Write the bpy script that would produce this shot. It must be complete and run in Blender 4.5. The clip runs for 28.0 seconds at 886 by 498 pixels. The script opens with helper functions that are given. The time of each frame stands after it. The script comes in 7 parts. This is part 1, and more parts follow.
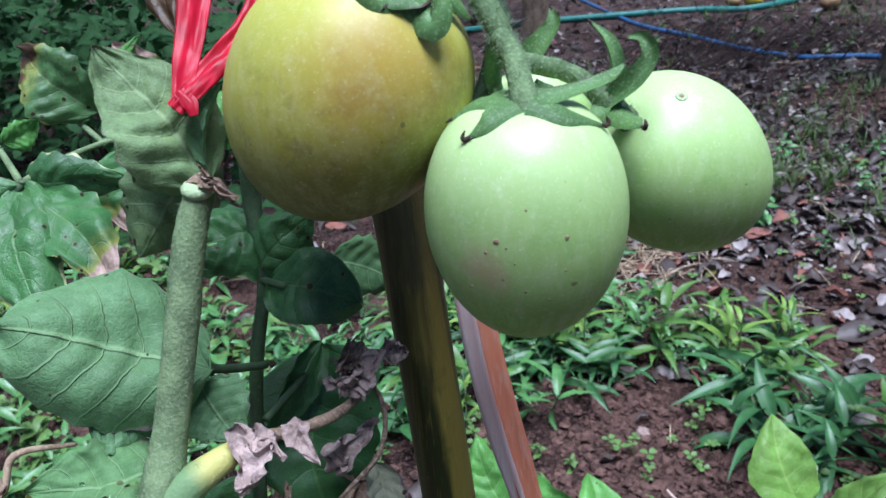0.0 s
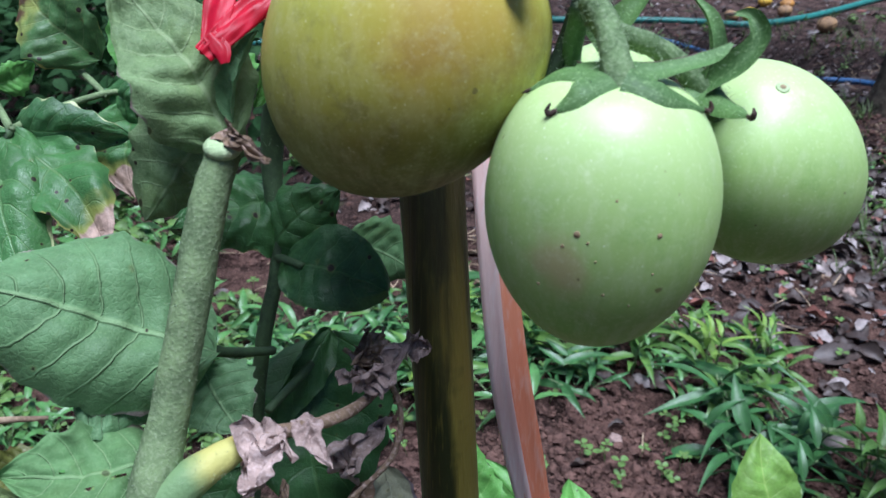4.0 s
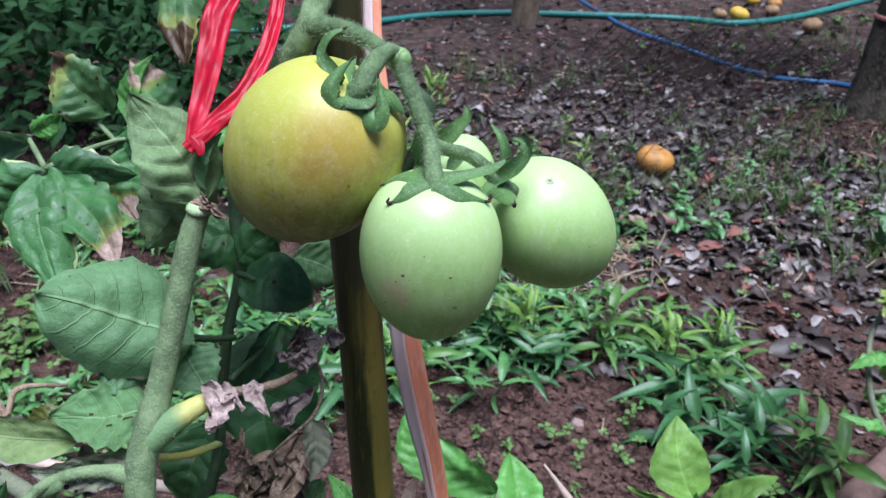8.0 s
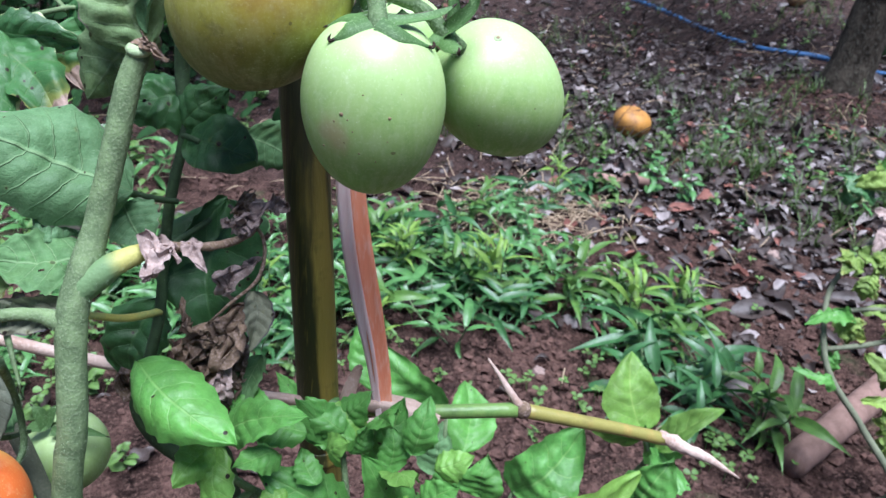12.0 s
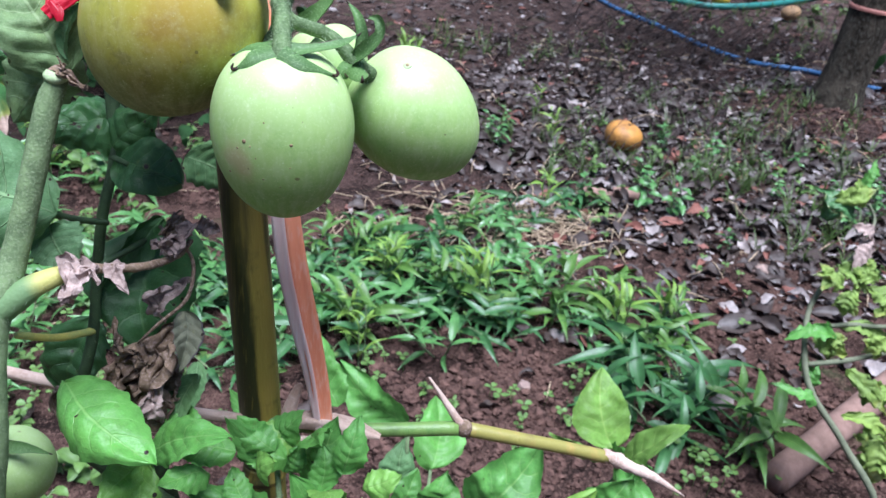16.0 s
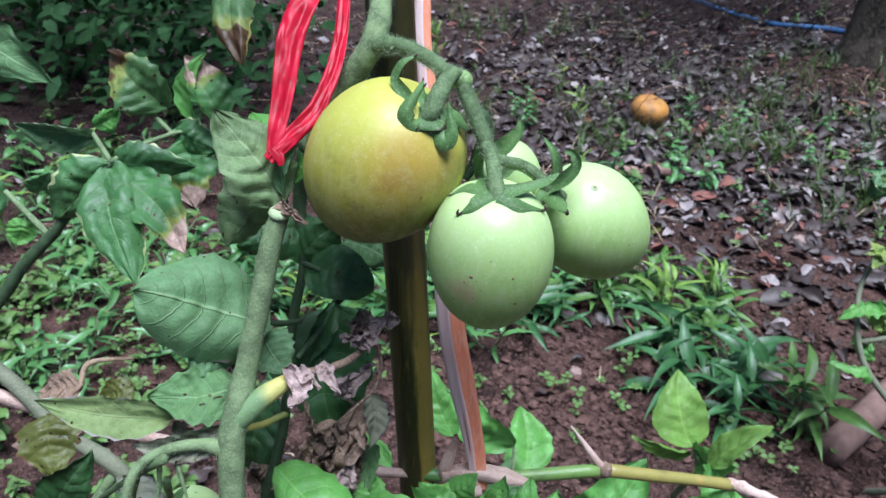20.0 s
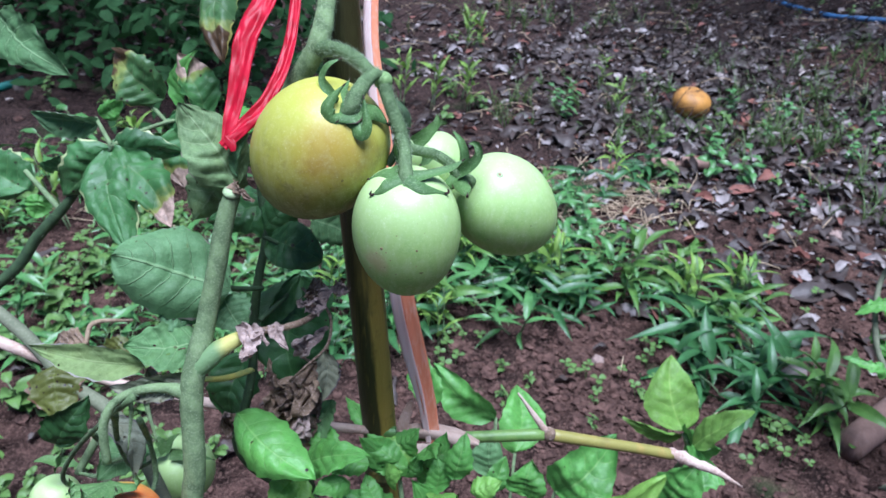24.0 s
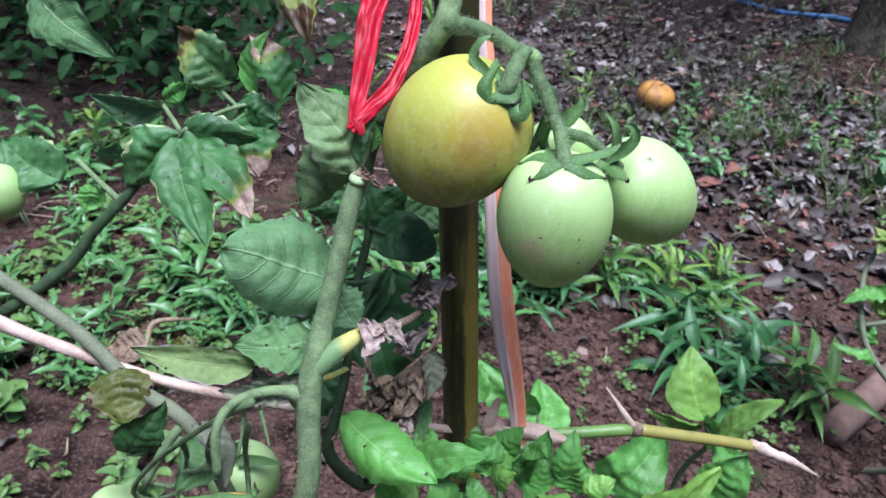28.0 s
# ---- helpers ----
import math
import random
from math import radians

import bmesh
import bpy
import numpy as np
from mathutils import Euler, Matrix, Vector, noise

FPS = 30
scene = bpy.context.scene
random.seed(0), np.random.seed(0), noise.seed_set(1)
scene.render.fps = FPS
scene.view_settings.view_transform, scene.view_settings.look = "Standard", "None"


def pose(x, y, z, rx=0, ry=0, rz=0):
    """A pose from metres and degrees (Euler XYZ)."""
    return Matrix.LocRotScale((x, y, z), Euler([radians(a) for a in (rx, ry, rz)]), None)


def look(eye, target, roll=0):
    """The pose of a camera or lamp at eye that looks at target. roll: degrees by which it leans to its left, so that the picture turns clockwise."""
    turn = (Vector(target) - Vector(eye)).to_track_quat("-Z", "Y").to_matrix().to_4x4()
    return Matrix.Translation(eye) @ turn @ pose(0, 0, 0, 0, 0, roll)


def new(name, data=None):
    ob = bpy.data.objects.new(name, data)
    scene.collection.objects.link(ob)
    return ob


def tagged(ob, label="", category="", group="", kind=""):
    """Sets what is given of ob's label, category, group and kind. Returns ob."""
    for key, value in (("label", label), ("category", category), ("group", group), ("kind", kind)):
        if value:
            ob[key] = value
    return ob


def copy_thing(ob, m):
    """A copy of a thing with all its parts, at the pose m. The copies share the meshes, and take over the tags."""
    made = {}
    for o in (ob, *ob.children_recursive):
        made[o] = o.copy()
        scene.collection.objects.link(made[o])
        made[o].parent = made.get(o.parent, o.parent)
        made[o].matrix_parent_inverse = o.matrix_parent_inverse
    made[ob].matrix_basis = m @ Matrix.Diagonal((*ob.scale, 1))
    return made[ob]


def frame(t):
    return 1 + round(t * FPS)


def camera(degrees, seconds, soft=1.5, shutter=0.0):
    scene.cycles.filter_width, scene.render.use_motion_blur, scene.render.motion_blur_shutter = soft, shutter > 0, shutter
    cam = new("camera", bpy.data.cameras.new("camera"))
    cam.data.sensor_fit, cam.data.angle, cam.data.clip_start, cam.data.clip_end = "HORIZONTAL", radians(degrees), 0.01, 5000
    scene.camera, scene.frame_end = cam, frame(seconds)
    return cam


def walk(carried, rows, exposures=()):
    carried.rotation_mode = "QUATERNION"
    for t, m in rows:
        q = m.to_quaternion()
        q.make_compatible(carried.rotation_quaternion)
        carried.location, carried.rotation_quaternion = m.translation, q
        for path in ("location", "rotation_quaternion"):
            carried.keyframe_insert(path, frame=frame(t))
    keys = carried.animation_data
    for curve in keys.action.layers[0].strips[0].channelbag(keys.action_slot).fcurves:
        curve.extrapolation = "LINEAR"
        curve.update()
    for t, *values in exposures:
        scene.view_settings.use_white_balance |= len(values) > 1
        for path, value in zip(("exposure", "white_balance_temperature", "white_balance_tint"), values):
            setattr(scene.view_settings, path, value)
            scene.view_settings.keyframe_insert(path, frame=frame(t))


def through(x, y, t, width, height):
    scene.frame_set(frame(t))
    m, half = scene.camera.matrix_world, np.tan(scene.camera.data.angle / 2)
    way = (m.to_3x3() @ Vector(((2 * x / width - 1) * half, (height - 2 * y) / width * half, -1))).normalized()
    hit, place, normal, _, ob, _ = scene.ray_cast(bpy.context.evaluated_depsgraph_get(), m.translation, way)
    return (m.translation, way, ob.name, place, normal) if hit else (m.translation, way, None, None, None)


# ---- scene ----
cam = camera(58.6, 28.0)
cam.data.dof.use_dof, cam.data.dof.focus_distance, cam.data.dof.aperture_fstop = True, 0.27, 42.0
PATH = [
    (0, (0.0495, 0.0435, 1.0185), (0.0615, 2.7510, -0.2745), -5.50),
    (0.5, (0.0555, 0.0465, 1.0230), (0.0840, 2.7585, -0.2610), -4.80),
    (1, (0.0555, 0.0450, 1.0275), (0.0840, 2.7690, -0.2295), -3.20),
    (1.5, (0.0450, 0.0495, 1.0230), (0.0465, 2.7810, -0.2190), -2.40),
    (2, (0.0495, 0.0660, 1.0245), (0.0300, 2.7975, -0.2130), -3.20),
    (2.5, (0.0465, 0.0765, 1.0245), (0.0360, 2.8125, -0.2040), -3.40),
    (3, (0.0375, 0.0750, 1.0185), (0.0435, 2.8095, -0.2175), -2.70),
    (3.5, (0.0345, 0.0705, 1.0080), (0.0795, 2.7840, -0.2715), -1.20),
    (5.5, (0.0330, 0.0480, 1.0140), (0.2160, 2.6955, -0.3855), 0.50),
    (6, (0.0390, 0.0540, 1.0140), (0.2385, 2.6985, -0.3900), -1.30),
    (6.5, (0.0570, 0.0270, 1.0440), (0.1815, 2.6805, -0.3495), -1.00),
    (7, (0.0645, 0.0120, 1.0665), (0.1170, 2.6745, -0.3150), -0.30),
    (7.5, (0.0705, -0.0135, 1.0635), (0.1380, 2.6520, -0.3135), 0.10),
    (8, (0.0630, -0.0165, 1.0635), (0.1845, 2.6490, -0.3075), 1.30),
    (8.5, (0.0780, -0.0210, 1.0605), (0.2670, 2.6385, -0.3135), 2.10),
    (9, (0.0825, -0.0225, 1.0560), (0.3300, 2.6295, -0.3240), 2.90),
    (9.5, (0.0870, -0.0210, 1.0560), (0.3630, 2.6265, -0.3255), 3.40),
    (10, (0.0885, -0.0270, 1.0500), (0.3915, 2.6115, -0.3450), 4.00),
    (10.5, (0.0885, -0.0315, 1.0440), (0.4110, 2.5845, -0.3900), 4.60),
    (11, (0.0870, -0.0330, 1.0410), (0.4080, 2.5620, -0.4305), 5.10),
    (11.5, (0.0825, -0.0285, 1.0380), (0.3660, 2.5620, -0.4485), 5.40),
    (12, (0.0750, -0.0315, 1.0335), (0.2940, 2.5590, -0.4635), 5.10),
    (12.5, (0.0870, -0.0360, 1.0290), (0.2715, 2.5530, -0.4755), 4.60),
    (14.5, (0.0990, -0.0405, 1.0305), (0.2925, 2.5605, -0.4515), 4.90),
    (15, (0.1035, -0.0390, 1.0335), (0.3075, 2.5650, -0.4410), 5.00),
    (15.5, (0.1035, -0.0360, 1.0365), (0.3165, 2.5725, -0.4290), 5.00),
    (16, (0.1035, -0.0345, 1.0410), (0.3210, 2.5785, -0.4155), 5.20),
    (16.5, (0.1080, -0.0420, 1.0395), (0.3450, 2.5725, -0.4125), 5.30),
    (17, (0.1155, -0.0360, 1.0530), (0.3915, 2.5800, -0.3885), 6.10),
    (17.5, (0.1050, -0.0405, 1.0515), (0.4335, 2.5710, -0.3855), 6.90),
    (18, (0.0825, -0.0450, 1.0530), (0.4560, 2.5455, -0.4140), 8.30),
    (18.5, (0.0555, -0.0360, 1.0470), (0.4020, 2.5335, -0.4650), 7.00),
    (19, (0.0435, -0.0360, 1.0785), (0.2970, 2.5335, -0.4470), 2.60),
    (19.5, (0.0375, -0.0390, 1.0920), (0.2220, 2.5305, -0.4470), 1.20),
    (20, (0.0375, -0.0345, 1.0950), (0.1965, 2.5290, -0.4560), 1.30),
    (20.5, (0.0390, -0.0315, 1.0965), (0.1995, 2.5230, -0.4680), 1.00),
    (21, (0.0315, -0.0420, 1.0830), (0.1665, 2.4885, -0.5235), 0.10),
    (21.5, (0.0435, -0.0525, 1.0815), (0.1125, 2.4555, -0.5640), -0.00),
    (23.5, (0.0645, -0.0720, 1.1115), (0.0210, 2.4750, -0.4740), 1.20),
    (24, (0.0885, -0.0765, 1.1145), (0.0510, 2.4690, -0.4725), 0.30),
    (24.5, (0.0975, -0.0690, 1.1130), (0.0375, 2.4705, -0.4830), 1.00),
    (25, (0.0960, -0.0645, 1.1160), (0.0345, 2.4735, -0.4845), 2.20),
    (25.5, (0.0825, -0.0660, 1.1055), (0.0465, 2.4675, -0.5010), 3.80),
    (26, (0.0960, -0.0690, 1.0980), (0.1185, 2.4510, -0.5295), 6.10),
    (26.5, (0.0960, -0.0810, 1.0995), (0.1890, 2.4420, -0.5205), 7.30),
    (27, (0.0720, -0.0705, 1.1085), (0.1770, 2.4810, -0.4650), 5.60),
    (27.5, (0.0480, -0.0630, 1.1055), (0.1770, 2.5035, -0.4440), 3.30),
    (28, (0.0090, -0.0600, 1.1010), (0.1755, 2.4720, -0.4995), 2.20),
]
walk(cam, [(t, look(eye, target, roll)) for t, eye, target, roll in PATH],
     [(s, stops, kelvin, 15.5) for s, stops, kelvin in ((0.0, 0.94, 5200), (1.0, 0.90, 5280), (3.0, 0.78, 5320), (6.0, 1.00, 5360), (7.0, 0.86, 5360), (8.0, 0.90, 5360), (10.0, 1.05, 5390), (12.0, 1.14, 5410), (17.0, 1.20, 5420), (19.0, 0.96, 5380), (20.5, 0.92, 5340), (23.5, 0.96, 5120), (25.5, 1.05, 5120), (28.0, 1.00, 5370))])

# ---- world and light: an overcast day under open trees ----
world = bpy.data.worlds.new("sky")
scene.world = world
world.use_nodes = True
wt = world.node_tree
sky = wt.nodes.new("ShaderNodeTexSky")
sky.sky_type, sky.sun_disc = "NISHITA", False
sky.sun_elevation, sky.sun_rotation = radians(84), radians(25)
sky.air_density, sky.dust_density = 1.0, 1.5
bg = next(n for n in wt.nodes if n.bl_idname == "ShaderNodeBackground")
bg.inputs["Strength"].default_value = 0.037
wt.links.new(sky.outputs[0], bg.inputs["Color"])
sun_data = bpy.data.lights.new("sun", "SUN")
sun_data.energy, sun_data.angle, sun_data.color = 4.0, radians(36), (1.0, 0.985, 0.95)
sun = new("sun", sun_data)
sun.matrix_world = look((0.8, -1.8, 8), (0, 0, 0))



# ---- node helpers and materials ----
class Nodes:
    def __init__(self, name):
        self.mat = bpy.data.materials.new(name)
        self.mat.use_nodes = True
        self.tree = self.mat.node_tree
        self.bsdf = next(n for n in self.tree.nodes if n.bl_idname == "ShaderNodeBsdfPrincipled")
        self.out = next(n for n in self.tree.nodes if n.bl_idname == "ShaderNodeOutputMaterial")

    def node(self, kind, **inputs):
        n = self.tree.nodes.new(kind)
        for k, v in inputs.items():
            self.put(n.inputs[k.replace("_", " ")], v)
        return n

    def put(self, socket, v):
        if isinstance(v, bpy.types.NodeSocket):
            self.tree.links.new(v, socket)
        else:
            socket.default_value = v

    def math(self, op, a, b=0.0, clamp=False):
        n = self.tree.nodes.new("ShaderNodeMath")
        n.operation, n.use_clamp = op, clamp
        self.put(n.inputs[0], a)
        self.put(n.inputs[1], b)
        return n.outputs[0]

    def ramp(self, v, a, b, lo=0.0, hi=1.0):
        n = self.tree.nodes.new("ShaderNodeMapRange")
        n.interpolation_type = "SMOOTHSTEP"
        for i, q in enumerate((v, a, b, lo, hi)):
            self.put(n.inputs[i], q)
        return n.outputs[0]

    def mix(self, f, a, b, mode="MIX"):
        n = self.tree.nodes.new("ShaderNodeMix")
        n.data_type, n.blend_type = "RGBA", mode
        self.put(n.inputs[0], f)
        self.put(n.inputs[6], a if isinstance(a, bpy.types.NodeSocket) else (*a, 1))
        self.put(n.inputs[7], b if isinstance(b, bpy.types.NodeSocket) else (*b, 1))
        return n.outputs[2]

    def noise(self, where, scale, detail=4.0, rough=0.55):
        n = self.node("ShaderNodeTexNoise", Vector=where, Scale=scale, Detail=detail, Roughness=rough)
        return n.outputs[0]

    def voronoi(self, where, scale, feature="F1"):
        n = self.tree.nodes.new("ShaderNodeTexVoronoi")
        n.feature = feature
        self.put(n.inputs["Vector"], where)
        self.put(n.inputs["Scale"], scale)
        return n.outputs[0]

    def position(self):
        return self.node("ShaderNodeNewGeometry").outputs["Position"]

    def local(self):
        return self.node("ShaderNodeTexCoord").outputs["Object"]

    def uv(self):
        return self.node("ShaderNodeTexCoord").outputs["UV"]

    def chance(self):
        return self.node("ShaderNodeObjectInfo").outputs["Random"]

    def island(self):
        return self.node("ShaderNodeNewGeometry").outputs["Random Per Island"]

    def bump(self, height, strength, distance):
        n = self.node("ShaderNodeBump", Height=height, Strength=strength, Distance=distance)
        self.tree.links.new(n.outputs[0], self.bsdf.inputs["Normal"])
        return n.outputs[0]

    def set(self, color, rough, spec=0.5):
        self.put(self.bsdf.inputs["Base Color"], color if isinstance(color, bpy.types.NodeSocket) else (*color, 1))
        self.put(self.bsdf.inputs["Roughness"], rough)
        self.put(self.bsdf.inputs["Specular IOR Level"], spec)
        return self.mat


def shade(c, k):
    return tuple(min(1.0, q * k) for q in c)


def leaf_material(name, base, vein, spots=0.0, edge=0.0, edge_color=(0.12, 0.06, 0.03), veins=6.0, rough=0.45, glow=0.18, relief=0.0014,
                  patch=0.0, patch_color=(0.45, 0.32, 0.25), spec=0.4, islands=False, ridge=-0.12, mark=0.5, bloom=0.18, warm=(1.18, 1.06, 0.80)):
    """A leaf with midrib, side veins and a net of fine veins, and the round spots, dry edges and dead patches that it has; u runs along, v across."""
    n = Nodes(name)
    sep = n.node("ShaderNodeSeparateXYZ", Vector=n.uv())
    u, v = sep.outputs[0], sep.outputs[1]
    away = n.math("ABSOLUTE", n.math("SUBTRACT", n.math("MULTIPLY", v, 2.0), 1.0))
    where = n.local()
    slow, quick = n.noise(where, 38.0, 4.0), n.noise(where, 300.0, 5.0, 0.65)
    wobble = n.math("MULTIPLY", n.math("SUBTRACT", n.noise(where, 90.0, 2.0), 0.5), 0.45)
    phase = n.math("ADD", n.math("SUBTRACT", n.math("MULTIPLY", u, veins), n.math("MULTIPLY", n.math("POWER", away, 1.3), 1.3)), wobble)
    tri = n.math("PINGPONG", phase, 0.5)
    side = n.math("MULTIPLY", n.ramp(tri, 0.008, 0.05, 1.0, 0.0), n.ramp(u, 0.80, 0.97, 1.0, 0.0))
    mid = n.ramp(away, 0.014, 0.05, 1.0, 0.0)
    ribs = n.math("MAXIMUM", n.math("MULTIPLY", side, n.ramp(away, 0.45, 1.0, 0.8, 0.1)), mid) if veins else mid
    net = n.ramp(n.voronoi(where, 620.0, "DISTANCE_TO_EDGE"), 0.0, 0.12, 1.0, 0.0)
    color = n.mix(n.ramp(slow, 0.28, 0.72), shade(base, 0.60), shade(base, 1.25))
    color = n.mix(n.ramp(n.noise(where, 75.0, 3.0), 0.52, 0.72, 0.0, 0.45), color, tuple(b * w for b, w in zip(base, warm)))
    color = n.mix(n.ramp(quick, 0.38, 0.72, 0.0, 0.5), color, shade(base, 0.5))
    color = n.mix(n.math("MULTIPLY", net, 0.12), color, vein)
    color = n.mix(n.math("MULTIPLY", ribs, mark), color, vein)
    color = n.mix(n.ramp(n.noise(where, 1500.0, 2.0), 0.52, 0.72, 0.0, bloom), color, shade(vein, 1.3))
    vary = n.island() if islands else n.chance()
    color = n.mix(n.math("MULTIPLY", vary, 0.5), color, n.mix(0.5, color, tuple(min(1.0, b * 1.4 * w) for b, w in zip(base, warm))))
    if patch:
        m = n.ramp(n.math("ADD", n.math("MULTIPLY", u, 0.55), n.math("MULTIPLY", n.noise(where, 42.0, 3.0), 0.8)), 1.12 - patch, 1.16 - patch)
        dead = n.mix(n.ramp(quick, 0.35, 0.7), shade(patch_color, 0.6), shade(patch_color, 1.15))
        color = n.mix(n.ramp(n.math("ADD", n.math("MULTIPLY", u, 0.55), n.math("MULTIPLY", n.noise(where, 42.0, 3.0), 0.8)), 1.02 - patch, 1.14 - patch, 0.0, 0.6), color, (0.34, 0.33, 0.07))
        color = n.mix(m, color, dead)
    if edge:
        m = n.ramp(n.math("ADD", away, n.math("MULTIPLY", n.math("SUBTRACT", n.noise(where, 90.0, 2.0), 0.5), 0.5)), 1.05 - edge, 1.10 - edge)
        color = n.mix(m, color, edge_color)
    if spots:
        cell = n.tree.nodes.new("ShaderNodeTexVoronoi")
        n.put(cell.inputs["Vector"], where)
        n.put(cell.inputs["Scale"], 290.0)
        pick = n.node("ShaderNodeSeparateXYZ", Vector=cell.outputs["Color"])
        some = n.ramp(pick.outputs[0], 1.0 - spots * 3.2, 1.01 - spots * 3.2)
        far = n.math("DIVIDE", cell.outputs["Distance"], n.math("ADD", n.math("MULTIPLY", pick.outputs[1], 0.8), 0.5))
        color = n.mix(n.math("MULTIPLY", n.ramp(far, 0.22, 0.36, 0.18, 0.0), some), color, (0.30, 0.28, 0.06))
        color = n.mix(n.math("MULTIPLY", n.ramp(far, 0.19, 0.27, 1.0, 0.0), some), color, (0.02, 0.013, 0.009))
    height = n.math("ADD", n.math("MULTIPLY", ribs, ridge), n.math("ADD", n.math("MULTIPLY", quick, 0.30), n.math("MULTIPLY", net, -0.03)))
    n.bump(height, 0.9, relief)
    n.set(color, n.ramp(quick, 0.3, 0.7, rough - 0.10, rough + 0.12), spec)
    thin = n.node("ShaderNodeBsdfTranslucent", Color=color)
    both = n.node("ShaderNodeMixShader", Fac=glow)
    n.tree.links.new(n.bsdf.outputs[0], both.inputs[1])
    n.tree.links.new(thin.outputs[0], both.inputs[2])
    n.tree.links.new(both.outputs[0], n.out.inputs["Surface"])
    return n.mat


def plain_material(name, base, dark, scale=60.0, rough=0.6, relief=0.001, fine=400.0, spec=0.35, stretch=None, light=None, islands=False):
    """A surface with variation at two scales and fine relief; stretch draws the grain out along local z."""
    n = Nodes(name)
    where = n.local()
    if stretch:
        where = n.node("ShaderNodeMapping", Vector=where, Scale=stretch).outputs[0]
    a, b = n.noise(where, scale, 4.0), n.noise(where, fine, 3.0)
    color = n.mix(n.ramp(a, 0.32, 0.68), dark, base)
    color = n.mix(n.math("MULTIPLY", n.ramp(b, 0.45, 0.7), 0.5), color, light or shade(base, 1.35))
    vary = n.island() if islands else n.chance()
    color = n.mix(n.math("MULTIPLY", vary, 0.4), color, dark)
    n.bump(n.math("ADD", a, n.math("MULTIPLY", b, 0.5)), 0.8, relief)
    return n.set(color, n.ramp(b, 0.2, 0.8, rough - 0.1, rough + 0.1), spec)


def soil_material():
    n = Nodes("soil")
    where = n.position()
    big, mid, fine = n.noise(where, 1.1, 4.0), n.noise(where, 14.0, 6.0), n.noise(where, 130.0, 5.0)
    clod = n.math("ADD", n.voronoi(where, 42.0), n.math("MULTIPLY", n.voronoi(where, 120.0), 0.5))
    color = n.mix(n.ramp(mid, 0.3, 0.7), (0.009, 0.0053, 0.0046), (0.130, 0.074, 0.059))
    # tree shade painted into the soil further back, brighter ground painted beyond it
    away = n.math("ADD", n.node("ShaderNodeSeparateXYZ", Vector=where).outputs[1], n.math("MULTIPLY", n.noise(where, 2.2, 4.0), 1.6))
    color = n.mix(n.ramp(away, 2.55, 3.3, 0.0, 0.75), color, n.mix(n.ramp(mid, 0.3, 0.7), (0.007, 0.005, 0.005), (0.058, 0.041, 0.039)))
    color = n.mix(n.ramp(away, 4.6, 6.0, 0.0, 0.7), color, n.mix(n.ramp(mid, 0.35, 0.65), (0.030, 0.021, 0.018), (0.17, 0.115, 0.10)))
    color = n.mix(n.ramp(big, 0.42, 0.62, 0.0, 0.5), color, (0.020, 0.015, 0.014))
    color = n.mix(n.ramp(fine, 0.48, 0.68, 0.0, 0.7), color, (0.175, 0.108, 0.085))
    color = n.mix(n.ramp(n.noise(where, 320.0, 4.0), 0.50, 0.62, 0.0, 0.75), color, (0.016, 0.010, 0.008))
    color = n.mix(n.ramp(n.voronoi(where, 210.0), 0.10, 0.16, 0.6, 0.0), color, (0.21, 0.15, 0.12))
    color = n.mix(n.ramp(n.noise(where, 5.0, 2.0), 0.6, 0.72, 0.0, 0.5), color, (0.05, 0.075, 0.03))
    height = n.math("ADD", n.math("MULTIPLY", mid, 1.0), n.math("ADD", n.math("MULTIPLY", fine, 0.35), n.math("MULTIPLY", clod, -0.5)))
    n.bump(height, 1.0, 0.03)
    return n.set(color, 0.95, 0.06)


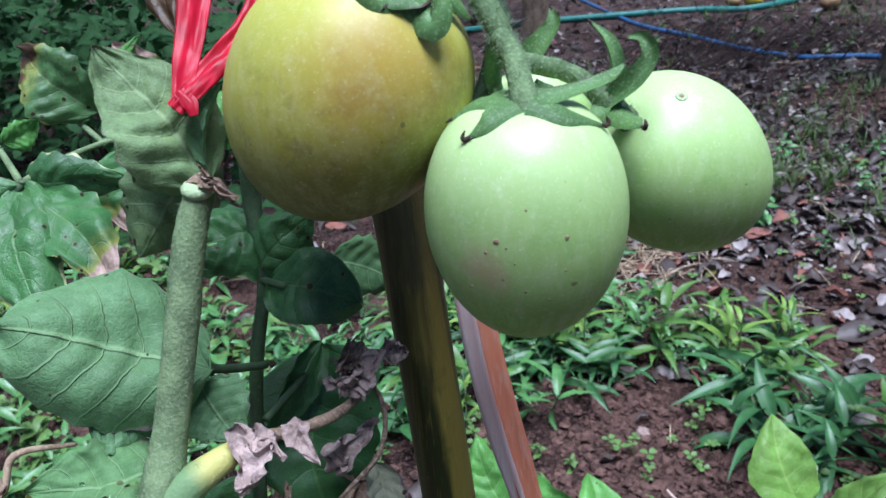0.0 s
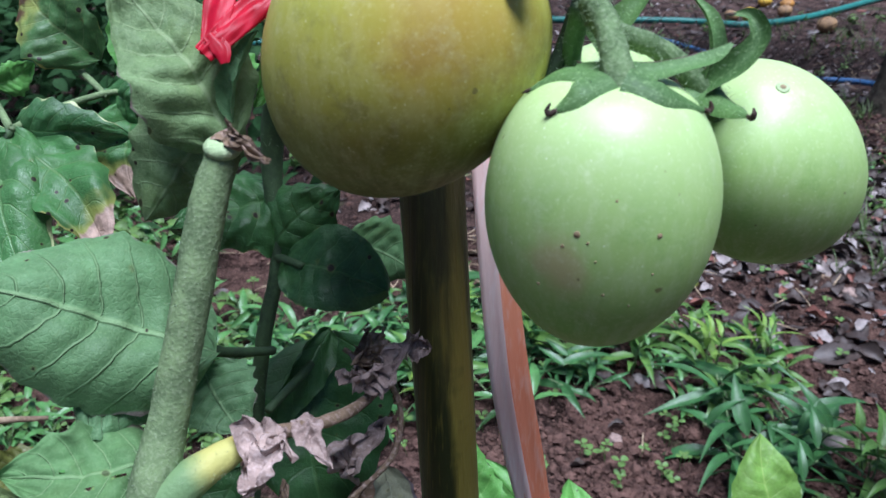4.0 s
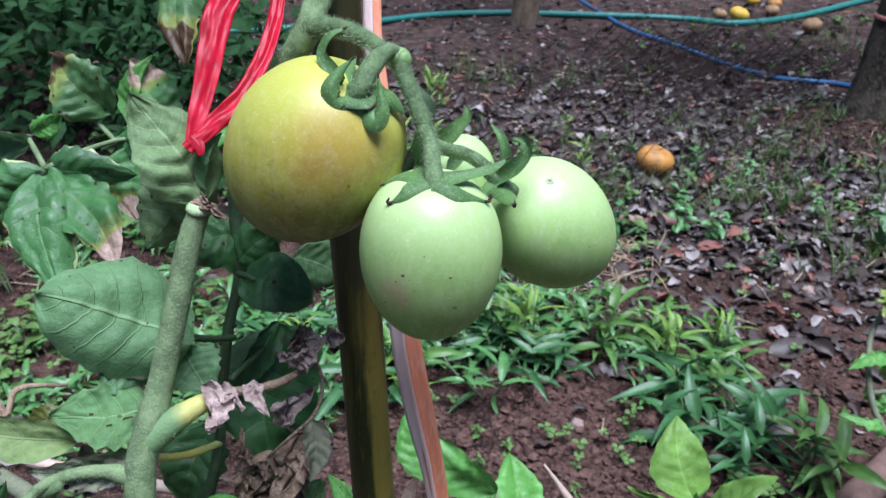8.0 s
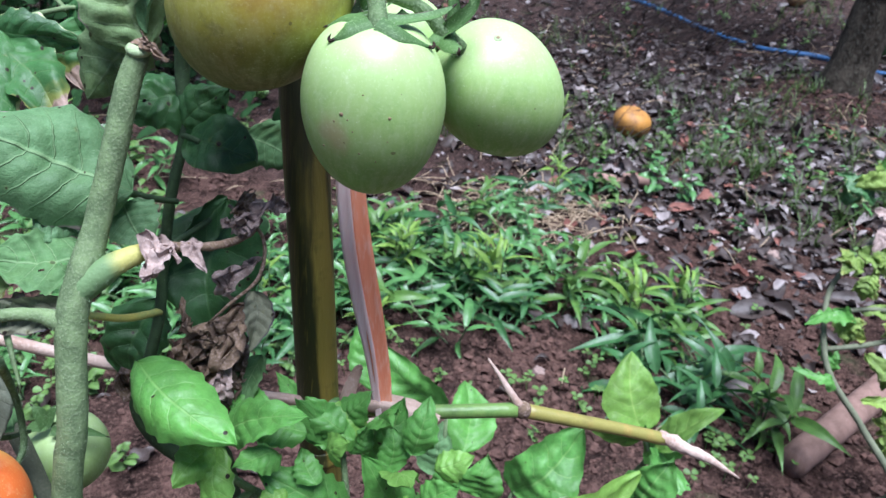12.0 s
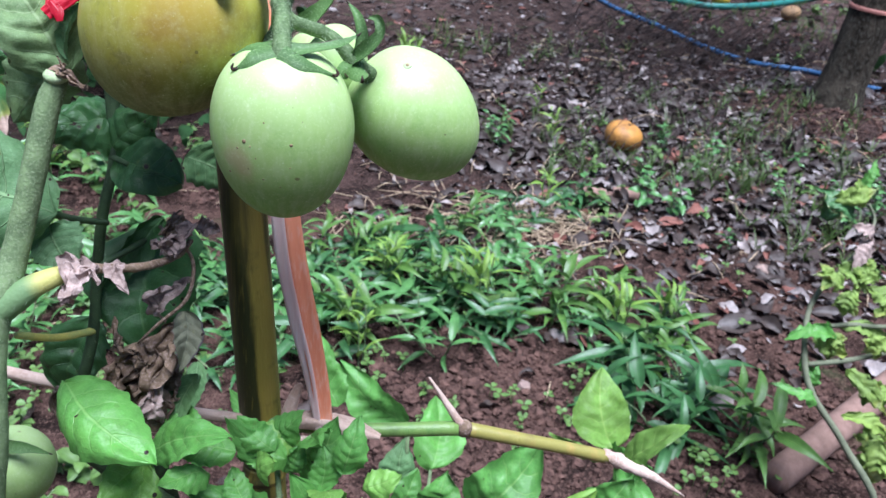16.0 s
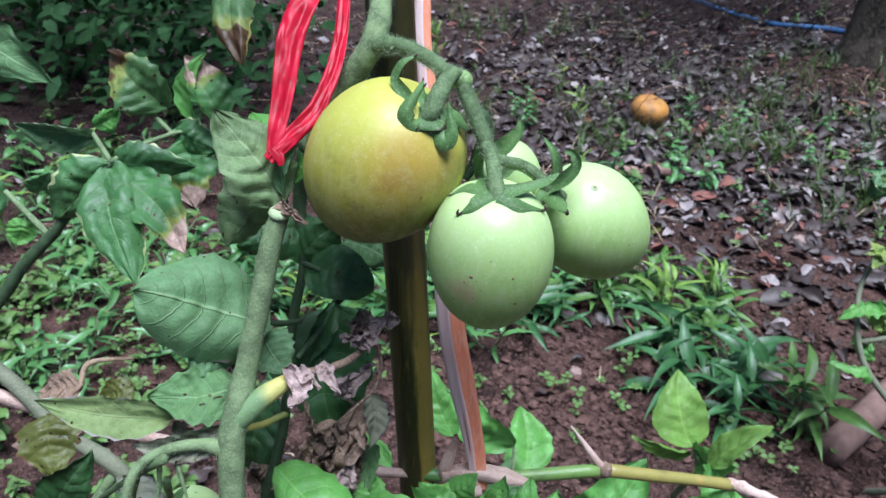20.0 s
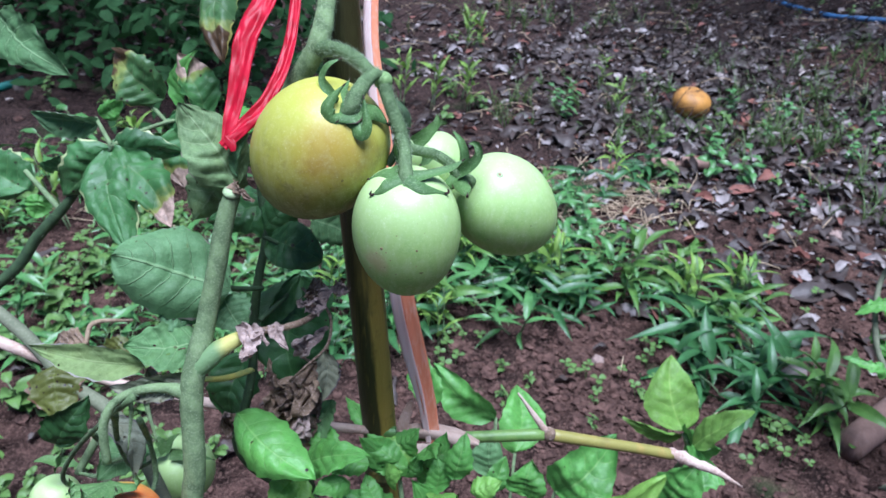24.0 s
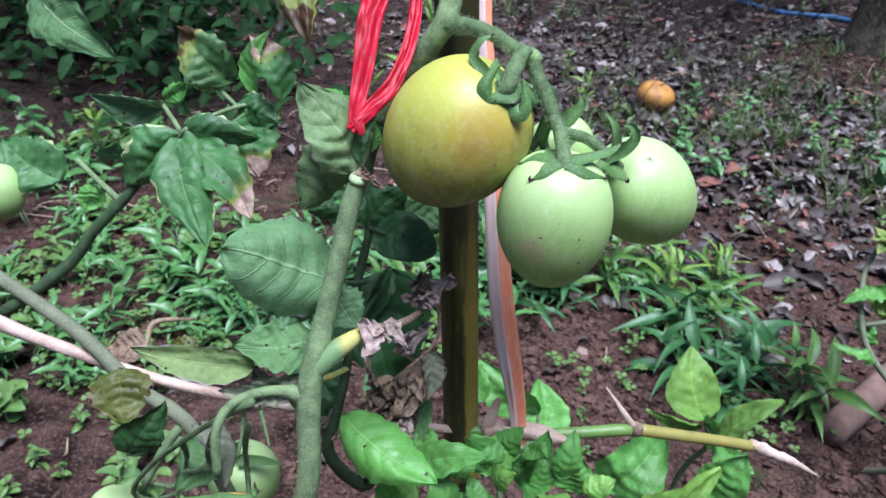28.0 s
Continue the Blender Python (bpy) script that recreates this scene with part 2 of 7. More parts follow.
def tomato_material(name, top, body, low, blush=None, side=(0, -1, 0), pale=(0.6, 0.7, 0.4), spot=(0.70, 1.2, 0.62)):
    """Smooth tomato skin: colour from stem end to blossom end with underside shade painted in, a ripening blush, pale
    flecks and dust.
    """
    n = Nodes(name)
    where = n.local()
    g = n.node("ShaderNodeTexCoord").outputs["Generated"]
    z = n.node("ShaderNodeSeparateXYZ", Vector=g).outputs[2]
    big, fine = n.noise(where, 55.0, 3.0), n.noise(where, 900.0, 3.0)
    zz = n.math("ADD", z, n.math("MULTIPLY", n.math("SUBTRACT", big, 0.5), 0.35))
    sep = n.node("ShaderNodeSeparateXYZ", Vector=where)
    turn = n.math("ARCTAN2", sep.outputs[1], sep.outputs[0])
    streak = n.noise(n.node("ShaderNodeCombineXYZ", X=n.math("MULTIPLY", turn, 2.2), Y=n.math("MULTIPLY", sep.outputs[2], 35.0)).outputs[0], 3.5, 5.0, 0.65)
    # low also paints the shade on the fruit's underside
    color = n.mix(n.ramp(zz, 0.1, 0.5), low, body)
    color = n.mix(n.ramp(streak, 0.40, 0.68, 0.0, 0.20), color, pale)
    color = n.mix(n.ramp(n.noise(where, 110.0, 5.0, 0.7), 0.46, 0.68, 0.0, 0.55), color, low)
    color = n.mix(n.ramp(zz, 0.55, 0.95), color, top)
    if blush:
        dot = n.tree.nodes.new("ShaderNodeVectorMath")
        dot.operation = "DOT_PRODUCT"
        norm = n.tree.nodes.new("ShaderNodeVectorMath")
        norm.operation = "NORMALIZE"
        n.put(norm.inputs[0], where)
        n.put(dot.inputs[0], norm.outputs[0])
        dot.inputs[1].default_value = Vector(side).normalized()
        m = n.math("ADD", dot.outputs["Value"], n.math("MULTIPLY", n.math("SUBTRACT", big, 0.5), 0.5))
        color = n.mix(n.ramp(m, spot[0], spot[1], 0.0, spot[2]), color, blush)
    flecks = n.ramp(n.voronoi(where, 520.0), 0.06, 0.14, 1.0, 0.0)
    keep = n.ramp(n.noise(where, 190.0, 2.0), 0.5, 0.62)
    color = n.mix(n.math("MULTIPLY", n.math("MULTIPLY", flecks, keep), 0.85), color, pale)
    color = n.mix(n.ramp(n.noise(where, 210.0, 6.0, 0.7), 0.5, 0.72, 0.0, 0.26), color, pale)
    color = n.mix(n.ramp(n.noise(where, 1300.0, 2.0), 0.55, 0.72, 0.0, 0.17), color, shade(pale, 1.2))
    color = n.mix(n.ramp(n.noise(where, 26.0, 3.0), 0.45, 0.7, 0.0, 0.15), color, low)
    marks = n.ramp(n.noise(where, 330.0, 1.0), 0.78, 0.8)
    color = n.mix(n.math("MULTIPLY", marks, 0.7), color, (0.12, 0.09, 0.03))
    n.bump(n.math("ADD", n.math("MULTIPLY", fine, 0.4), n.math("MULTIPLY", big, 2.0)), 0.18, 0.0003)
    n.bsdf.inputs["Subsurface Weight"].default_value = 0.12
    n.bsdf.inputs["Subsurface Radius"].default_value = (0.004, 0.004, 0.002)
    return n.set(color, n.ramp(n.noise(where, 120.0, 4.0), 0.3, 0.7, 0.42, 0.56), 0.6)


def bamboo_material(name, a, b, c, upper_tone=None):
    """Bamboo skin with lengthwise streaks and dirt; the grain runs along local z."""
    n = Nodes(name)
    where = n.local()
    long = n.node("ShaderNodeMapping", Vector=where, Scale=(1.0, 1.0, 0.035)).outputs[0]
    streak, fine = n.noise(long, 140.0, 3.0), n.noise(long, 900.0, 3.0)
    # light from the right painted in: ochre towards +x, dark towards -x
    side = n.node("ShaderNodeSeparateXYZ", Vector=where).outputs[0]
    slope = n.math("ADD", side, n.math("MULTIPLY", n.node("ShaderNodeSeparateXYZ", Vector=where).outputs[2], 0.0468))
    side_lit = n.math("ADD", streak, n.ramp(slope, -0.006, 0.009, -0.13, 0.14))
    color = n.mix(n.ramp(side_lit, 0.38, 0.64), a, b)
    color = n.mix(n.ramp(n.noise(where, 70.0, 5.0), 0.52, 0.72, 0.0, 0.6), color, c)
    color = n.mix(n.ramp(fine, 0.55, 0.8, 0.0, 0.4), color, shade(b, 1.5))
    # second tone towards the upper end, with an uneven boundary
    if upper_tone:
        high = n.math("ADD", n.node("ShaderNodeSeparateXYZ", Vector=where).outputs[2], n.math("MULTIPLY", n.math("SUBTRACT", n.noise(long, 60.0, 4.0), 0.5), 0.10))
        color = n.mix(n.ramp(high, 0.82, 0.92, 0.0, 0.9), color, n.mix(n.ramp(fine, 0.4, 0.7), upper_tone, shade(upper_tone, 2.2)))
    n.bump(n.math("ADD", fine, n.noise(where, 200.0, 3.0)), 0.4, 0.0006)
    return n.set(color, 0.42, 0.45)


M_SOIL = soil_material()
# turning and green skins: dark low is painted shade, pale green top painted sheen
M_TOM_RIPE = tomato_material("turning_tomato", (0.42, 0.43, 0.060), (0.36, 0.345, 0.042), (0.12, 0.115, 0.020), (0.50, 0.245, 0.028), (0.25, -0.90, 0.30), (0.6, 0.58, 0.3), (0.70, 1.15, 0.55))
M_TOM_GREEN = tomato_material("green_tomato", (0.42, 0.575, 0.225), (0.335, 0.500, 0.150), (0.195, 0.365, 0.075), None, (0, 0, 1), (0.62, 0.7, 0.45))
M_TOM_BRUISED = tomato_material("bruised_green_tomato", (0.42, 0.575, 0.225), (0.335, 0.500, 0.150), (0.195, 0.365, 0.075), (0.46, 0.36, 0.20), (-0.42, -0.88, -0.16), (0.62, 0.7, 0.45), (0.90, 1.06, 0.75))
M_TOM_RED = tomato_material("orange_red_tomato", (0.50, 0.36, 0.06), (0.48, 0.40, 0.07), (0.42, 0.38, 0.07), (0.62, 0.12, 0.02), (0.850, -0.262, 0.457), (0.7, 0.5, 0.25), (0.20, 0.80, 0.95))
M_STEM = plain_material("hairy_stem", (0.215, 0.300, 0.135), (0.105, 0.150, 0.070), 150.0, 0.85, 0.0007, 1100.0, 0.15, None, (0.33, 0.40, 0.235))
# darker green than the main stem, with the truss's shade painted in
M_TRUSS = plain_material("truss_stalk", (0.135, 0.205, 0.085), (0.065, 0.105, 0.043), 170.0, 0.8, 0.0008, 1100.0, 0.2, None, (0.26, 0.33, 0.19))
M_STEM_GREY = plain_material("greyish_stem", (0.20, 0.215, 0.135), (0.115, 0.13, 0.08), 60.0, 0.8, 0.0006, 700.0, 0.2, None, (0.30, 0.29, 0.21))
# darkened copy of the stem colour: shade painted in for stems behind the fruit
M_SHADED_STEM = plain_material("shaded_stem", (0.05, 0.09, 0.035), (0.025, 0.045, 0.02), 130.0, 0.7, 0.0005, 1200.0)
M_SEPAL = leaf_material("sepal", (0.078, 0.165, 0.048), (0.20, 0.30, 0.13), 0.0, 0.06, (0.06, 0.03, 0.025), 0.0, 0.6, 0.06, 0.0007, spec=0.3, ridge=0.05, mark=0.25, bloom=0.5)
M_COLLAR = plain_material("joint_collar", (0.24, 0.36, 0.13), (0.13, 0.22, 0.08), 200.0, 0.6, 0.0004, 1100.0)
M_CALYX = plain_material("calyx", (0.11, 0.22, 0.075), (0.06, 0.135, 0.048), 160.0, 0.65, 0.0005, 1300.0, 0.3, None, (0.2, 0.32, 0.15))
M_CUT = plain_material("cut_end", (0.45, 0.52, 0.30), (0.30, 0.40, 0.2), 250.0, 0.7, 0.0008, 1100.0)
M_YELLOW = plain_material("yellowed_petiole", (0.52, 0.46, 0.10), (0.30, 0.36, 0.11), 90.0, 0.6, 0.0004, 900.0)
M_DEAD = plain_material("dry_brown", (0.27, 0.19, 0.12), (0.11, 0.075, 0.05), 120.0, 0.85, 0.0012, 800.0, 0.15, None, (0.5, 0.38, 0.34))
M_DEAD_PALE = plain_material("dry_pinkish", (0.43, 0.33, 0.29), (0.24, 0.175, 0.15), 130.0, 0.85, 0.0012, 800.0, 0.15, None, (0.62, 0.5, 0.47))
M_TIP = plain_material("withered_tip", (0.06, 0.035, 0.025), (0.025, 0.015, 0.012), 300.0, 0.8, 0.0005)
M_HAIR = plain_material("stem_hair", (0.32, 0.40, 0.26), (0.22, 0.30, 0.17), 300.0, 0.6, 0.0001)
M_DARK = leaf_material("leaf_dark", (0.056, 0.160, 0.050), (0.178, 0.290, 0.113), 0.07, 0.10, (0.46, 0.52, 0.24), 6.0, 0.40, 0.16, 0.0020, spec=0.5)
# inner leaves: the leaf green with their shade painted into the colour
M_SHADED_LEAF = leaf_material("leaf_shaded", (0.038, 0.110, 0.031), (0.089, 0.170, 0.059), 0.04, 0.02, (0.25, 0.27, 0.10), rough=0.42, glow=0.12, spec=0.4, relief=0.0018)
M_UNDER = leaf_material("leaf_underside", (0.098, 0.200, 0.078), (0.21, 0.32, 0.155), 0.04, 0.05, (0.12, 0.09, 0.08), 6.0, 0.7, 0.15, 0.0010, spec=0.2, ridge=0.3, mark=0.8)
M_PALE = leaf_material("leaf_underside_pale", (0.108, 0.222, 0.092), (0.24, 0.365, 0.175), 0.022, 0.05, (0.30, 0.24, 0.22), 6.0, 0.65, 0.18, 0.0020, spec=0.4, ridge=0.35, mark=0.7)
M_FRESH = leaf_material("leaf_fresh", (0.171, 0.360, 0.068), (0.292, 0.470, 0.135), 0.01, 0.012, (0.32, 0.48, 0.2), rough=0.42, glow=0.28, relief=0.0013, spec=0.4)
M_RIM = leaf_material("leaf_dry_rim", (0.178, 0.250, 0.090), (0.279, 0.340, 0.153), 0.02, 0.13, (0.30, 0.28, 0.25), 6.0, 0.7, 0.15, 0.0015, spec=0.2, ridge=0.1)
M_GREEN = leaf_material("leaf_green", (0.108, 0.300, 0.059), (0.241, 0.420, 0.126), 0.02, 0.012, (0.28, 0.42, 0.18), rough=0.42, glow=0.24, relief=0.0015, spec=0.4)
M_BRIGHT = leaf_material("leaf_bright", (0.171, 0.330, 0.059), (0.343, 0.480, 0.135), 0.0, 0.03, (0.48, 0.60, 0.34), rough=0.42, glow=0.22, relief=0.0022)
M_SICK = leaf_material("leaf_patchy", (0.051, 0.155, 0.043), (0.127, 0.200, 0.072), 0.06, 0.04, (0.32, 0.34, 0.1), rough=0.5, glow=0.15, patch=0.33)
M_BROWNED = leaf_material("leaf_browned", (0.070, 0.165, 0.050), (0.178, 0.240, 0.099), 0.06, 0.05, (0.35, 0.33, 0.08), glow=0.15, patch=0.40, patch_color=(0.09, 0.05, 0.02))
M_YLEAF = leaf_material("leaf_yellow", (0.095, 0.110, 0.022), (0.140, 0.170, 0.045), 0.17, 0.12, glow=0.2)
M_GREYLEAF = leaf_material("leaf_wilted", (0.190, 0.205, 0.145), (0.280, 0.300, 0.220), 0.08, 0.15, (0.10, 0.08, 0.09), glow=0.05, rough=0.8, relief=0.003)
M_MOSAIC = leaf_material("leaf_mosaic", (0.241, 0.360, 0.081), (0.114, 0.210, 0.045), 0.0, 0.03, (0.4, 0.36, 0.2), glow=0.2, relief=0.004, patch=0.24, patch_color=(0.40, 0.48, 0.18))
M_WEED = leaf_material("weed_leaf", (0.089, 0.195, 0.038), (0.216, 0.340, 0.090), 0.0, 0.0, veins=0.0, rough=0.42, spec=0.5, glow=0.2, relief=0.001, islands=True)
M_WEED_DARK = leaf_material("weed_leaf_dark", (0.040, 0.125, 0.038), (0.114, 0.220, 0.077), 0.0, 0.0, veins=0.0, spec=0.5, rough=0.40, glow=0.15, relief=0.001, islands=True)
M_WEED_LIGHT = leaf_material("weed_leaf_light", (0.191, 0.330, 0.059), (0.318, 0.450, 0.117), 0.0, 0.0, veins=0.0, rough=0.45, glow=0.25, relief=0.001, islands=True)
M_WEED_BLUE = leaf_material("weed_leaf_blue", (0.080, 0.208, 0.060), (0.191, 0.330, 0.117), 0.0, 0.0, veins=0.0, rough=0.32, glow=0.15, relief=0.001, islands=True, spec=0.5)
M_CLOVER = leaf_material("clover_leaf", (0.110, 0.205, 0.050), (0.140, 0.270, 0.090), 0.0, 0.0, veins=4.0, rough=0.5, glow=0.2, relief=0.0006, islands=True)
M_GRASS = leaf_material("grass_blade", (0.076, 0.135, 0.032), (0.127, 0.190, 0.054), 0.0, 0.0, veins=0.0, rough=0.5, glow=0.2, relief=0.0004, islands=True)
M_TWIG = plain_material("dark_twig", (0.045, 0.032, 0.028), (0.018, 0.012, 0.011), 60.0, 0.85, 0.001, 500.0, 0.2, None, (0.11, 0.085, 0.075), True)
M_BUSH = leaf_material("bush_leaf", (0.020, 0.058, 0.019), (0.051, 0.090, 0.032), 0.0, 0.0, rough=0.7, glow=0.12, islands=True, spec=0.1)
M_LITTER = leaf_material("dry_leaf", (0.046, 0.033, 0.029), (0.120, 0.090, 0.082), 0.05, 0.1, (0.03, 0.02, 0.017), 8.0, 0.48, 0.03, 0.002, spec=0.5, islands=True)
M_LITTER_RED = leaf_material("dry_leaf_red", (0.200, 0.085, 0.068), (0.270, 0.140, 0.115), 0.03, 0.06, (0.07, 0.03, 0.025), 8.0, 0.7, 0.03, 0.002, spec=0.25, islands=True)
M_LITTER_GREY = leaf_material("dry_leaf_grey", (0.270, 0.235, 0.235), (0.380, 0.340, 0.340), 0.05, 0.08, (0.06, 0.05, 0.05), 8.0, 0.5, 0.03, 0.002, spec=0.5, islands=True)
M_CLOD = plain_material("soil_clod", (0.145, 0.082, 0.064), (0.040, 0.022, 0.018), 60.0, 0.92, 0.004, 420.0, 0.15, None, (0.19, 0.12, 0.095), True)
M_STRAW = plain_material("straw", (0.46, 0.36, 0.24), (0.20, 0.14, 0.09), 90.0, 0.8, 0.0006, 700.0, 0.2, None, None, True)
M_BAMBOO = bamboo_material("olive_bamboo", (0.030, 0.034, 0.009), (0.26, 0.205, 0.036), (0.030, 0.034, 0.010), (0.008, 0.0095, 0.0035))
M_CANE = bamboo_material("green_cane", (0.085, 0.19, 0.045), (0.15, 0.25, 0.06), (0.07, 0.12, 0.04))
M_CANE_Y = bamboo_material("yellow_cane", (0.34, 0.25, 0.07), (0.26, 0.235, 0.06), (0.16, 0.13, 0.045))
def thin_material(name, base, dark, light, through):
    """A dry, thin fibre strip that lets light through; the fibres run along local z."""
    mat = plain_material(name, base, dark, 40.0, 0.65, 0.0008, 700.0, 0.3, (1, 1, 0.06), light)
    n = mat.node_tree
    bsdf = next(q for q in n.nodes if q.bl_idname == "ShaderNodeBsdfPrincipled")
    out = next(q for q in n.nodes if q.bl_idname == "ShaderNodeOutputMaterial")
    glow = n.nodes.new("ShaderNodeBsdfTranslucent")
    n.links.new(bsdf.inputs["Base Color"].links[0].from_socket, glow.inputs["Color"])
    both = n.nodes.new("ShaderNodeMixShader")
    both.inputs[0].default_value = through
    n.links.new(bsdf.outputs[0], both.inputs[1])
    n.links.new(glow.outputs[0], both.inputs[2])
    n.links.new(both.outputs[0], out.inputs["Surface"])
    return mat


M_STRIP = thin_material("raffia_strip", (0.98, 0.46, 0.27), (0.90, 0.33, 0.17), (0.98, 0.66, 0.50), 0.30)
M_STRIP_PALE = thin_material("raffia_pale", (0.97, 0.82, 0.78), (0.93, 0.68, 0.62), (0.98, 0.90, 0.88), 0.30)
M_HUSK = plain_material("dry_husk", (0.60, 0.46, 0.38), (0.34, 0.23, 0.175), 60.0, 0.8, 0.001, 600.0, 0.2, None, (0.68, 0.55, 0.48))
M_WOOD = plain_material("weathered_wood", (0.32, 0.20, 0.16), (0.18, 0.11, 0.085), 30.0, 0.85, 0.003, 300.0, 0.2, (1, 1, 0.12), (0.36, 0.26, 0.22))
M_BARK = plain_material("bark", (0.085, 0.070, 0.052), (0.026, 0.021, 0.016), 22.0, 0.95, 0.016, 130.0, 0.1, (1, 1, 0.5), (0.15, 0.14, 0.11))
M_BARK_PALE = plain_material("pale_bark", (0.22, 0.165, 0.115), (0.11, 0.08, 0.055), 22.0, 0.95, 0.012, 130.0, 0.1, (1, 1, 0.5), (0.3, 0.25, 0.19))
M_BLUE = plain_material("blue_hose", (0.045, 0.13, 0.29), (0.03, 0.075, 0.16), 30.0, 0.4, 0.0005, 300.0)
M_TEAL = plain_material("green_hose", (0.04, 0.22, 0.18), (0.025, 0.13, 0.11), 30.0, 0.4, 0.0005, 300.0)
M_BAND = plain_material("band", (0.60, 0.28, 0.22), (0.4, 0.16, 0.13), 60.0, 0.6, 0.001)
M_ORANGE = plain_material("orange_peel", (0.50, 0.23, 0.04), (0.22, 0.10, 0.03), 22.0, 0.55, 0.002, 260.0, 0.4, None, (0.68, 0.38, 0.09))
M_YELLOW_FRUIT = plain_material("yellow_peel", (0.72, 0.47, 0.05), (0.5, 0.3, 0.04), 18.0, 0.55, 0.002, 260.0)
M_OLD_FRUIT = plain_material("old_peel", (0.36, 0.22, 0.10), (0.18, 0.11, 0.06), 18.0, 0.7, 0.003, 260.0)
M_STONE = plain_material("stone", (0.34, 0.25, 0.21), (0.2, 0.14, 0.12), 40.0, 0.8, 0.002, 300.0)
M_SCAR = plain_material("scar", (0.30, 0.24, 0.13), (0.16, 0.11, 0.06), 500.0, 0.8, 0.0003)


def ribbon_material():
    n = Nodes("red_plastic_ribbon")
    where = n.local()
    long = n.node("ShaderNodeMapping", Vector=where, Scale=(1, 1, 0.10)).outputs[0]
    crease = n.noise(long, 150.0, 2.0)
    color = n.mix(n.ramp(crease, 0.3, 0.7), (0.42, 0.004, 0.018), (0.70, 0.013, 0.046))
    color = n.mix(n.ramp(n.noise(long, 300.0, 2.0), 0.6, 0.85, 0.0, 0.3), color, (0.80, 0.08, 0.12))
    n.bump(n.math("ADD", crease, n.math("MULTIPLY", n.noise(n.node("ShaderNodeMapping", Vector=where, Scale=(1, 1, 0.25)).outputs[0], 190.0, 3.0), 0.5)), 0.6, 0.0007)
    n.set(color, 0.44, 0.40)
    thin = n.node("ShaderNodeBsdfTranslucent", Color=color)
    both = n.node("ShaderNodeMixShader", Fac=0.35)
    n.tree.links.new(n.bsdf.outputs[0], both.inputs[1])
    n.tree.links.new(thin.outputs[0], both.inputs[2])
    n.tree.links.new(both.outputs[0], n.out.inputs["Surface"])
    return n.mat


M_RIBBON = ribbon_material()

# ---- geometry helpers: each returns (verts, faces, uvs) ----
ORIGIN = {}


def unit(v):
    v = np.asarray(v, float)
    return v / max(np.linalg.norm(v), 1e-9)


def thing(name, at, label="", category="", group="", kind=""):
    ob = new(name)
    ob.empty_display_size = 0.01
    ob.location = at
    ORIGIN[ob] = np.array(at, float)
    return tagged(ob, label, category, group, kind)


def mesh_data(name, geo, material, at=(0, 0, 0), smooth=True):
    verts, faces, uvs = geo
    me = bpy.data.meshes.new(name)
    v = np.asarray(verts, float) - np.asarray(at, float)
    me.from_pydata(v.tolist(), [], [list(f) for f in faces])
    if uvs is not None:
        layer = me.uv_layers.new(name="UVMap")
        idx = np.empty(len(me.loops), int)
        me.loops.foreach_get("vertex_index", idx)
        layer.data.foreach_set("uv", np.asarray(uvs, np.float32)[idx].ravel())
    me.materials.append(material)
    if smooth:
        me.polygons.foreach_set("use_smooth", [True] * len(me.polygons))
    return me


def part(name, geo, material, parent, label="", smooth=True):
    """Links geometry given in world metres as one mesh under a thing or a part."""
    at = ORIGIN[parent]
    ob = new(name, mesh_data(name, geo, material, at, smooth))
    ob.parent = parent
    ORIGIN[ob] = at
    return tagged(ob, label)


def solo(name, geo, material, label, category, group="", kind="", smooth=True, at=None):
    """One thing that is a single mesh."""
    at = np.asarray(geo[0]).mean(0) if at is None else np.array(at, float)
    ob = new(name, mesh_data(name, geo, material, at, smooth))
    ob.location = at
    ORIGIN[ob] = at
    return tagged(ob, label, category, group, kind)


def join(geos):
    verts, faces, uvs, k = [], [], [], 0
    for v, f, t in geos:
        v = np.asarray(v)
        verts.append(v)
        uvs.append(np.zeros((len(v), 2)) if t is None else np.asarray(t))
        faces += [tuple(i + k for i in q) for q in f]
        k += len(v)
    return np.concatenate(verts), faces, np.concatenate(uvs)


def spline(points, sub=6):
    p = [np.asarray(q, float) for q in points]
    p = [2 * p[0] - p[1]] + p + [2 * p[-1] - p[-2]]
    out = []
    for i in range(1, len(p) - 2):
        for k in range(sub):
            t = k / sub
            a, b, c, d = p[i - 1:i + 3]
            out.append(0.5 * (2 * b + (c - a) * t + (2 * a - 5 * b + 4 * c - d) * t * t + (3 * b - a - 3 * c + d) * t ** 3))
    out.append(p[-2])
    return np.array(out)


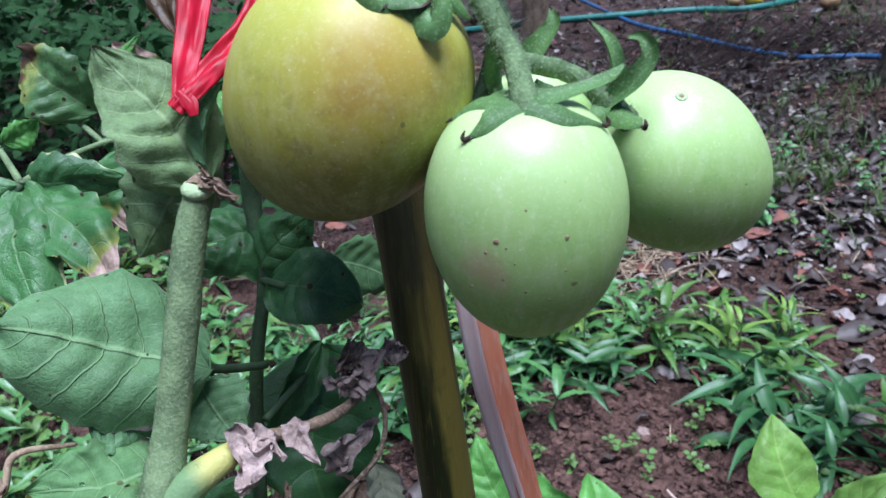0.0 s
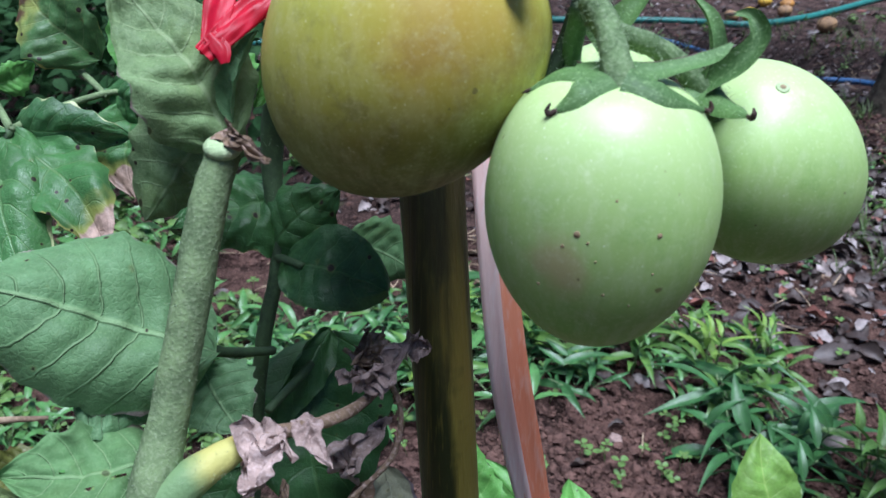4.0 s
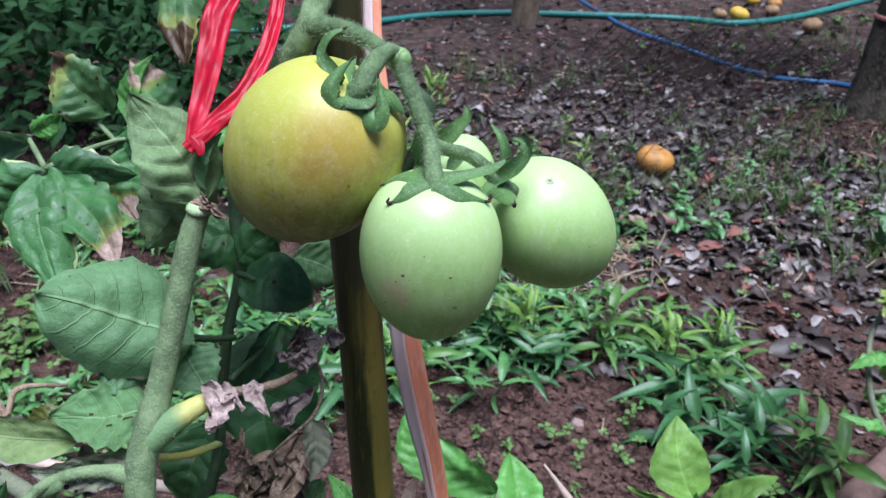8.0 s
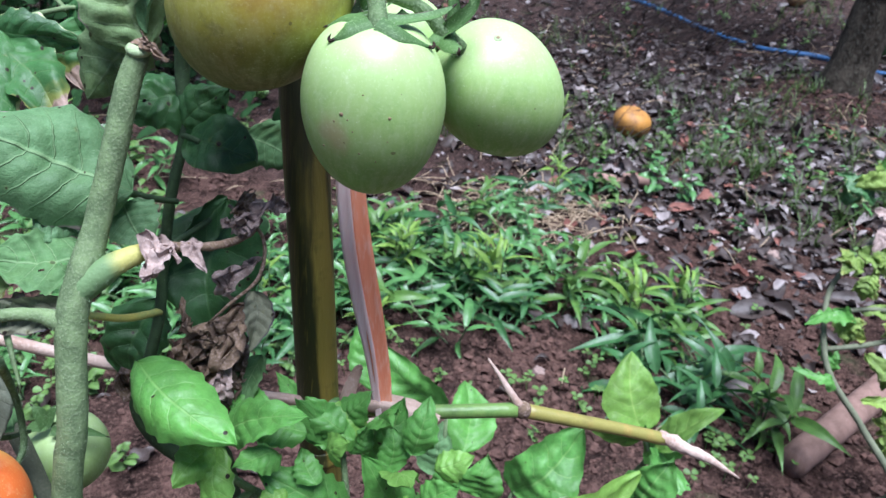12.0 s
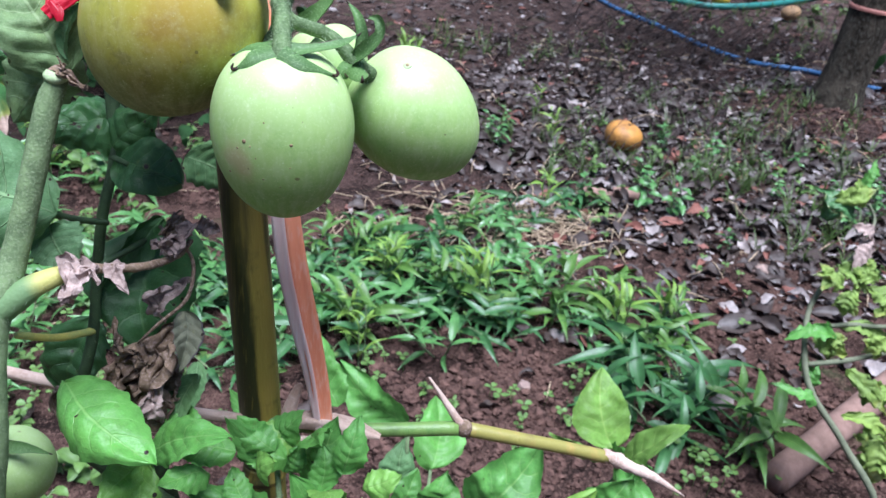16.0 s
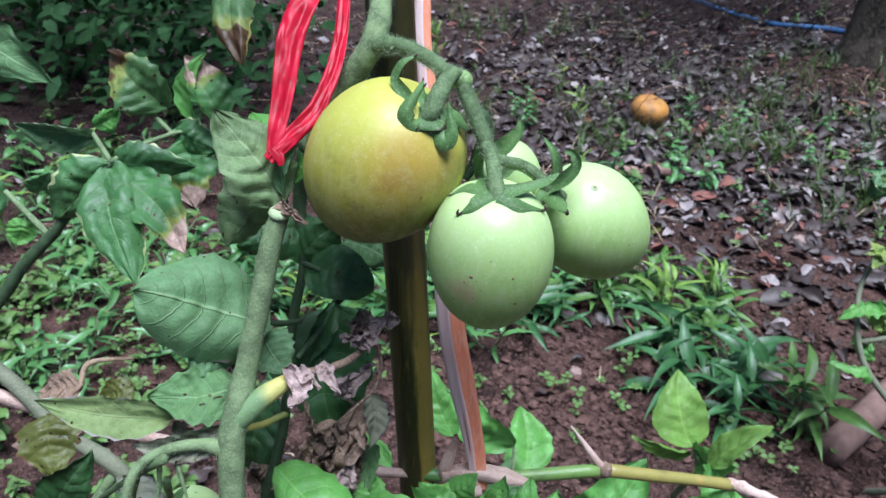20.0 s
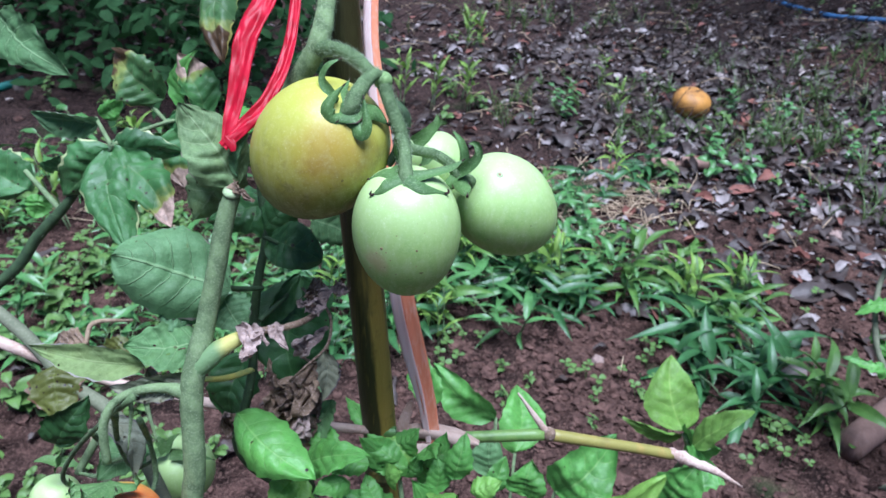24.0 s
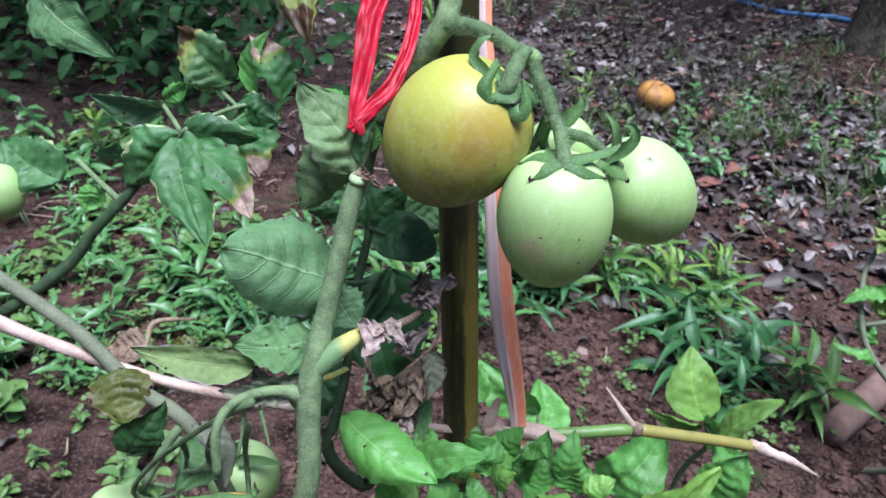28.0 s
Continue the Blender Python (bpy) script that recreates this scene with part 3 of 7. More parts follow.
def tube(points, radii, sides=12, sub=6, rough=0.0, caps=True):
    """A round rod along a smooth line; radii at the given points."""
    line = spline(points, sub)
    r = np.interp(np.linspace(0, len(points) - 1, len(line)), range(len(points)), radii)
    verts, uvs, faces = [], [], []
    side = None
    for i, c in enumerate(line):
        d = unit(line[min(i + 1, len(line) - 1)] - line[max(i - 1, 0)])
        if side is None:
            side = unit(np.cross(d, (0.3, 0.2, 0.93) if abs(d[2]) < 0.9 else (1, 0, 0)))
        side = unit(side - d * (side @ d))
        up = np.cross(d, side)
        for k in range(sides):
            a = 2 * math.pi * k / sides
            q = r[i] * (1 + rough * noise.noise(Vector(c * 300 + np.array((k * 1.7, 0, 0)))))
            verts.append(c + (side * math.cos(a) + up * math.sin(a)) * q)
            uvs.append((i / len(line), k / sides))
    for i in range(len(line) - 1):
        for k in range(sides):
            a, b = i * sides + k, i * sides + (k + 1) % sides
            faces.append((a, b, b + sides, a + sides))
    if caps:
        faces.append(tuple(range(sides))[::-1])
        faces.append(tuple(range((len(line) - 1) * sides, len(line) * sides)))
    return np.array(verts), faces, np.array(uvs)


def hairs(points, radii, count, length=0.0011, seed=1):
    """Fine hairs that stand off a stem."""
    rng = random.Random(seed)
    line = spline(points, 6)
    r = np.interp(np.linspace(0, len(points) - 1, len(line)), range(len(points)), radii)
    verts, faces = [], []
    for _ in range(count):
        i = rng.randrange(len(line) - 1)
        c = line[i] + (line[i + 1] - line[i]) * rng.random()
        d = unit(line[i + 1] - line[i])
        n = unit(np.cross(d, [rng.gauss(0, 1) for _ in range(3)]))
        w = np.cross(d, n) * 0.00004
        h = length * rng.uniform(0.5, 1.3)
        a = c + n * r[i] * 0.97
        tip = a + n * h + d * h * rng.uniform(-0.4, 0.4)
        k = len(verts)
        verts += [a + w, a - w, a + d * 0.00008, tip]
        faces += [(k, k + 1, k + 3), (k + 1, k + 2, k + 3), (k + 2, k, k + 3)]
    return np.array(verts), faces, None


def blade(base, tip, normal, width, bend=0.15, cup=0.25, teeth=0.0, wave=0.05, shape="ovate", nu=20, nv=8, seed=0, fold=0.0, pucker=0.02, rag=0.0):
    """A leaf from base to tip, its face along normal. bend: droop along its length; cup: edges raised (minus: lowered);
    teeth: notched margin; pucker: quilting between the veins."""
    rng = random.Random(seed)
    base, tip = np.asarray(base, float), np.asarray(tip, float)
    x = tip - base
    length = np.linalg.norm(x)
    x = x / length
    z = np.asarray(normal, float)
    z = unit(z - x * (z @ x))
    y = np.cross(z, x)
    ph = rng.uniform(0, 6.28)
    off = Vector((rng.uniform(0, 50), rng.uniform(0, 50), 0))
    skew = rng.uniform(-0.06, 0.06)
    verts, uvs, faces = [], [], []
    for i in range(nu + 1):
        u = i / nu
        if shape == "ovate":
            w = math.sin(math.pi * min(1, max(0, u)) ** 0.78) ** 0.60
        elif shape == "round":
            w = math.sin(math.pi * u ** 0.85) ** 0.5
        elif shape == "delta":
            w = (1 - u) ** 0.8 * min(1, (u + 0.05) * 4.2) ** 0.6 * 1.15
        elif shape == "heart":
            w = math.sin(math.pi * (0.04 + 0.78 * u)) ** 0.8 * (1.0 if u < 0.9 else 0.8)
        elif shape == "lance":
            w = math.sin(math.pi * u ** 0.62) ** 1.05
        else:
            w = (1 - u) ** 0.55 * min(1, (u + 0.04) * 7) ** 0.5
        w = max(w, 0.015) * width / 2
        mid = base + x * (u * length) + z * (bend * length * (4 * u * (1 - u)) * 0.5) + y * skew * length * math.sin(math.pi * u)
        for j in range(nv + 1):
            s = 2 * j / nv - 1
            ww = w
            if teeth and abs(s) > 0.6:
                ww *= 1 - teeth * (0.5 + 0.5 * math.sin(u * 34 + ph + (1.7 if s > 0 else 0))) * (abs(s) - 0.6) / 0.4
            if rag:
                ww *= 1 + rag * noise.noise(off + Vector((u * 3.2, 3.0 if s > 0 else 9.0, 0)))
            lift = cup * (s * s) * w + fold * abs(s) * w
            if rag:
                lift += width * (0.10 * noise.noise(off + Vector((u * 2.6, s * 1.3, 5))) + pucker * 1.3 * noise.noise(off + Vector((u * 9, s * 4.5, 8))))
            ripple = wave * w * abs(s) * math.sin(u * 11 + ph + s * 1.3)
            quilt = pucker * (0.35 if rag else 1.0) * w * math.sin(u * 22 - abs(s) * 6 + ph) * (1 - abs(s) * 0.5)
            verts.append(mid + y * (s * ww * (1 - 0.12 * min(1, abs(cup)))) + z * (lift + ripple + quilt))
            uvs.append((u, (s + 1) / 2))
    for i in range(nu):
        for j in range(nv):
            a = i * (nv + 1) + j
            faces.append((a, a + nv + 1, a + nv + 2, a + 1))
    return np.array(verts), faces, np.array(uvs)


OUTLINES = {
    "ovate": lambda u: math.sin(math.pi * u ** 0.70) ** 0.78,
    "round": lambda u: math.sin(math.pi * u ** 0.85) ** 0.52,
    "delta": lambda u: (1 - u) ** 0.72 * min(1, (u + 0.05) * 4.2) ** 0.6 * 1.12,
    "lance": lambda u: math.sin(math.pi * u ** 0.62) ** 1.05,
}


def foliage(base, tip, normal, width, bend=0.12, cup=0.2, teeth=0.12, wave=0.1, shape="ovate", nu=34, nv=18, seed=0, pucker=0.05, rag=0.09, holes=(), veins=6.0):
    """A soft leaf from base to tip, its face along normal, quilted between its veins, lobed where the veins end, its margin rolled and wavy.
    bend: droop along its length; cup: edges raised (minus: lowered); holes: (u, across, half length, half width) eaten through."""
    rng = random.Random(seed * 7 + 3)
    base, tip = np.asarray(base, float), np.asarray(tip, float)
    x = tip - base
    length = np.linalg.norm(x)
    x = x / length
    z = np.asarray(normal, float)
    z = unit(z - x * (z @ x))
    y = np.cross(z, x)
    off = Vector((rng.uniform(0, 50), rng.uniform(0, 50), rng.uniform(0, 50)))
    skew, twist, roll = rng.uniform(-0.09, 0.09), rng.uniform(-0.35, 0.35), rng.uniform(0.05, 0.22)
    crumple = max(0.0, pucker - 0.10) * 1.6
    verts, uvs, faces = [], [], []
    for i in range(nu + 1):
        u = i / nu
        w = max(OUTLINES[shape](u), 0.015) * width / 2
        mid = base + x * (u * length) + z * (bend * length * 2 * u * (1 - u) - 0.06 * length * u ** 3) + y * skew * length * math.sin(math.pi * u)
        a = twist * (u - 0.4)
        yy, zz = y * math.cos(a) + z * math.sin(a), z * math.cos(a) - y * math.sin(a)
        for j in range(nv + 1):
            s = 2 * j / nv - 1
            q = abs(s)
            phase = u * veins - 1.3 * q ** 1.3
            between = abs(math.sin(math.pi * phase))
            ww = w * (1 - teeth * between ** 1.4 * max(0.0, q - 0.45) / 0.55 * 1.1)
            ww *= 1 + (rag + 0.04) * noise.noise(off + Vector((u * 3.4, 3.0 if s > 0 else 9.0, 0))) * q + 0.04 * noise.noise(off + Vector((u * 19, 3.0 if s > 0 else 9.0, 2))) * q
            lift = cup * q * q * w - roll * w * q ** 5 * (1 + 1.2 * noise.noise(off + Vector((u * 2.3, 1.0 if s > 0 else 7.0, 3))))
            lift += width * (0.17 * noise.noise(off + Vector((u * 2.2, s * 1.1, 5))) + 0.035 * noise.noise(off + Vector((u * 11, s * 5.5, 8))))
            lift += wave * w * q * q * noise.noise(off + Vector((u * 6.5, 2.0 if s > 0 else 8.0, 11))) * 1.6
            lift += pucker * 2.0 * w * between ** 0.8 * (1 - q ** 3) * math.sin(math.pi * min(1, u * 1.1 + 0.05)) - 0.05 * w * math.exp(-(s / 0.10) ** 2)
            p = mid + yy * (s * ww * (1 - 0.14 * min(1, abs(cup)))) + zz * lift
            if crumple:
                k = Vector((u * 4.2, s * 2.4, 1.0)) + off
                p = p + crumple * width * np.array((noise.noise(k), noise.noise(k + Vector((9, 0, 0))), noise.noise(k + Vector((0, 9, 0)))))
            verts.append(p)
            uvs.append((u, (s + 1) / 2))
    for i in range(nu):
        for j in range(nv):
            cu, cs = (i + 0.5) / nu, 2 * (j + 0.5) / nv - 1
            if any(((cu - hu) / ru) ** 2 + ((cs - hs) / rs) ** 2 < 1 for hu, hs, ru, rs in holes):
                continue
            a = i * (nv + 1) + j
            faces.append((a, a + nv + 1, a + nv + 2, a + 1))
    return np.array(verts), faces, np.array(uvs)


def ball(center, axis, rx, rz, rings=40, sides=56, dimple=0.16, lobes=5, lobe=0.012, point=0.0, seed=0, taper=0.0):
    """A tomato or other round fruit: axis is its stem end; rx across, rz half its height."""
    z = unit(axis)
    x = unit(np.cross(z, (0.31, 0.9, 0.2)))
    y = np.cross(z, x)
    c = np.asarray(center, float)
    verts, faces = [], []
    for i in range(rings + 1):
        th = math.pi * i / rings
        for k in range(sides):
            ph = 2 * math.pi * k / sides
            top = math.exp(-(th / 0.50) ** 2)
            r = math.sin(th) * (1 + lobe * math.cos(lobes * ph + seed) * math.exp(-(th / 0.9) ** 2) * 2) * (1 + taper * math.cos(th))
            h = math.cos(th) - dimple * top - point * math.exp(-((math.pi - th) / 0.2) ** 2)
            w = 1 + 0.012 * noise.noise(Vector((math.cos(ph) * 1.3 + seed, math.sin(ph) * 1.3, th)))
            verts.append(c + (x * math.cos(ph) + y * math.sin(ph)) * (r * rx * w) + z * (h * rz))
    for i in range(rings):
        for k in range(sides):
            a, b = i * sides + k, i * sides + (k + 1) % sides
            faces.append((a, a + sides, b + sides, b))
    return np.array(verts), faces, None


def lump(center, size, seed, flat=0.7, rings=6, sides=9):
    """A clod or a stone."""
    rng = random.Random(seed)
    a0 = rng.uniform(0, 9)
    verts, faces = [], []
    for i in range(rings + 1):
        th = math.pi * i / rings
        for k in range(sides):
            ph = 2 * math.pi * k / sides
            d = np.array((math.sin(th) * math.cos(ph), math.sin(th) * math.sin(ph), math.cos(th)))
            q = 1 + 0.8 * noise.noise(Vector(d * 2.3) + Vector((a0, seed % 7, 0)))
            verts.append(np.asarray(center) + d * q * np.array((size, size * 0.85, size * flat)))
    for i in range(rings):
        for k in range(sides):
            a, b = i * sides + k, i * sides + (k + 1) % sides
            faces.append((a, a + sides, b + sides, b))
    return np.array(verts), faces, None


def band_strip(points, widths, normals, thick=0.0006, crease=0.0, sub=8, nv=4, seed=0):
    """A flat ribbon with thickness along a smooth line."""
    line = spline(points, sub)
    nrm = spline(normals, sub)
    w = np.interp(np.linspace(0, len(points) - 1, len(line)), range(len(points)), widths)
    verts, faces, uvs = [], [], []
    for i, c in enumerate(line):
        d = unit(line[min(i + 1, len(line) - 1)] - line[max(i - 1, 0)])
        z = unit(nrm[i] - d * (nrm[i] @ d))
        y = np.cross(z, d)
        for side in (1, -1):
            for j in range(nv + 1):
                s = 2 * j / nv - 1
                fold = crease * w[i] * (noise.noise(Vector((s * 2.2 + seed, i * 0.10, seed))) + 0.6 * math.cos(s * 4 + i * 0.07) + (0.45 * noise.noise(Vector((s * 6.0 + seed, i * 0.22, seed + 3))) if nv > 6 else 0.0))
                verts.append(c + y * (s * w[i] / 2) + z * (fold + side * thick / 2))
                uvs.append((i / len(line), j / nv))
    row = 2 * (nv + 1)
    for i in range(len(line) - 1):
        for j in range(nv):
            a = i * row + j
            faces.append((a, a + 1, a + row + 1, a + row))
            b = a + nv + 1
            faces.append((b, b + row, b + row + 1, b + 1))
        for j, k in ((0, nv + 1), (nv, 2 * nv + 1)):
            a, b = i * row + j, i * row + k
            faces.append((a, a + row, b + row, b) if j == 0 else (a, b, b + row, a + row))
    return np.array(verts), faces, np.array(uvs)


def horn(points, widths, normal, cup=0.5, thick=0.0011, seed=0, sub=6, nv=8):
    """A fleshy sepal along a curved line: two skins that meet at its rim, channelled (cup minus: rounded outwards)."""
    rng = random.Random(seed)
    ph = rng.uniform(0, 6.28)
    line = spline(points, sub)
    w = np.interp(np.linspace(0, len(points) - 1, len(line)), range(len(points)), widths) / 2
    n0 = np.asarray(normal, float)
    verts, uvs, faces = [], [], []
    nu = len(line) - 1
    for side in (1, -1):
        for i, c in enumerate(line):
            u = i / nu
            d = unit(line[min(i + 1, nu)] - line[max(i - 1, 0)])
            z = unit(n0 - d * (n0 @ d))
            y = np.cross(z, d)
            for j in range(nv + 1):
                s = 2 * j / nv - 1
                wav = 1 + 0.10 * math.sin(u * 8 + ph + s)
                lift = cup * s * s * w[i] + 0.08 * w[i] * s * math.sin(u * 7 + ph)
                verts.append(c + y * (s * w[i] * wav * (1 - 0.2 * min(1, abs(cup)))) + z * (lift + side * thick * 0.5 * (1 - s * s) * (1 - 0.5 * u)))
                uvs.append((u, (s + 1) / 2))
    row, half = nv + 1, (nu + 1) * (nv + 1)
    for i in range(nu):
        for j in range(nv):
            a = i * row + j
            faces.append((a, a + row, a + row + 1, a + 1))
            b = a + half
            faces.append((b, b + 1, b + row + 1, b + row))
    return (np.array(verts), faces, np.array(uvs)), line[-1], unit(line[-1] - line[-3])


def stub_material():
    """A petiole stub that fades from green through yellow to a brown, withered end."""
    n = Nodes("fading_petiole")
    where = n.local()
    u = n.node("ShaderNodeSeparateXYZ", Vector=n.uv()).outputs[0]
    u = n.math("ADD", u, n.math("MULTIPLY", n.math("SUBTRACT", n.noise(where, 160.0, 3.0), 0.5), 0.22))
    color = n.mix(n.ramp(u, 0.42, 0.66), (0.145, 0.235, 0.10), (0.42, 0.40, 0.12))
    color = n.mix(n.ramp(u, 0.80, 0.93), color, (0.48, 0.27, 0.06))
    color = n.mix(n.ramp(u, 0.93, 1.03), color, (0.12, 0.07, 0.05))
    n.bump(n.noise(where, 900.0, 3.0), 0.6, 0.0004)
    return n.set(color, 0.6, 0.3)


M_STUB = stub_material()


# ---- the ground: one sheet to the horizon, finer near the walk ----
def ground_height(x, y):
    p = Vector((x, y, 0))
    h = 0.022 * noise.noise(p * 2.3) + 0.011 * noise.noise(p * 8.0) + 0.006 * noise.noise(p * 23.0)
    near = math.exp(-((x - 0.2) ** 2 + (y - 1.6) ** 2) / 30.0)
    mound = 0.05 * math.exp(-(((x - TRUNK[0]) / 0.42) ** 2 + ((y - TRUNK[1]) / 0.34) ** 2))
    return h * near + mound + 0.25 * (1 - near) * noise.noise(p * 0.12)


TRUNK = (2.001, 3.173)


def ground_sheet():
    def steps(lo, hi, n, far):
        fine = np.linspace(lo, hi, n)
        out = np.array([0.3, 0.8, 1.8, 4, 9, 20, 45, 100, 260])
        out = out[out < far]
        return np.concatenate((lo - out[::-1], fine, hi + out))
    xs, ys = steps(-3.0, 3.8, 190, 300), steps(-0.6, 6.6, 210, 300)
    verts = [(x, y, ground_height(x, y)) for y in ys for x in xs]
    n = len(xs)
    faces = [(j * n + i, j * n + i + 1, (j + 1) * n + i + 1, (j + 1) * n + i) for j in range(len(ys) - 1) for i in range(n - 1)]
    return np.array(verts), faces, None


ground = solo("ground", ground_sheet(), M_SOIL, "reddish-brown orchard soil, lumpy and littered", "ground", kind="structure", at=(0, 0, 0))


def on_ground(x, y, up=0.0):
    return np.array((x, y, ground_height(x, y) + up))


# ---- bamboo stake ----
def stake_at(z):
    return np.array((0.0391 - 0.0468 * (z - 0.9), 0.2844 + 0.0837 * (z - 0.9), z))


stake = thing("bamboo_stake", stake_at(0.0), "olive and ochre bamboo stake driven upright into soil", "stake")
STAKE_R = 0.0102
NODES = (0.16, 0.52, 0.735, 1.085)
cuts = [-0.08, *NODES, 1.55]
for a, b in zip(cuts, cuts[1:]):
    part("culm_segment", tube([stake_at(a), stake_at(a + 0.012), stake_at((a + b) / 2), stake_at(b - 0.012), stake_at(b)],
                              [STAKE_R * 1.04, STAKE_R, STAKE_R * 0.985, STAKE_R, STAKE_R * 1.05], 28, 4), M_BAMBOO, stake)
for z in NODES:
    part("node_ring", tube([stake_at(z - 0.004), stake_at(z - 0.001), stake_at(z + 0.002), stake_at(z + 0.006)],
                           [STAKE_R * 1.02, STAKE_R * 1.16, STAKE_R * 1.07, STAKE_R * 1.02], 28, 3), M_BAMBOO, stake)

# ---- raffia strip hanging beside the stake, tied round the cross cane ----
strip = thing("raffia_strip", (0.0783, 0.2637, 0.7677), "orange-brown split raffia strip hanging beside the stake", "strip")
part("strip_face", band_strip([(0.0486, 0.3118, 1.0252), (0.0483, 0.3035, 1.0039), (0.0496, 0.2986, 0.9884), (0.0561, 0.2856, 0.9354), (0.0631, 0.2734, 0.8720), (0.0705, 0.2683, 0.8262), (0.0760, 0.2648, 0.7941), (0.0798, 0.2613, 0.7638)],
     [.0055, .0058, .005, .006, .0078, .0092, .0085, .006], [(0.191, -0.785, 0.590)] * 8, 0.0006, 0.05, 8, 4, 3), M_STRIP, strip)
part("strip_inner", band_strip([(0.0466, 0.3098, 1.0256), (0.0459, 0.3016, 1.0045), (0.0467, 0.2968, 0.9890), (0.0517, 0.2832, 0.9367), (0.0572, 0.2704, 0.8743), (0.0634, 0.2671, 0.8349), (0.0704, 0.2645, 0.8026), (0.0758, 0.2603, 0.7695)],
     [.0035, .004, .0042, .0055, .0064, .0064, .005, .003], [(-0.30, -0.76, 0.58)] * 8, 0.0005, 0.06, 8, 4, 5), M_STRIP_PALE, strip, "pale inner side of the strip")

# ---- cross cane tied to the stake ----
cane = thing("cross_cane", (0.0650, 0.2694, 0.7660), "thin green and yellow bamboo cane tied across the stake", "cane")
part("green_segment", tube([(0.0450, 0.2676, 0.7706), (0.0832, 0.2667, 0.7673), (0.1065, 0.2675, 0.7671), (0.1461, 0.2685, 0.7691)], [.0036, .0036, .0036, .0038], 16, 5), M_CANE, cane, "green cane segment")
part("node_ring", tube([(0.1449, 0.2686, 0.7691), (0.1473, 0.2685, 0.7691), (0.1497, 0.2689, 0.7681)], [.0040, .0048, .0040], 16, 3), M_DEAD, cane, "brown scarred node")
part("yellow_segment", tube([(0.1482, 0.2691, 0.7683), (0.1757, 0.2711, 0.7610), (0.2045, 0.2753, 0.7516), (0.2277, 0.2783, 0.7435)], [.0038, .0036, .0034, .0036], 16, 5), M_CANE_Y, cane, "yellow cane segment")
part("split_end", tube([(0.2253, 0.2782, 0.7451), (0.2377, 0.2778, 0.7398), (0.2568, 0.2776, 0.7300), (0.2754, 0.2746, 0.7194)], [.0034, .0036, .0024, .0005], 10, 5, 0.45), M_HUSK, cane, "pale splintered end of the cane")
part("side_spur", tube([(0.1465, 0.2683, 0.7706), (0.1405, 0.2718, 0.7776), (0.1283, 0.2768, 0.7941)], [.0024, .0020, .0005], 10, 5, 0.35), M_HUSK, cane, "dry broken side shoot")
part("far_segment", tube([(0.0450, 0.2676, 0.7706), (0.0044, 0.2675, 0.7758), (-0.0484, 0.2711, 0.7860), (-0.1117, 0.2765, 0.7978), (-0.1675, 0.2846, 0.8149), (-0.2218, 0.2945, 0.8351)], [.0026, .0026, .0028, .003, .0034, .0038], 14, 5, 0.3), M_HUSK, cane, "pinkish peeled length of the cane")
for g in (band_strip([(0.0585, 0.2640, 0.7738), (0.0735, 0.2632, 0.7758), (0.0916, 0.2616, 0.7733), (0.1055, 0.2611, 0.7681)], [.007, .0095, .0095, .003], [(-0.047, -0.666, 0.745)] * 4, 0.0006, 0.35, 6, 4, 2),
          band_strip([(0.0616, 0.2629, 0.7646), (0.0600, 0.2644, 0.7764), (0.0645, 0.2697, 0.7895), (0.0670, 0.2704, 0.7908)], [.007, .0075, .0045, .0015], [(-0.248, -0.825, 0.508)] * 4, 0.0006, 0.15, 6, 4, 7),
          band_strip([(0.0526, 0.2662, 0.7595), (0.0644, 0.2584, 0.7634), (0.0793, 0.2575, 0.7672)], [.009, .010, .006], [(0.143, -0.846, 0.514)] * 3, 0.0006, 0.15, 6, 4, 9)):
    part("husk_tie", g, M_HUSK, cane, "dry husk wound round the joint")

# ---- tomatoes, each hanging on the plant ----
SKIN = {}


def off_skin(owner, p, gap=0.0007):
    """The place p, brought forward out of its fruit where it would lie inside."""
    p = np.asarray(p, float)
    if owner in SKIN:
        c, axis, rx, rz, dimple = SKIN[owner]
        ax, way = unit(axis), unit(np.array((0.06, 0.0, 1.06)) - p)
        for _ in range(60):
            h = (p - c) @ ax / (rz + gap)
            r = np.linalg.norm((p - c) - ax * ((p - c) @ ax)) / (rx + gap)
            if r * r + (h + dimple * math.exp(-(r / 0.48) ** 2)) ** 2 >= 1:
                break
            p = p + way * 0.0003
    return p


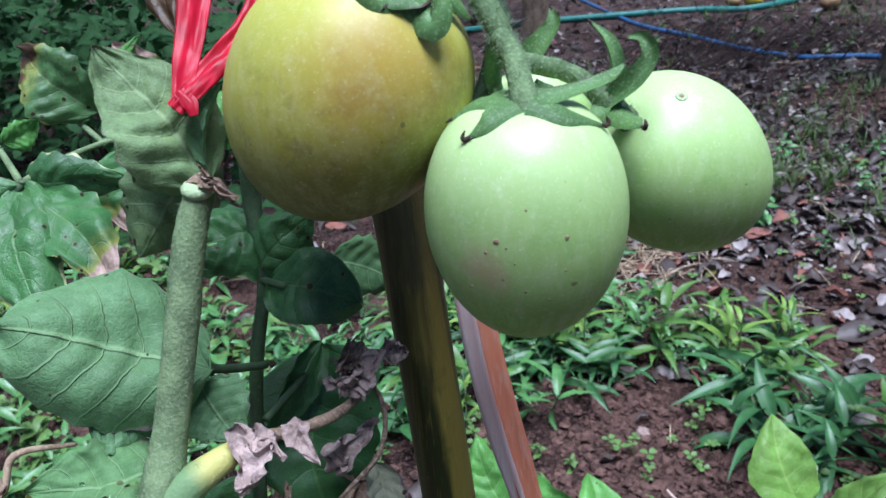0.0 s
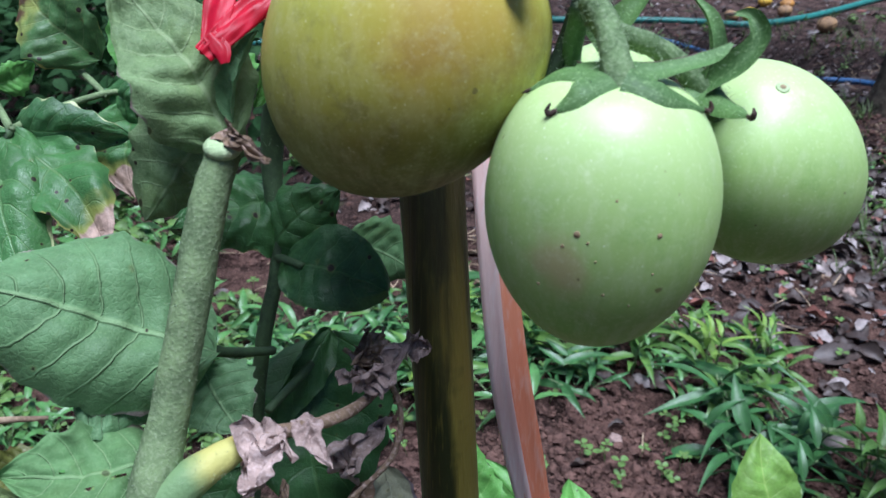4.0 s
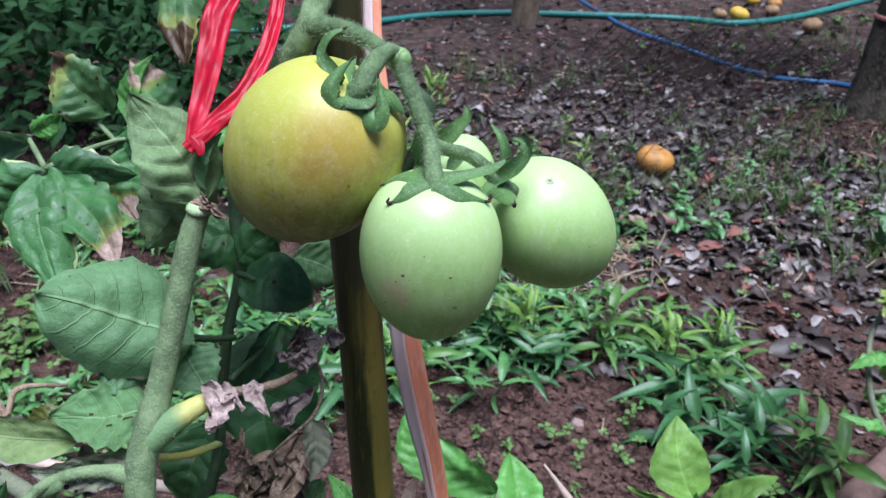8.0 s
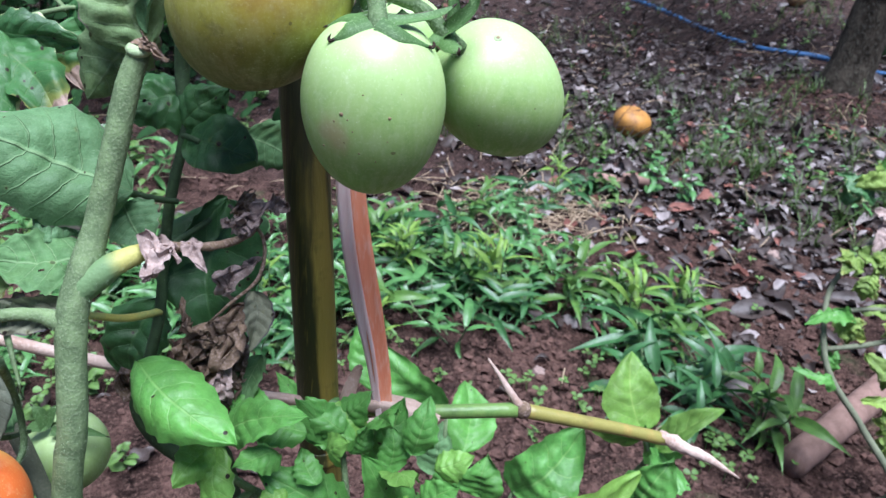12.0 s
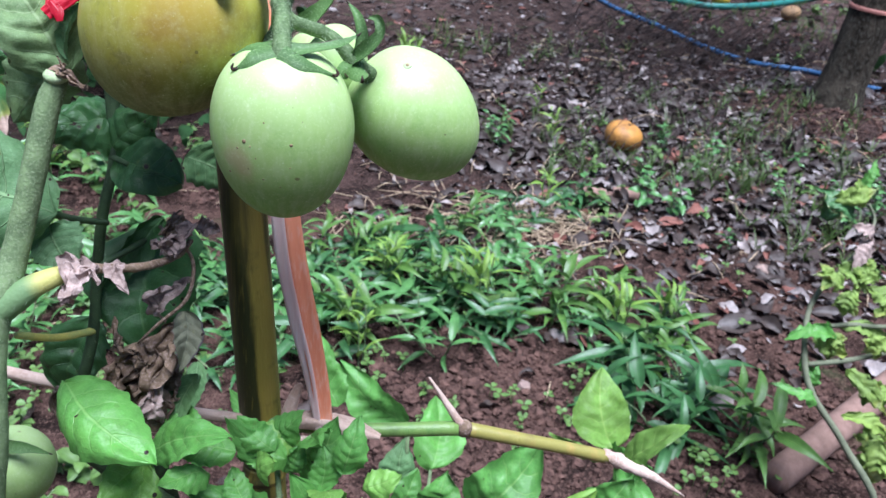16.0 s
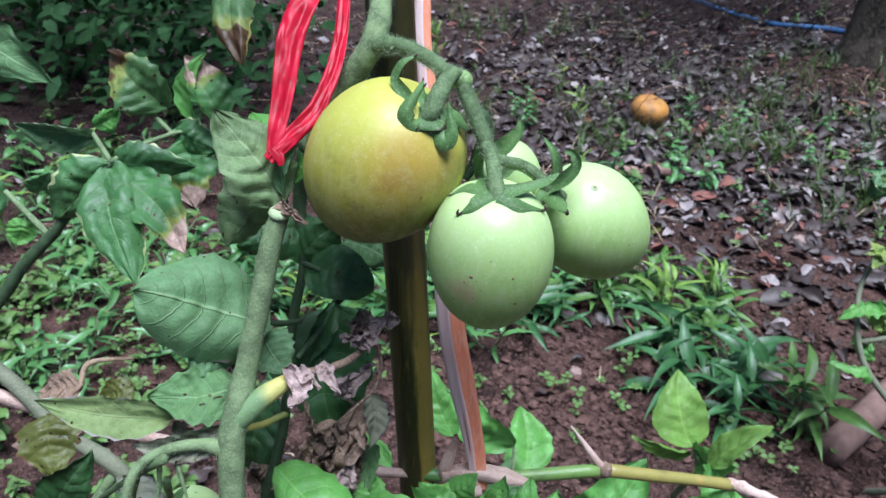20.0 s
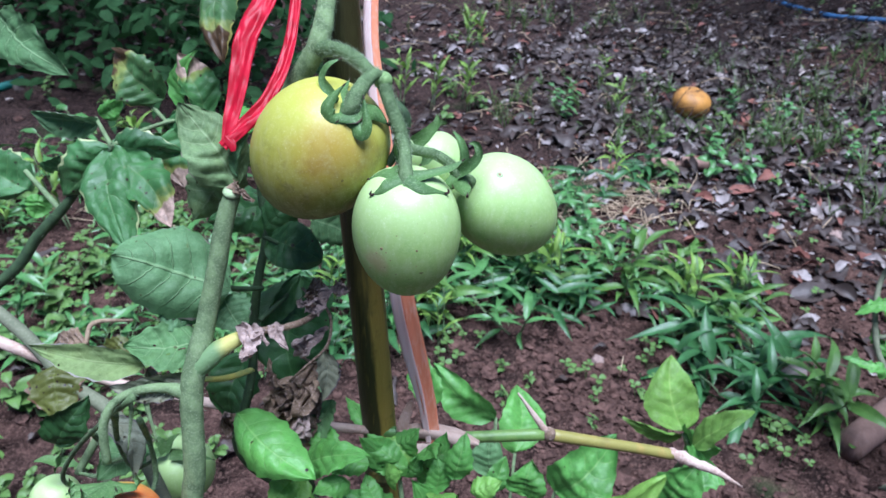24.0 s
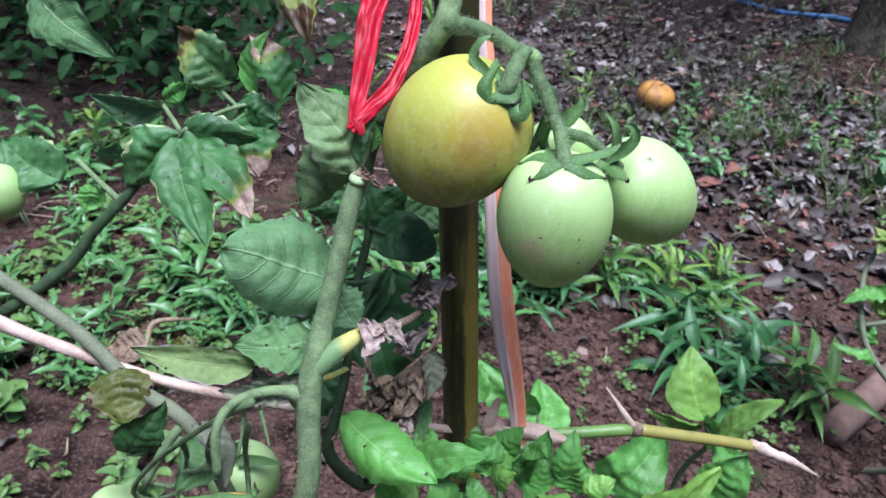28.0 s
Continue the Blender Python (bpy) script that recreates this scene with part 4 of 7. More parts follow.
def sepal(parent, points, width, normal, cup=0.5, tipped=True, seed=0, bulb=False, start=0.9):
    """A sepal along its line; width at its broadest; bulb: broadest beyond the middle, its rounded back outwards."""
    points = [off_skin(parent, p) for p in points]
    k = len(points)
    u = np.linspace(0, 1, k)
    w = width * (1.32 if not bulb else 1.18) * (np.interp(u, (0, 0.3, 0.7, 1), (start, 1.0, 0.66, 0.05)) if not bulb else np.interp(u, (0, 0.3, 0.6, 1), (0.8, 1.0, 0.72, 0.05)))
    geo, end, d = horn(points, w, normal, cup, 0.0007, seed)
    s = part("sepal", geo, M_SEPAL, parent)
    tagged(part("hairs", hairs(points, [q * 0.34 for q in w], 60, 0.0007, seed + 40), M_HAIR, s, smooth=False), "fine pale hairs", kind="stuff")
    z = unit(np.asarray(normal))
    up = np.array((0, 0, 1.0))
    if tipped:
        part("dry_tip", tube([end - d * 0.0008, end + d * 0.0007, end + d * 0.0012 + up * 0.0009, end + d * 0.0006 + up * 0.0019], [0.0004, 0.00055, 0.0005, 0.00015], 8, 4, 0.25), M_TIP, s, "dark withered sepal tip")
    else:
        part("dry_tip", tube([end - d * 0.0010, end - d * 0.0001, end + d * 0.0010 + z * 0.0002], [0.0003, 0.0004, 0.0001], 6, 3, 0.2), M_TIP, s, "dark withered sepal tip")
    return s


FACE7, FACE2 = (-0.014, -0.780, 0.626), (0.021, -0.754, 0.657)


def fruit_stalk(parent, pts, radii, label):
    pts = [np.asarray(p) for p in pts]
    pts = [pts[0] + unit(SKIN[parent][0] - pts[0]) * 0.007] + pts
    radii = [radii[0]] + radii
    s = part("pedicel", tube(pts, radii, 14, 6, 0.14), M_TRUSS, parent, label)
    tagged(part("hairs", hairs(pts, radii, 420, 0.0014, 7), M_HAIR, s, smooth=False), "fine pale hairs", kind="stuff")


C_RIPE, A_RIPE = np.array((0.0316, 0.2279, 0.9733)), (0.600, -0.120, 0.791)
ripe = thing("tomato", C_RIPE, "large yellow-green tomato turning orange, hanging on its truss", "tomato", "tomatoes on the truss")
SKIN[ripe] = (C_RIPE, A_RIPE, 0.0280, 0.0327, 0.08)
part("fruit", ball(C_RIPE, A_RIPE, 0.0280, 0.0327, 64, 96, 0.08, 5, 0.006, 0.0, 0, 0.035), M_TOM_RIPE, ripe)
sepal(ripe, [(0.0466, 0.2132, 0.9976), (0.0442, 0.2096, 0.9960), (0.0411, 0.2077, 0.9965), (0.0395, 0.2086, 1.0003), (0.0421, 0.2116, 1.0041), (0.0458, 0.2143, 1.0072)], 0.0072, FACE7, -0.5, False, 1, True)
sepal(ripe, [(0.0486, 0.2128, 0.9957), (0.0502, 0.2091, 0.9931), (0.0525, 0.2063, 0.9910), (0.0545, 0.2067, 0.9940), (0.0541, 0.2096, 0.9985), (0.0532, 0.2130, 1.0028)], 0.0060, FACE7, -0.5, False, 2, True)
sepal(ripe, [(0.0418, 0.2194, 0.9984), (0.0390, 0.2222, 1.0015), (0.0365, 0.2225, 1.0063), (0.0387, 0.2239, 1.0114), (0.0432, 0.2261, 1.0135)], 0.0040, (-0.489, -0.663, 0.567), 0.4, False, 3)
sepal(ripe, [(0.0509, 0.2146, 0.9971), (0.0567, 0.2191, 0.9941), (0.0615, 0.2211, 0.9883)], 0.0074, (0.325, -0.595, 0.735), -0.25, True, 4)
sepal(ripe, [(0.0479, 0.2142, 0.9984), (0.0455, 0.2101, 0.9963), (0.0431, 0.2093, 0.9943)], 0.0110, (-0.111, -0.619, 0.778), -0.2, False, 5)
sepal(ripe, [(0.0479, 0.2140, 0.9981), (0.0487, 0.2098, 0.9943), (0.0491, 0.2086, 0.9910)], 0.0115, (0.040, -0.588, 0.808), -0.2, False, 6)
sepal(ripe, [(0.0474, 0.2170, 0.9985), (0.0441, 0.2256, 0.9996), (0.0457, 0.2309, 1.0034)], 0.0050, (-0.335, -0.422, 0.843), 0.4, False, 7)
part("calyx_hub", ball(off_skin(ripe, (0.0479, 0.2144, 0.9974)), A_RIPE, 0.0042, 0.0020, 12, 18, 0.0), M_CALYX, ripe)
fruit_stalk(ripe, [(0.0478, 0.2130, 0.9976), (0.0494, 0.2150, 1.0015), (0.0521, 0.2202, 1.0047), (0.0556, 0.2282, 1.0061), (0.0577, 0.2313, 1.0046)], [.0034, .0033, .0030, .0027, .0027], "short hairy fruit stalk")

C_GREEN, A_GREEN = np.array((0.0693, 0.2046, 0.9482)), (-0.020, -0.028, 0.999)
green = thing("tomato", C_GREEN, "pale green unripe plum tomato with small brown blemishes", "tomato", "tomatoes on the truss")
SKIN[green] = (C_GREEN, A_GREEN, 0.0224, 0.0297, 0.14)
SKIN_GREEN = ball(C_GREEN, A_GREEN, 0.0224, 0.0297, 64, 96, 0.14, 5, 0.010, -0.01, 2, 0.03)
part("fruit", SKIN_GREEN, M_TOM_BRUISED, green)
sepal(green, [(0.0681, 0.1986, 0.9740), (0.0620, 0.1955, 0.9720), (0.0572, 0.1950, 0.9699)], 0.0068, FACE2, -0.3, True, 1)
sepal(green, [(0.0668, 0.2019, 0.9740), (0.0604, 0.2056, 0.9737), (0.0542, 0.2072, 0.9703)], 0.0061, (-0.173, -0.410, 0.895), -0.3, False, 2)
sepal(green, [(0.0694, 0.1984, 0.9735), (0.0764, 0.1968, 0.9711), (0.0856, 0.1991, 0.9687)], 0.0073, FACE2, -0.3, True, 3)
sepal(green, [(0.0703, 0.1999, 0.9744), (0.0778, 0.2018, 0.9748), (0.0864, 0.2042, 0.9763), (0.0922, 0.2072, 0.9792)], 0.0044, (0.142, -0.352, 0.925), 0.4, False, 4, False, 1.1)
sepal(green, [(0.0684, 0.2022, 0.9734), (0.0659, 0.2078, 0.9738), (0.0648, 0.2124, 0.9743)], 0.0061, (-0.168, -0.270, 0.948), 0.3, False, 5)
part("calyx_hub", ball(off_skin(green, (0.0698, 0.2020, 0.9735), 0.0), A_GREEN, 0.0030, 0.0010, 12, 16, 0.0), M_TRUSS, green)
fruit_stalk(green, [(0.0699, 0.1998, 0.9712), (0.0694, 0.2053, 0.9781), (0.0687, 0.2115, 0.9825), (0.0667, 0.2158, 0.9854)], [.0034, .0027, .0025, .0025], "hairy fruit stalk")
def on_fruit(skin, center, toward):
    """The place on a fruit's skin that lies in a direction from its middle, and the skin's normal there."""
    v = np.asarray(skin[0]) - center
    d = unit(toward)
    near = np.argsort(-(v @ d) / np.linalg.norm(v, axis=1))[:3]
    w = d * np.linalg.norm(v[near], axis=1).mean()
    a, b, c = v[near]
    nrm = unit(np.cross(b - a, c - a))
    return center + w, nrm if nrm @ d > 0 else -nrm


for x, z, r in ((0.0607, 0.9518, .00075), (0.0745, 0.9518, .0006), (0.0585, 0.9492, .0004), (0.0552, 0.9400, .00045), (0.0640, 0.9470, .0003), (0.0668, 0.9580, .0003), (0.0625, 0.9505, .0003), (0.0742, 0.9445, .0003), (0.0660, 0.9400, .00035), (0.0710, 0.9375, .0003)):
    d = np.array((x - C_GREEN[0], 0.0, z - C_GREEN[2]))
    d[1] = -math.sqrt(max(0.0, 1 - (d[0] / 0.0224) ** 2 - (d[2] / 0.0297) ** 2)) * 0.0224
    w, nrm = on_fruit(SKIN_GREEN, C_GREEN, d)
    part("blemish", ball(w, nrm, r * 0.9, r * 0.35, 5, 9, 0.0, 3, 0.2), M_SCAR, green, "tiny brown blemish")

C_RIGHT, A_RIGHT = np.array((0.1111, 0.2294, 0.9465)), (-0.733, -0.151, 0.663)
right_one = thing("tomato", C_RIGHT, "pale green unripe tomato with a small round scar", "tomato", "tomatoes on the truss")
SKIN[right_one] = (C_RIGHT, A_RIGHT, 0.0214, 0.0262, 0.10)
SKIN_RIGHT = ball(C_RIGHT, A_RIGHT, 0.0214, 0.0262, 64, 96, 0.10, 5, 0.008, -0.02, 4, 0.075)
part("fruit", SKIN_RIGHT, M_TOM_GREEN, right_one)
SCAR, SCAR_N = on_fruit(SKIN_RIGHT, C_RIGHT, np.array((0.1075, 0.2175, 0.9683)) - C_RIGHT)
scar = part("scar", ball(SCAR, SCAR_N, 0.0014, 0.0003, 8, 16, 0.0), M_CUT, right_one, "small pale scar")
part("scar_core", ball(SCAR + SCAR_N * 0.0002, SCAR_N, 0.0007, 0.0002, 6, 12, 0.0), M_SCAR, scar, "brown middle of the scar")
sepal(right_one, [(0.0911, 0.2162, 0.9701), (0.0917, 0.2173, 0.9761), (0.0907, 0.2192, 0.9814), (0.0876, 0.2221, 0.9855)], 0.0044, (0.537, -0.733, 0.417), 0.7, False, 1)
sepal(right_one, [(0.0907, 0.2144, 0.9686), (0.0957, 0.2123, 0.9735), (0.0991, 0.2129, 0.9784), (0.0978, 0.2151, 0.9821), (0.0939, 0.2163, 0.9823)], 0.0046, (-0.483, -0.603, 0.635), 0.7, False, 2)
sepal(right_one, [(0.0903, 0.2136, 0.9680), (0.0924, 0.2073, 0.9668), (0.0938, 0.1995, 0.9672)], 0.0060, (-0.074, -0.749, 0.658), -0.3, True, 3)
sepal(right_one, [(0.0898, 0.2140, 0.9676), (0.0867, 0.2130, 0.9655), (0.0847, 0.2131, 0.9634)], 0.0050, FACE2, -0.2, False, 4)
part("calyx_hub", ball(off_skin(right_one, (0.0913, 0.2160, 0.9671)), A_RIGHT, 0.0034, 0.0016, 12, 16, 0.0), M_CALYX, right_one)
fruit_stalk(right_one, [(0.0913, 0.2162, 0.9675), (0.0864, 0.2183, 0.9723), (0.0803, 0.2187, 0.9762), (0.0714, 0.2165, 0.9795), (0.0678, 0.2162, 0.9824)], [.0028, .0023, .0022, .0022, .0024], "hairy fruit stalk")

C_BACK = np.array((0.0790, 0.2506, 0.9563))
back_one = thing("tomato", C_BACK, "small pale green tomato half hidden behind the others", "tomato", "tomatoes on the truss")
part("fruit", ball(C_BACK, (-0.319, 0.215, 0.923), 0.0150, 0.0160, 36, 48, 0.16, 5, 0.012), M_TOM_GREEN, back_one)
sepal(back_one, [(0.0720, 0.2327, 0.9732), (0.0776, 0.2318, 0.9782), (0.0815, 0.2330, 0.9828), (0.0813, 0.2358, 0.9871)], 0.0064, (-0.434, -0.597, 0.675), 0.6, False, 1)
sepal(back_one, [(0.0785, 0.2321, 0.9701), (0.0765, 0.2298, 0.9678), (0.0738, 0.2289, 0.9659)], 0.0040, FACE7, 0.3, False, 2)

# the lower fruits
C_RED = np.array((-0.0671, 0.1579, 0.8111))
red_one = thing("tomato", C_RED, "ripening orange-red tomato low on the plant", "tomato", "tomatoes low on the plant")
part("fruit", ball(C_RED, (-0.353, 0.325, 0.877), 0.0265, 0.0240, 44, 64, 0.16, 6, 0.016), M_TOM_RED, red_one)
for k, (a, b, h) in enumerate(((-46, 26, 10), (-12, 52, 22), (38, 44, 14), (58, 8, 24), (-60, -6, 16))):
    c, q = np.array((-0.0647, 0.1637, 0.8386)), 0.00027
    e = c + unit((0.995, 0.049, 0.089)) * a * q + unit((0.008, -0.911, 0.413)) * b * q
    sepal(red_one, [c, (c + e) / 2 + (0, 0, -0.001), e, e + (0, 0, h * q)], 0.0068, (-0.096, 0.153, 0.984), -0.3, False, k)
C_LOW = np.array((-0.0843, 0.2760, 0.7253))
low_one = thing("tomato", C_LOW, "green tomato with a dark dry sepal low on the plant", "tomato", "tomatoes low on the plant")
part("fruit", ball(C_LOW, (-0.479, -0.139, 0.867), 0.0215, 0.0215, 40, 56, 0.15, 5, 0.014, 0, 1), M_TOM_GREEN, low_one)
sepal(low_one, [(-0.0844, 0.2668, 0.7483), (-0.0707, 0.2656, 0.7496), (-0.0581, 0.2672, 0.7441)], 0.006, (0.107, -0.717, 0.689), 0.3, False, 2)
C_LOW2 = np.array((-0.1539, 0.2509, 0.7256))
low_two = thing("tomato", C_LOW2, "small green tomato low on the plant", "tomato", "tomatoes low on the plant")
part("fruit", ball(C_LOW2, (0.165, 0.241, 0.956), 0.0150, 0.0150, 36, 48, 0.15, 5, 0.014, 0, 3), M_TOM_GREEN, low_two)
C_FARL = np.array((-0.2551, 0.4126, 0.8465))
far_one = thing("tomato", C_FARL, "light green tomato on a neighbouring branch", "tomato", "tomatoes low on the plant")
part("fruit", ball(C_FARL, (-0.226, 0.244, 0.943), 0.0165, 0.0195, 36, 48, 0.15, 5, 0.014, 0, 5), M_TOM_GREEN, far_one)

for k, (a, b) in enumerate(((-50, 10), (-20, -30), (40, -20), (10, 30))):
    c = np.array((-0.1429, 0.2499, 0.7574))
    e = c + unit((0.998, 0.045, 0.032)) * a * 0.0003 + unit((-0.027, -0.113, 0.993)) * b * 0.0003
    sepal(low_two, [c, (c + e) / 2 + (0, 0, 0.002), e], 0.006, (-0.029, -0.082, 0.996), 0.3, False, k)
c = np.array((-0.0873, 0.2692, 0.7484))
for k, (a, b) in enumerate(((-45, -20), (-20, 40), (30, 40))):
    e = c + unit((0.998, 0.045, 0.032)) * a * 0.0003 + unit((-0.040, 0.180, 0.983)) * b * 0.0003
    sepal(low_one, [c, (c + e) / 2 + (0, 0, 0.002), e], 0.006, (-0.014, -0.357, 0.934), 0.3, False, k)

# ---- the tomato plant ----
plant = thing("tomato_plant", on_ground(-0.02, 0.30), "tall hairy-stemmed tomato plant with spotted, partly withered leaves", "plant")


def stem(name, pts, radii, material=M_STEM, label="", fuzz=0, sides=14, rough=0.08, seed=3):
    s = part(name, tube(pts, radii, sides, 6, rough), material, plant, label)
    if fuzz:
        tagged(part("hairs", hairs(pts, radii, int(fuzz * 1.8), 0.0014, seed), M_HAIR, s, smooth=False), "fine pale hairs", kind="stuff")
    return s


MAIN = [(-0.0072, 0.2256, 0.9536), (-0.0111, 0.2216, 0.9429), (-0.0159, 0.2142, 0.9226), (-0.0219, 0.2062, 0.8993), (-0.0252, 0.1985, 0.8864), (-0.0284, 0.1908, 0.8734), (-0.0292, 0.1845, 0.8555), (-0.0299, 0.1782, 0.8337), (-0.0363, 0.1732, 0.7902), (-0.0479, 0.1715, 0.6521)]
stem("cut_stem", MAIN, [.0035, .0041, .0042, .0044, .0052, .0052, .0051, .0050, .0052, .0055], M_STEM, "thick pruned stem with a fine bloom of hairs", 420)
part("stem_foot", tube([(-0.0479, 0.1715, 0.6521), (-0.01, 0.29, 0.35), (-0.02, 0.30, 0.15), on_ground(-0.02, 0.30, -0.03)], [.0055, .006, .0065, .007], 14, 6, 0.08), M_STEM, plant)
part("cut_end", ball((-0.0072, 0.2244, 0.9545), (0.102, -0.130, 0.986), 0.0041, 0.0024, 12, 18, 0.45), M_CUT, plant, "pale healed cut at the stem's top")
stem("petiole_stub", [(-0.0266, 0.1947, 0.8801), (-0.0213, 0.1969, 0.8842), (-0.0162, 0.1993, 0.8876), (-0.0114, 0.2028, 0.8891), (-0.0057, 0.2072, 0.8901)], [.0050, .0050, .0043, .0037, .0027], M_STUB, "petiole stub fading from green to yellow", 50, 16, 0.06)
stem("dead_petiole", [(-0.0078, 0.2065, 0.8898), (0.0001, 0.2130, 0.8877), (0.0125, 0.2261, 0.8816), (0.0213, 0.2411, 0.8783), (0.0248, 0.2504, 0.8804)], [.0026, .0019, .0017, .0015, .001], M_DEAD, "shrivelled brown petiole", 0, 10, 0.35)
stem("dry_tendril", [(0.0122, 0.2518, 0.8853), (0.0237, 0.2453, 0.8797), (0.0281, 0.2382, 0.8742), (0.0259, 0.2319, 0.8637), (0.0159, 0.2272, 0.8551), (0.0067, 0.2275, 0.8450)], [.0007, .0008, .0008, .0008, .0007, .0005], M_DEAD, "thin dry tendril", 0, 7)
VINE = [(0.0332, 0.2934, 1.0416), (0.0312, 0.2790, 1.0236), (0.0287, 0.2665, 1.0086), (0.0205, 0.2665, 0.9945), (0.0088, 0.2695, 0.9771), (-0.0008, 0.2691, 0.9601), (-0.0059, 0.2699, 0.9360), (-0.0049, 0.2594, 0.9112), (-0.0100, 0.2530, 0.8889), (-0.0145, 0.2490, 0.8620), (-0.0171, 0.2430, 0.8374), (-0.0230, 0.2350, 0.8133), (-0.0277, 0.2320, 0.7968), (-0.0223, 0.2320, 0.7798), (-0.0109, 0.2360, 0.7617), (0.0065, 0.2450, 0.7392), (0.0000, 0.2900, 0.4200), (-0.0160, 0.2990, 0.0000)]
stem("vine_upper", VINE[:6], [.0040, .0040, .0048, .0048, .0046, .0042], M_STEM, "thick hairy leading stem", 900)
stem("vine_lower", VINE[5:], [.0042, .0030, .0020, .0022, .0022, .0023, .0026, .0032, .0036, .0036, .0036, .0042, .0050], M_SHADED_STEM, "thin stem darkened for shade", 120)
PED = [(0.0275, 0.2655, 1.0050), (0.0382, 0.2568, 1.0072), (0.0473, 0.2463, 1.0064), (0.0540, 0.2364, 1.0043), (0.0600, 0.2308, 1.0025)]
stem("peduncle", PED, [.0042, .0030, .0027, .0027, .0029], M_TRUSS, "hairy truss stalk", 900)
part("knuckle", ball((0.0600, 0.2312, 1.0032), (0.869, -0.157, 0.469), 0.0036, 0.0030, 14, 18, 0.0, 5, 0.03), M_COLLAR, plant, "swollen knuckle of the truss")
part("collar", tube([(0.0577, 0.2320, 1.0042), (0.0588, 0.2313, 1.0032), (0.0602, 0.2306, 1.0022)], [.0030, .0040, .0031], 18, 4, 0.06), M_COLLAR, plant, "pale swollen joint of the truss")
stem("truss_axis", [(0.0592, 0.2309, 1.0025), (0.0623, 0.2247, 0.9956), (0.0659, 0.2190, 0.9886), (0.0683, 0.2148, 0.9831)], [.0028, .0027, .0028, .0024], M_TRUSS, "", 520)
stem("truss_branch", [(0.0632, 0.2293, 0.9945), (0.0677, 0.2280, 0.9900), (0.0684, 0.2276, 0.9848), (0.0663, 0.2271, 0.9796), (0.0640, 0.2251, 0.9733), (0.0606, 0.2239, 0.9687)], [.0020, .0022, .0022, .0021, .0020, .0018], M_SHADED_STEM, "second branch of the truss, darkened for shade", 90)
stem("dry_thread", [(0.0687, 0.2194, 0.9876), (0.0708, 0.2191, 0.9871), (0.0734, 0.2196, 0.9881)], [.0005, .0004, .0002], M_TIP, "dark withered thread", 0, 6)
stem("truss_branch", [(0.0662, 0.2204, 0.9833), (0.0655, 0.2238, 0.9734), (0.0681, 0.2268, 0.9651)], [.0022, .002, .002], M_CALYX, "", 60)
stem("fork_branch", [(-0.0292, 0.1897, 0.8697), (-0.0392, 0.1891, 0.8734), (-0.0508, 0.1858, 0.8746), (-0.0608, 0.1818, 0.8707), (-0.0656, 0.1765, 0.8617), (-0.0665, 0.1723, 0.8432)], [.0042, .0024, .0021, .0020, .0020, .0020], M_STEM, "drooping side branch", 260)
stem("fork_twig", [(-0.0557, 0.1865, 0.8714), (-0.0554, 0.1840, 0.8635), (-0.0588, 0.1786, 0.8447)], [.0013, .0010, .0003], M_STEM, "", 60)
stem("fork_twig", [(-0.0499, 0.1884, 0.8713), (-0.0481, 0.1850, 0.8621), (-0.0452, 0.1801, 0.8486)], [.0013, .0010, .0003], M_STEM, "", 60)
LOW = [(-0.2224, 0.3227, 0.8427), (-0.1673, 0.2906, 0.8248), (-0.1366, 0.2708, 0.8051), (-0.1069, 0.2587, 0.7884), (-0.0919, 0.2509, 0.7580), (-0.0776, 0.2396, 0.7218)]
stem("side_stem", LOW, [.0038, .004, .004, .0042, .004, .004], M_STEM_GREY, "greyish side stem", 160)
stem("side_twig", [(-0.1069, 0.2587, 0.7884), (-0.1171, 0.2522, 0.7768), (-0.1288, 0.2417, 0.7583)], [.003, .0026, .0022], M_STEM, "", 0)
for pts in ([(-0.0497, 0.1779, 0.8778), (-0.0777, 0.1973, 0.8440), (-0.1104, 0.2171, 0.8017), (-0.1304, 0.2299, 0.7665), (-0.1230, 0.2342, 0.7543), (-0.1072, 0.2370, 0.7581)],
            [(-0.0680, 0.1925, 0.8548), (-0.0826, 0.2128, 0.8125), (-0.0819, 0.2206, 0.7875), (-0.0820, 0.2442, 0.7685)],
            [(-0.0563, 0.1909, 0.8519), (-0.0628, 0.2065, 0.8206), (-0.0631, 0.2045, 0.7986), (-0.0599, 0.1835, 0.8028)],
            [(-0.0924, 0.2089, 0.8255), (-0.0974, 0.2248, 0.7946), (-0.1060, 0.2249, 0.7764), (-0.1168, 0.2252, 0.7773)],
            [(-0.0738, 0.2298, 0.8017), (-0.0882, 0.2233, 0.7918), (-0.1001, 0.2214, 0.7894)]):
    stem("truss_twig", pts, [.0017] + [.0013] * (len(pts) - 2) + [.0009], M_TRUSS, "", 160, 10, 0.25)
LEFT = [(-0.2168, 0.3098, 0.8223), (-0.1777, 0.3178, 0.8489), (-0.1602, 0.3235, 0.8696), (-0.1430, 0.3267, 0.8862), (-0.1291, 0.3292, 0.9012), (-0.1069, 0.3331, 0.9252)]
stem("left_branch", LEFT, [.0035, .0034, .0033, .003, .0022, .0016], M_SHADED_STEM, "dark green leaf branch", 120)
stem("petiole", [(-0.1069, 0.3331, 0.9252), (-0.1138, 0.3412, 0.9320), (-0.1199, 0.3496, 0.9355)], [.0015, .0013, .0011], M_STEM)
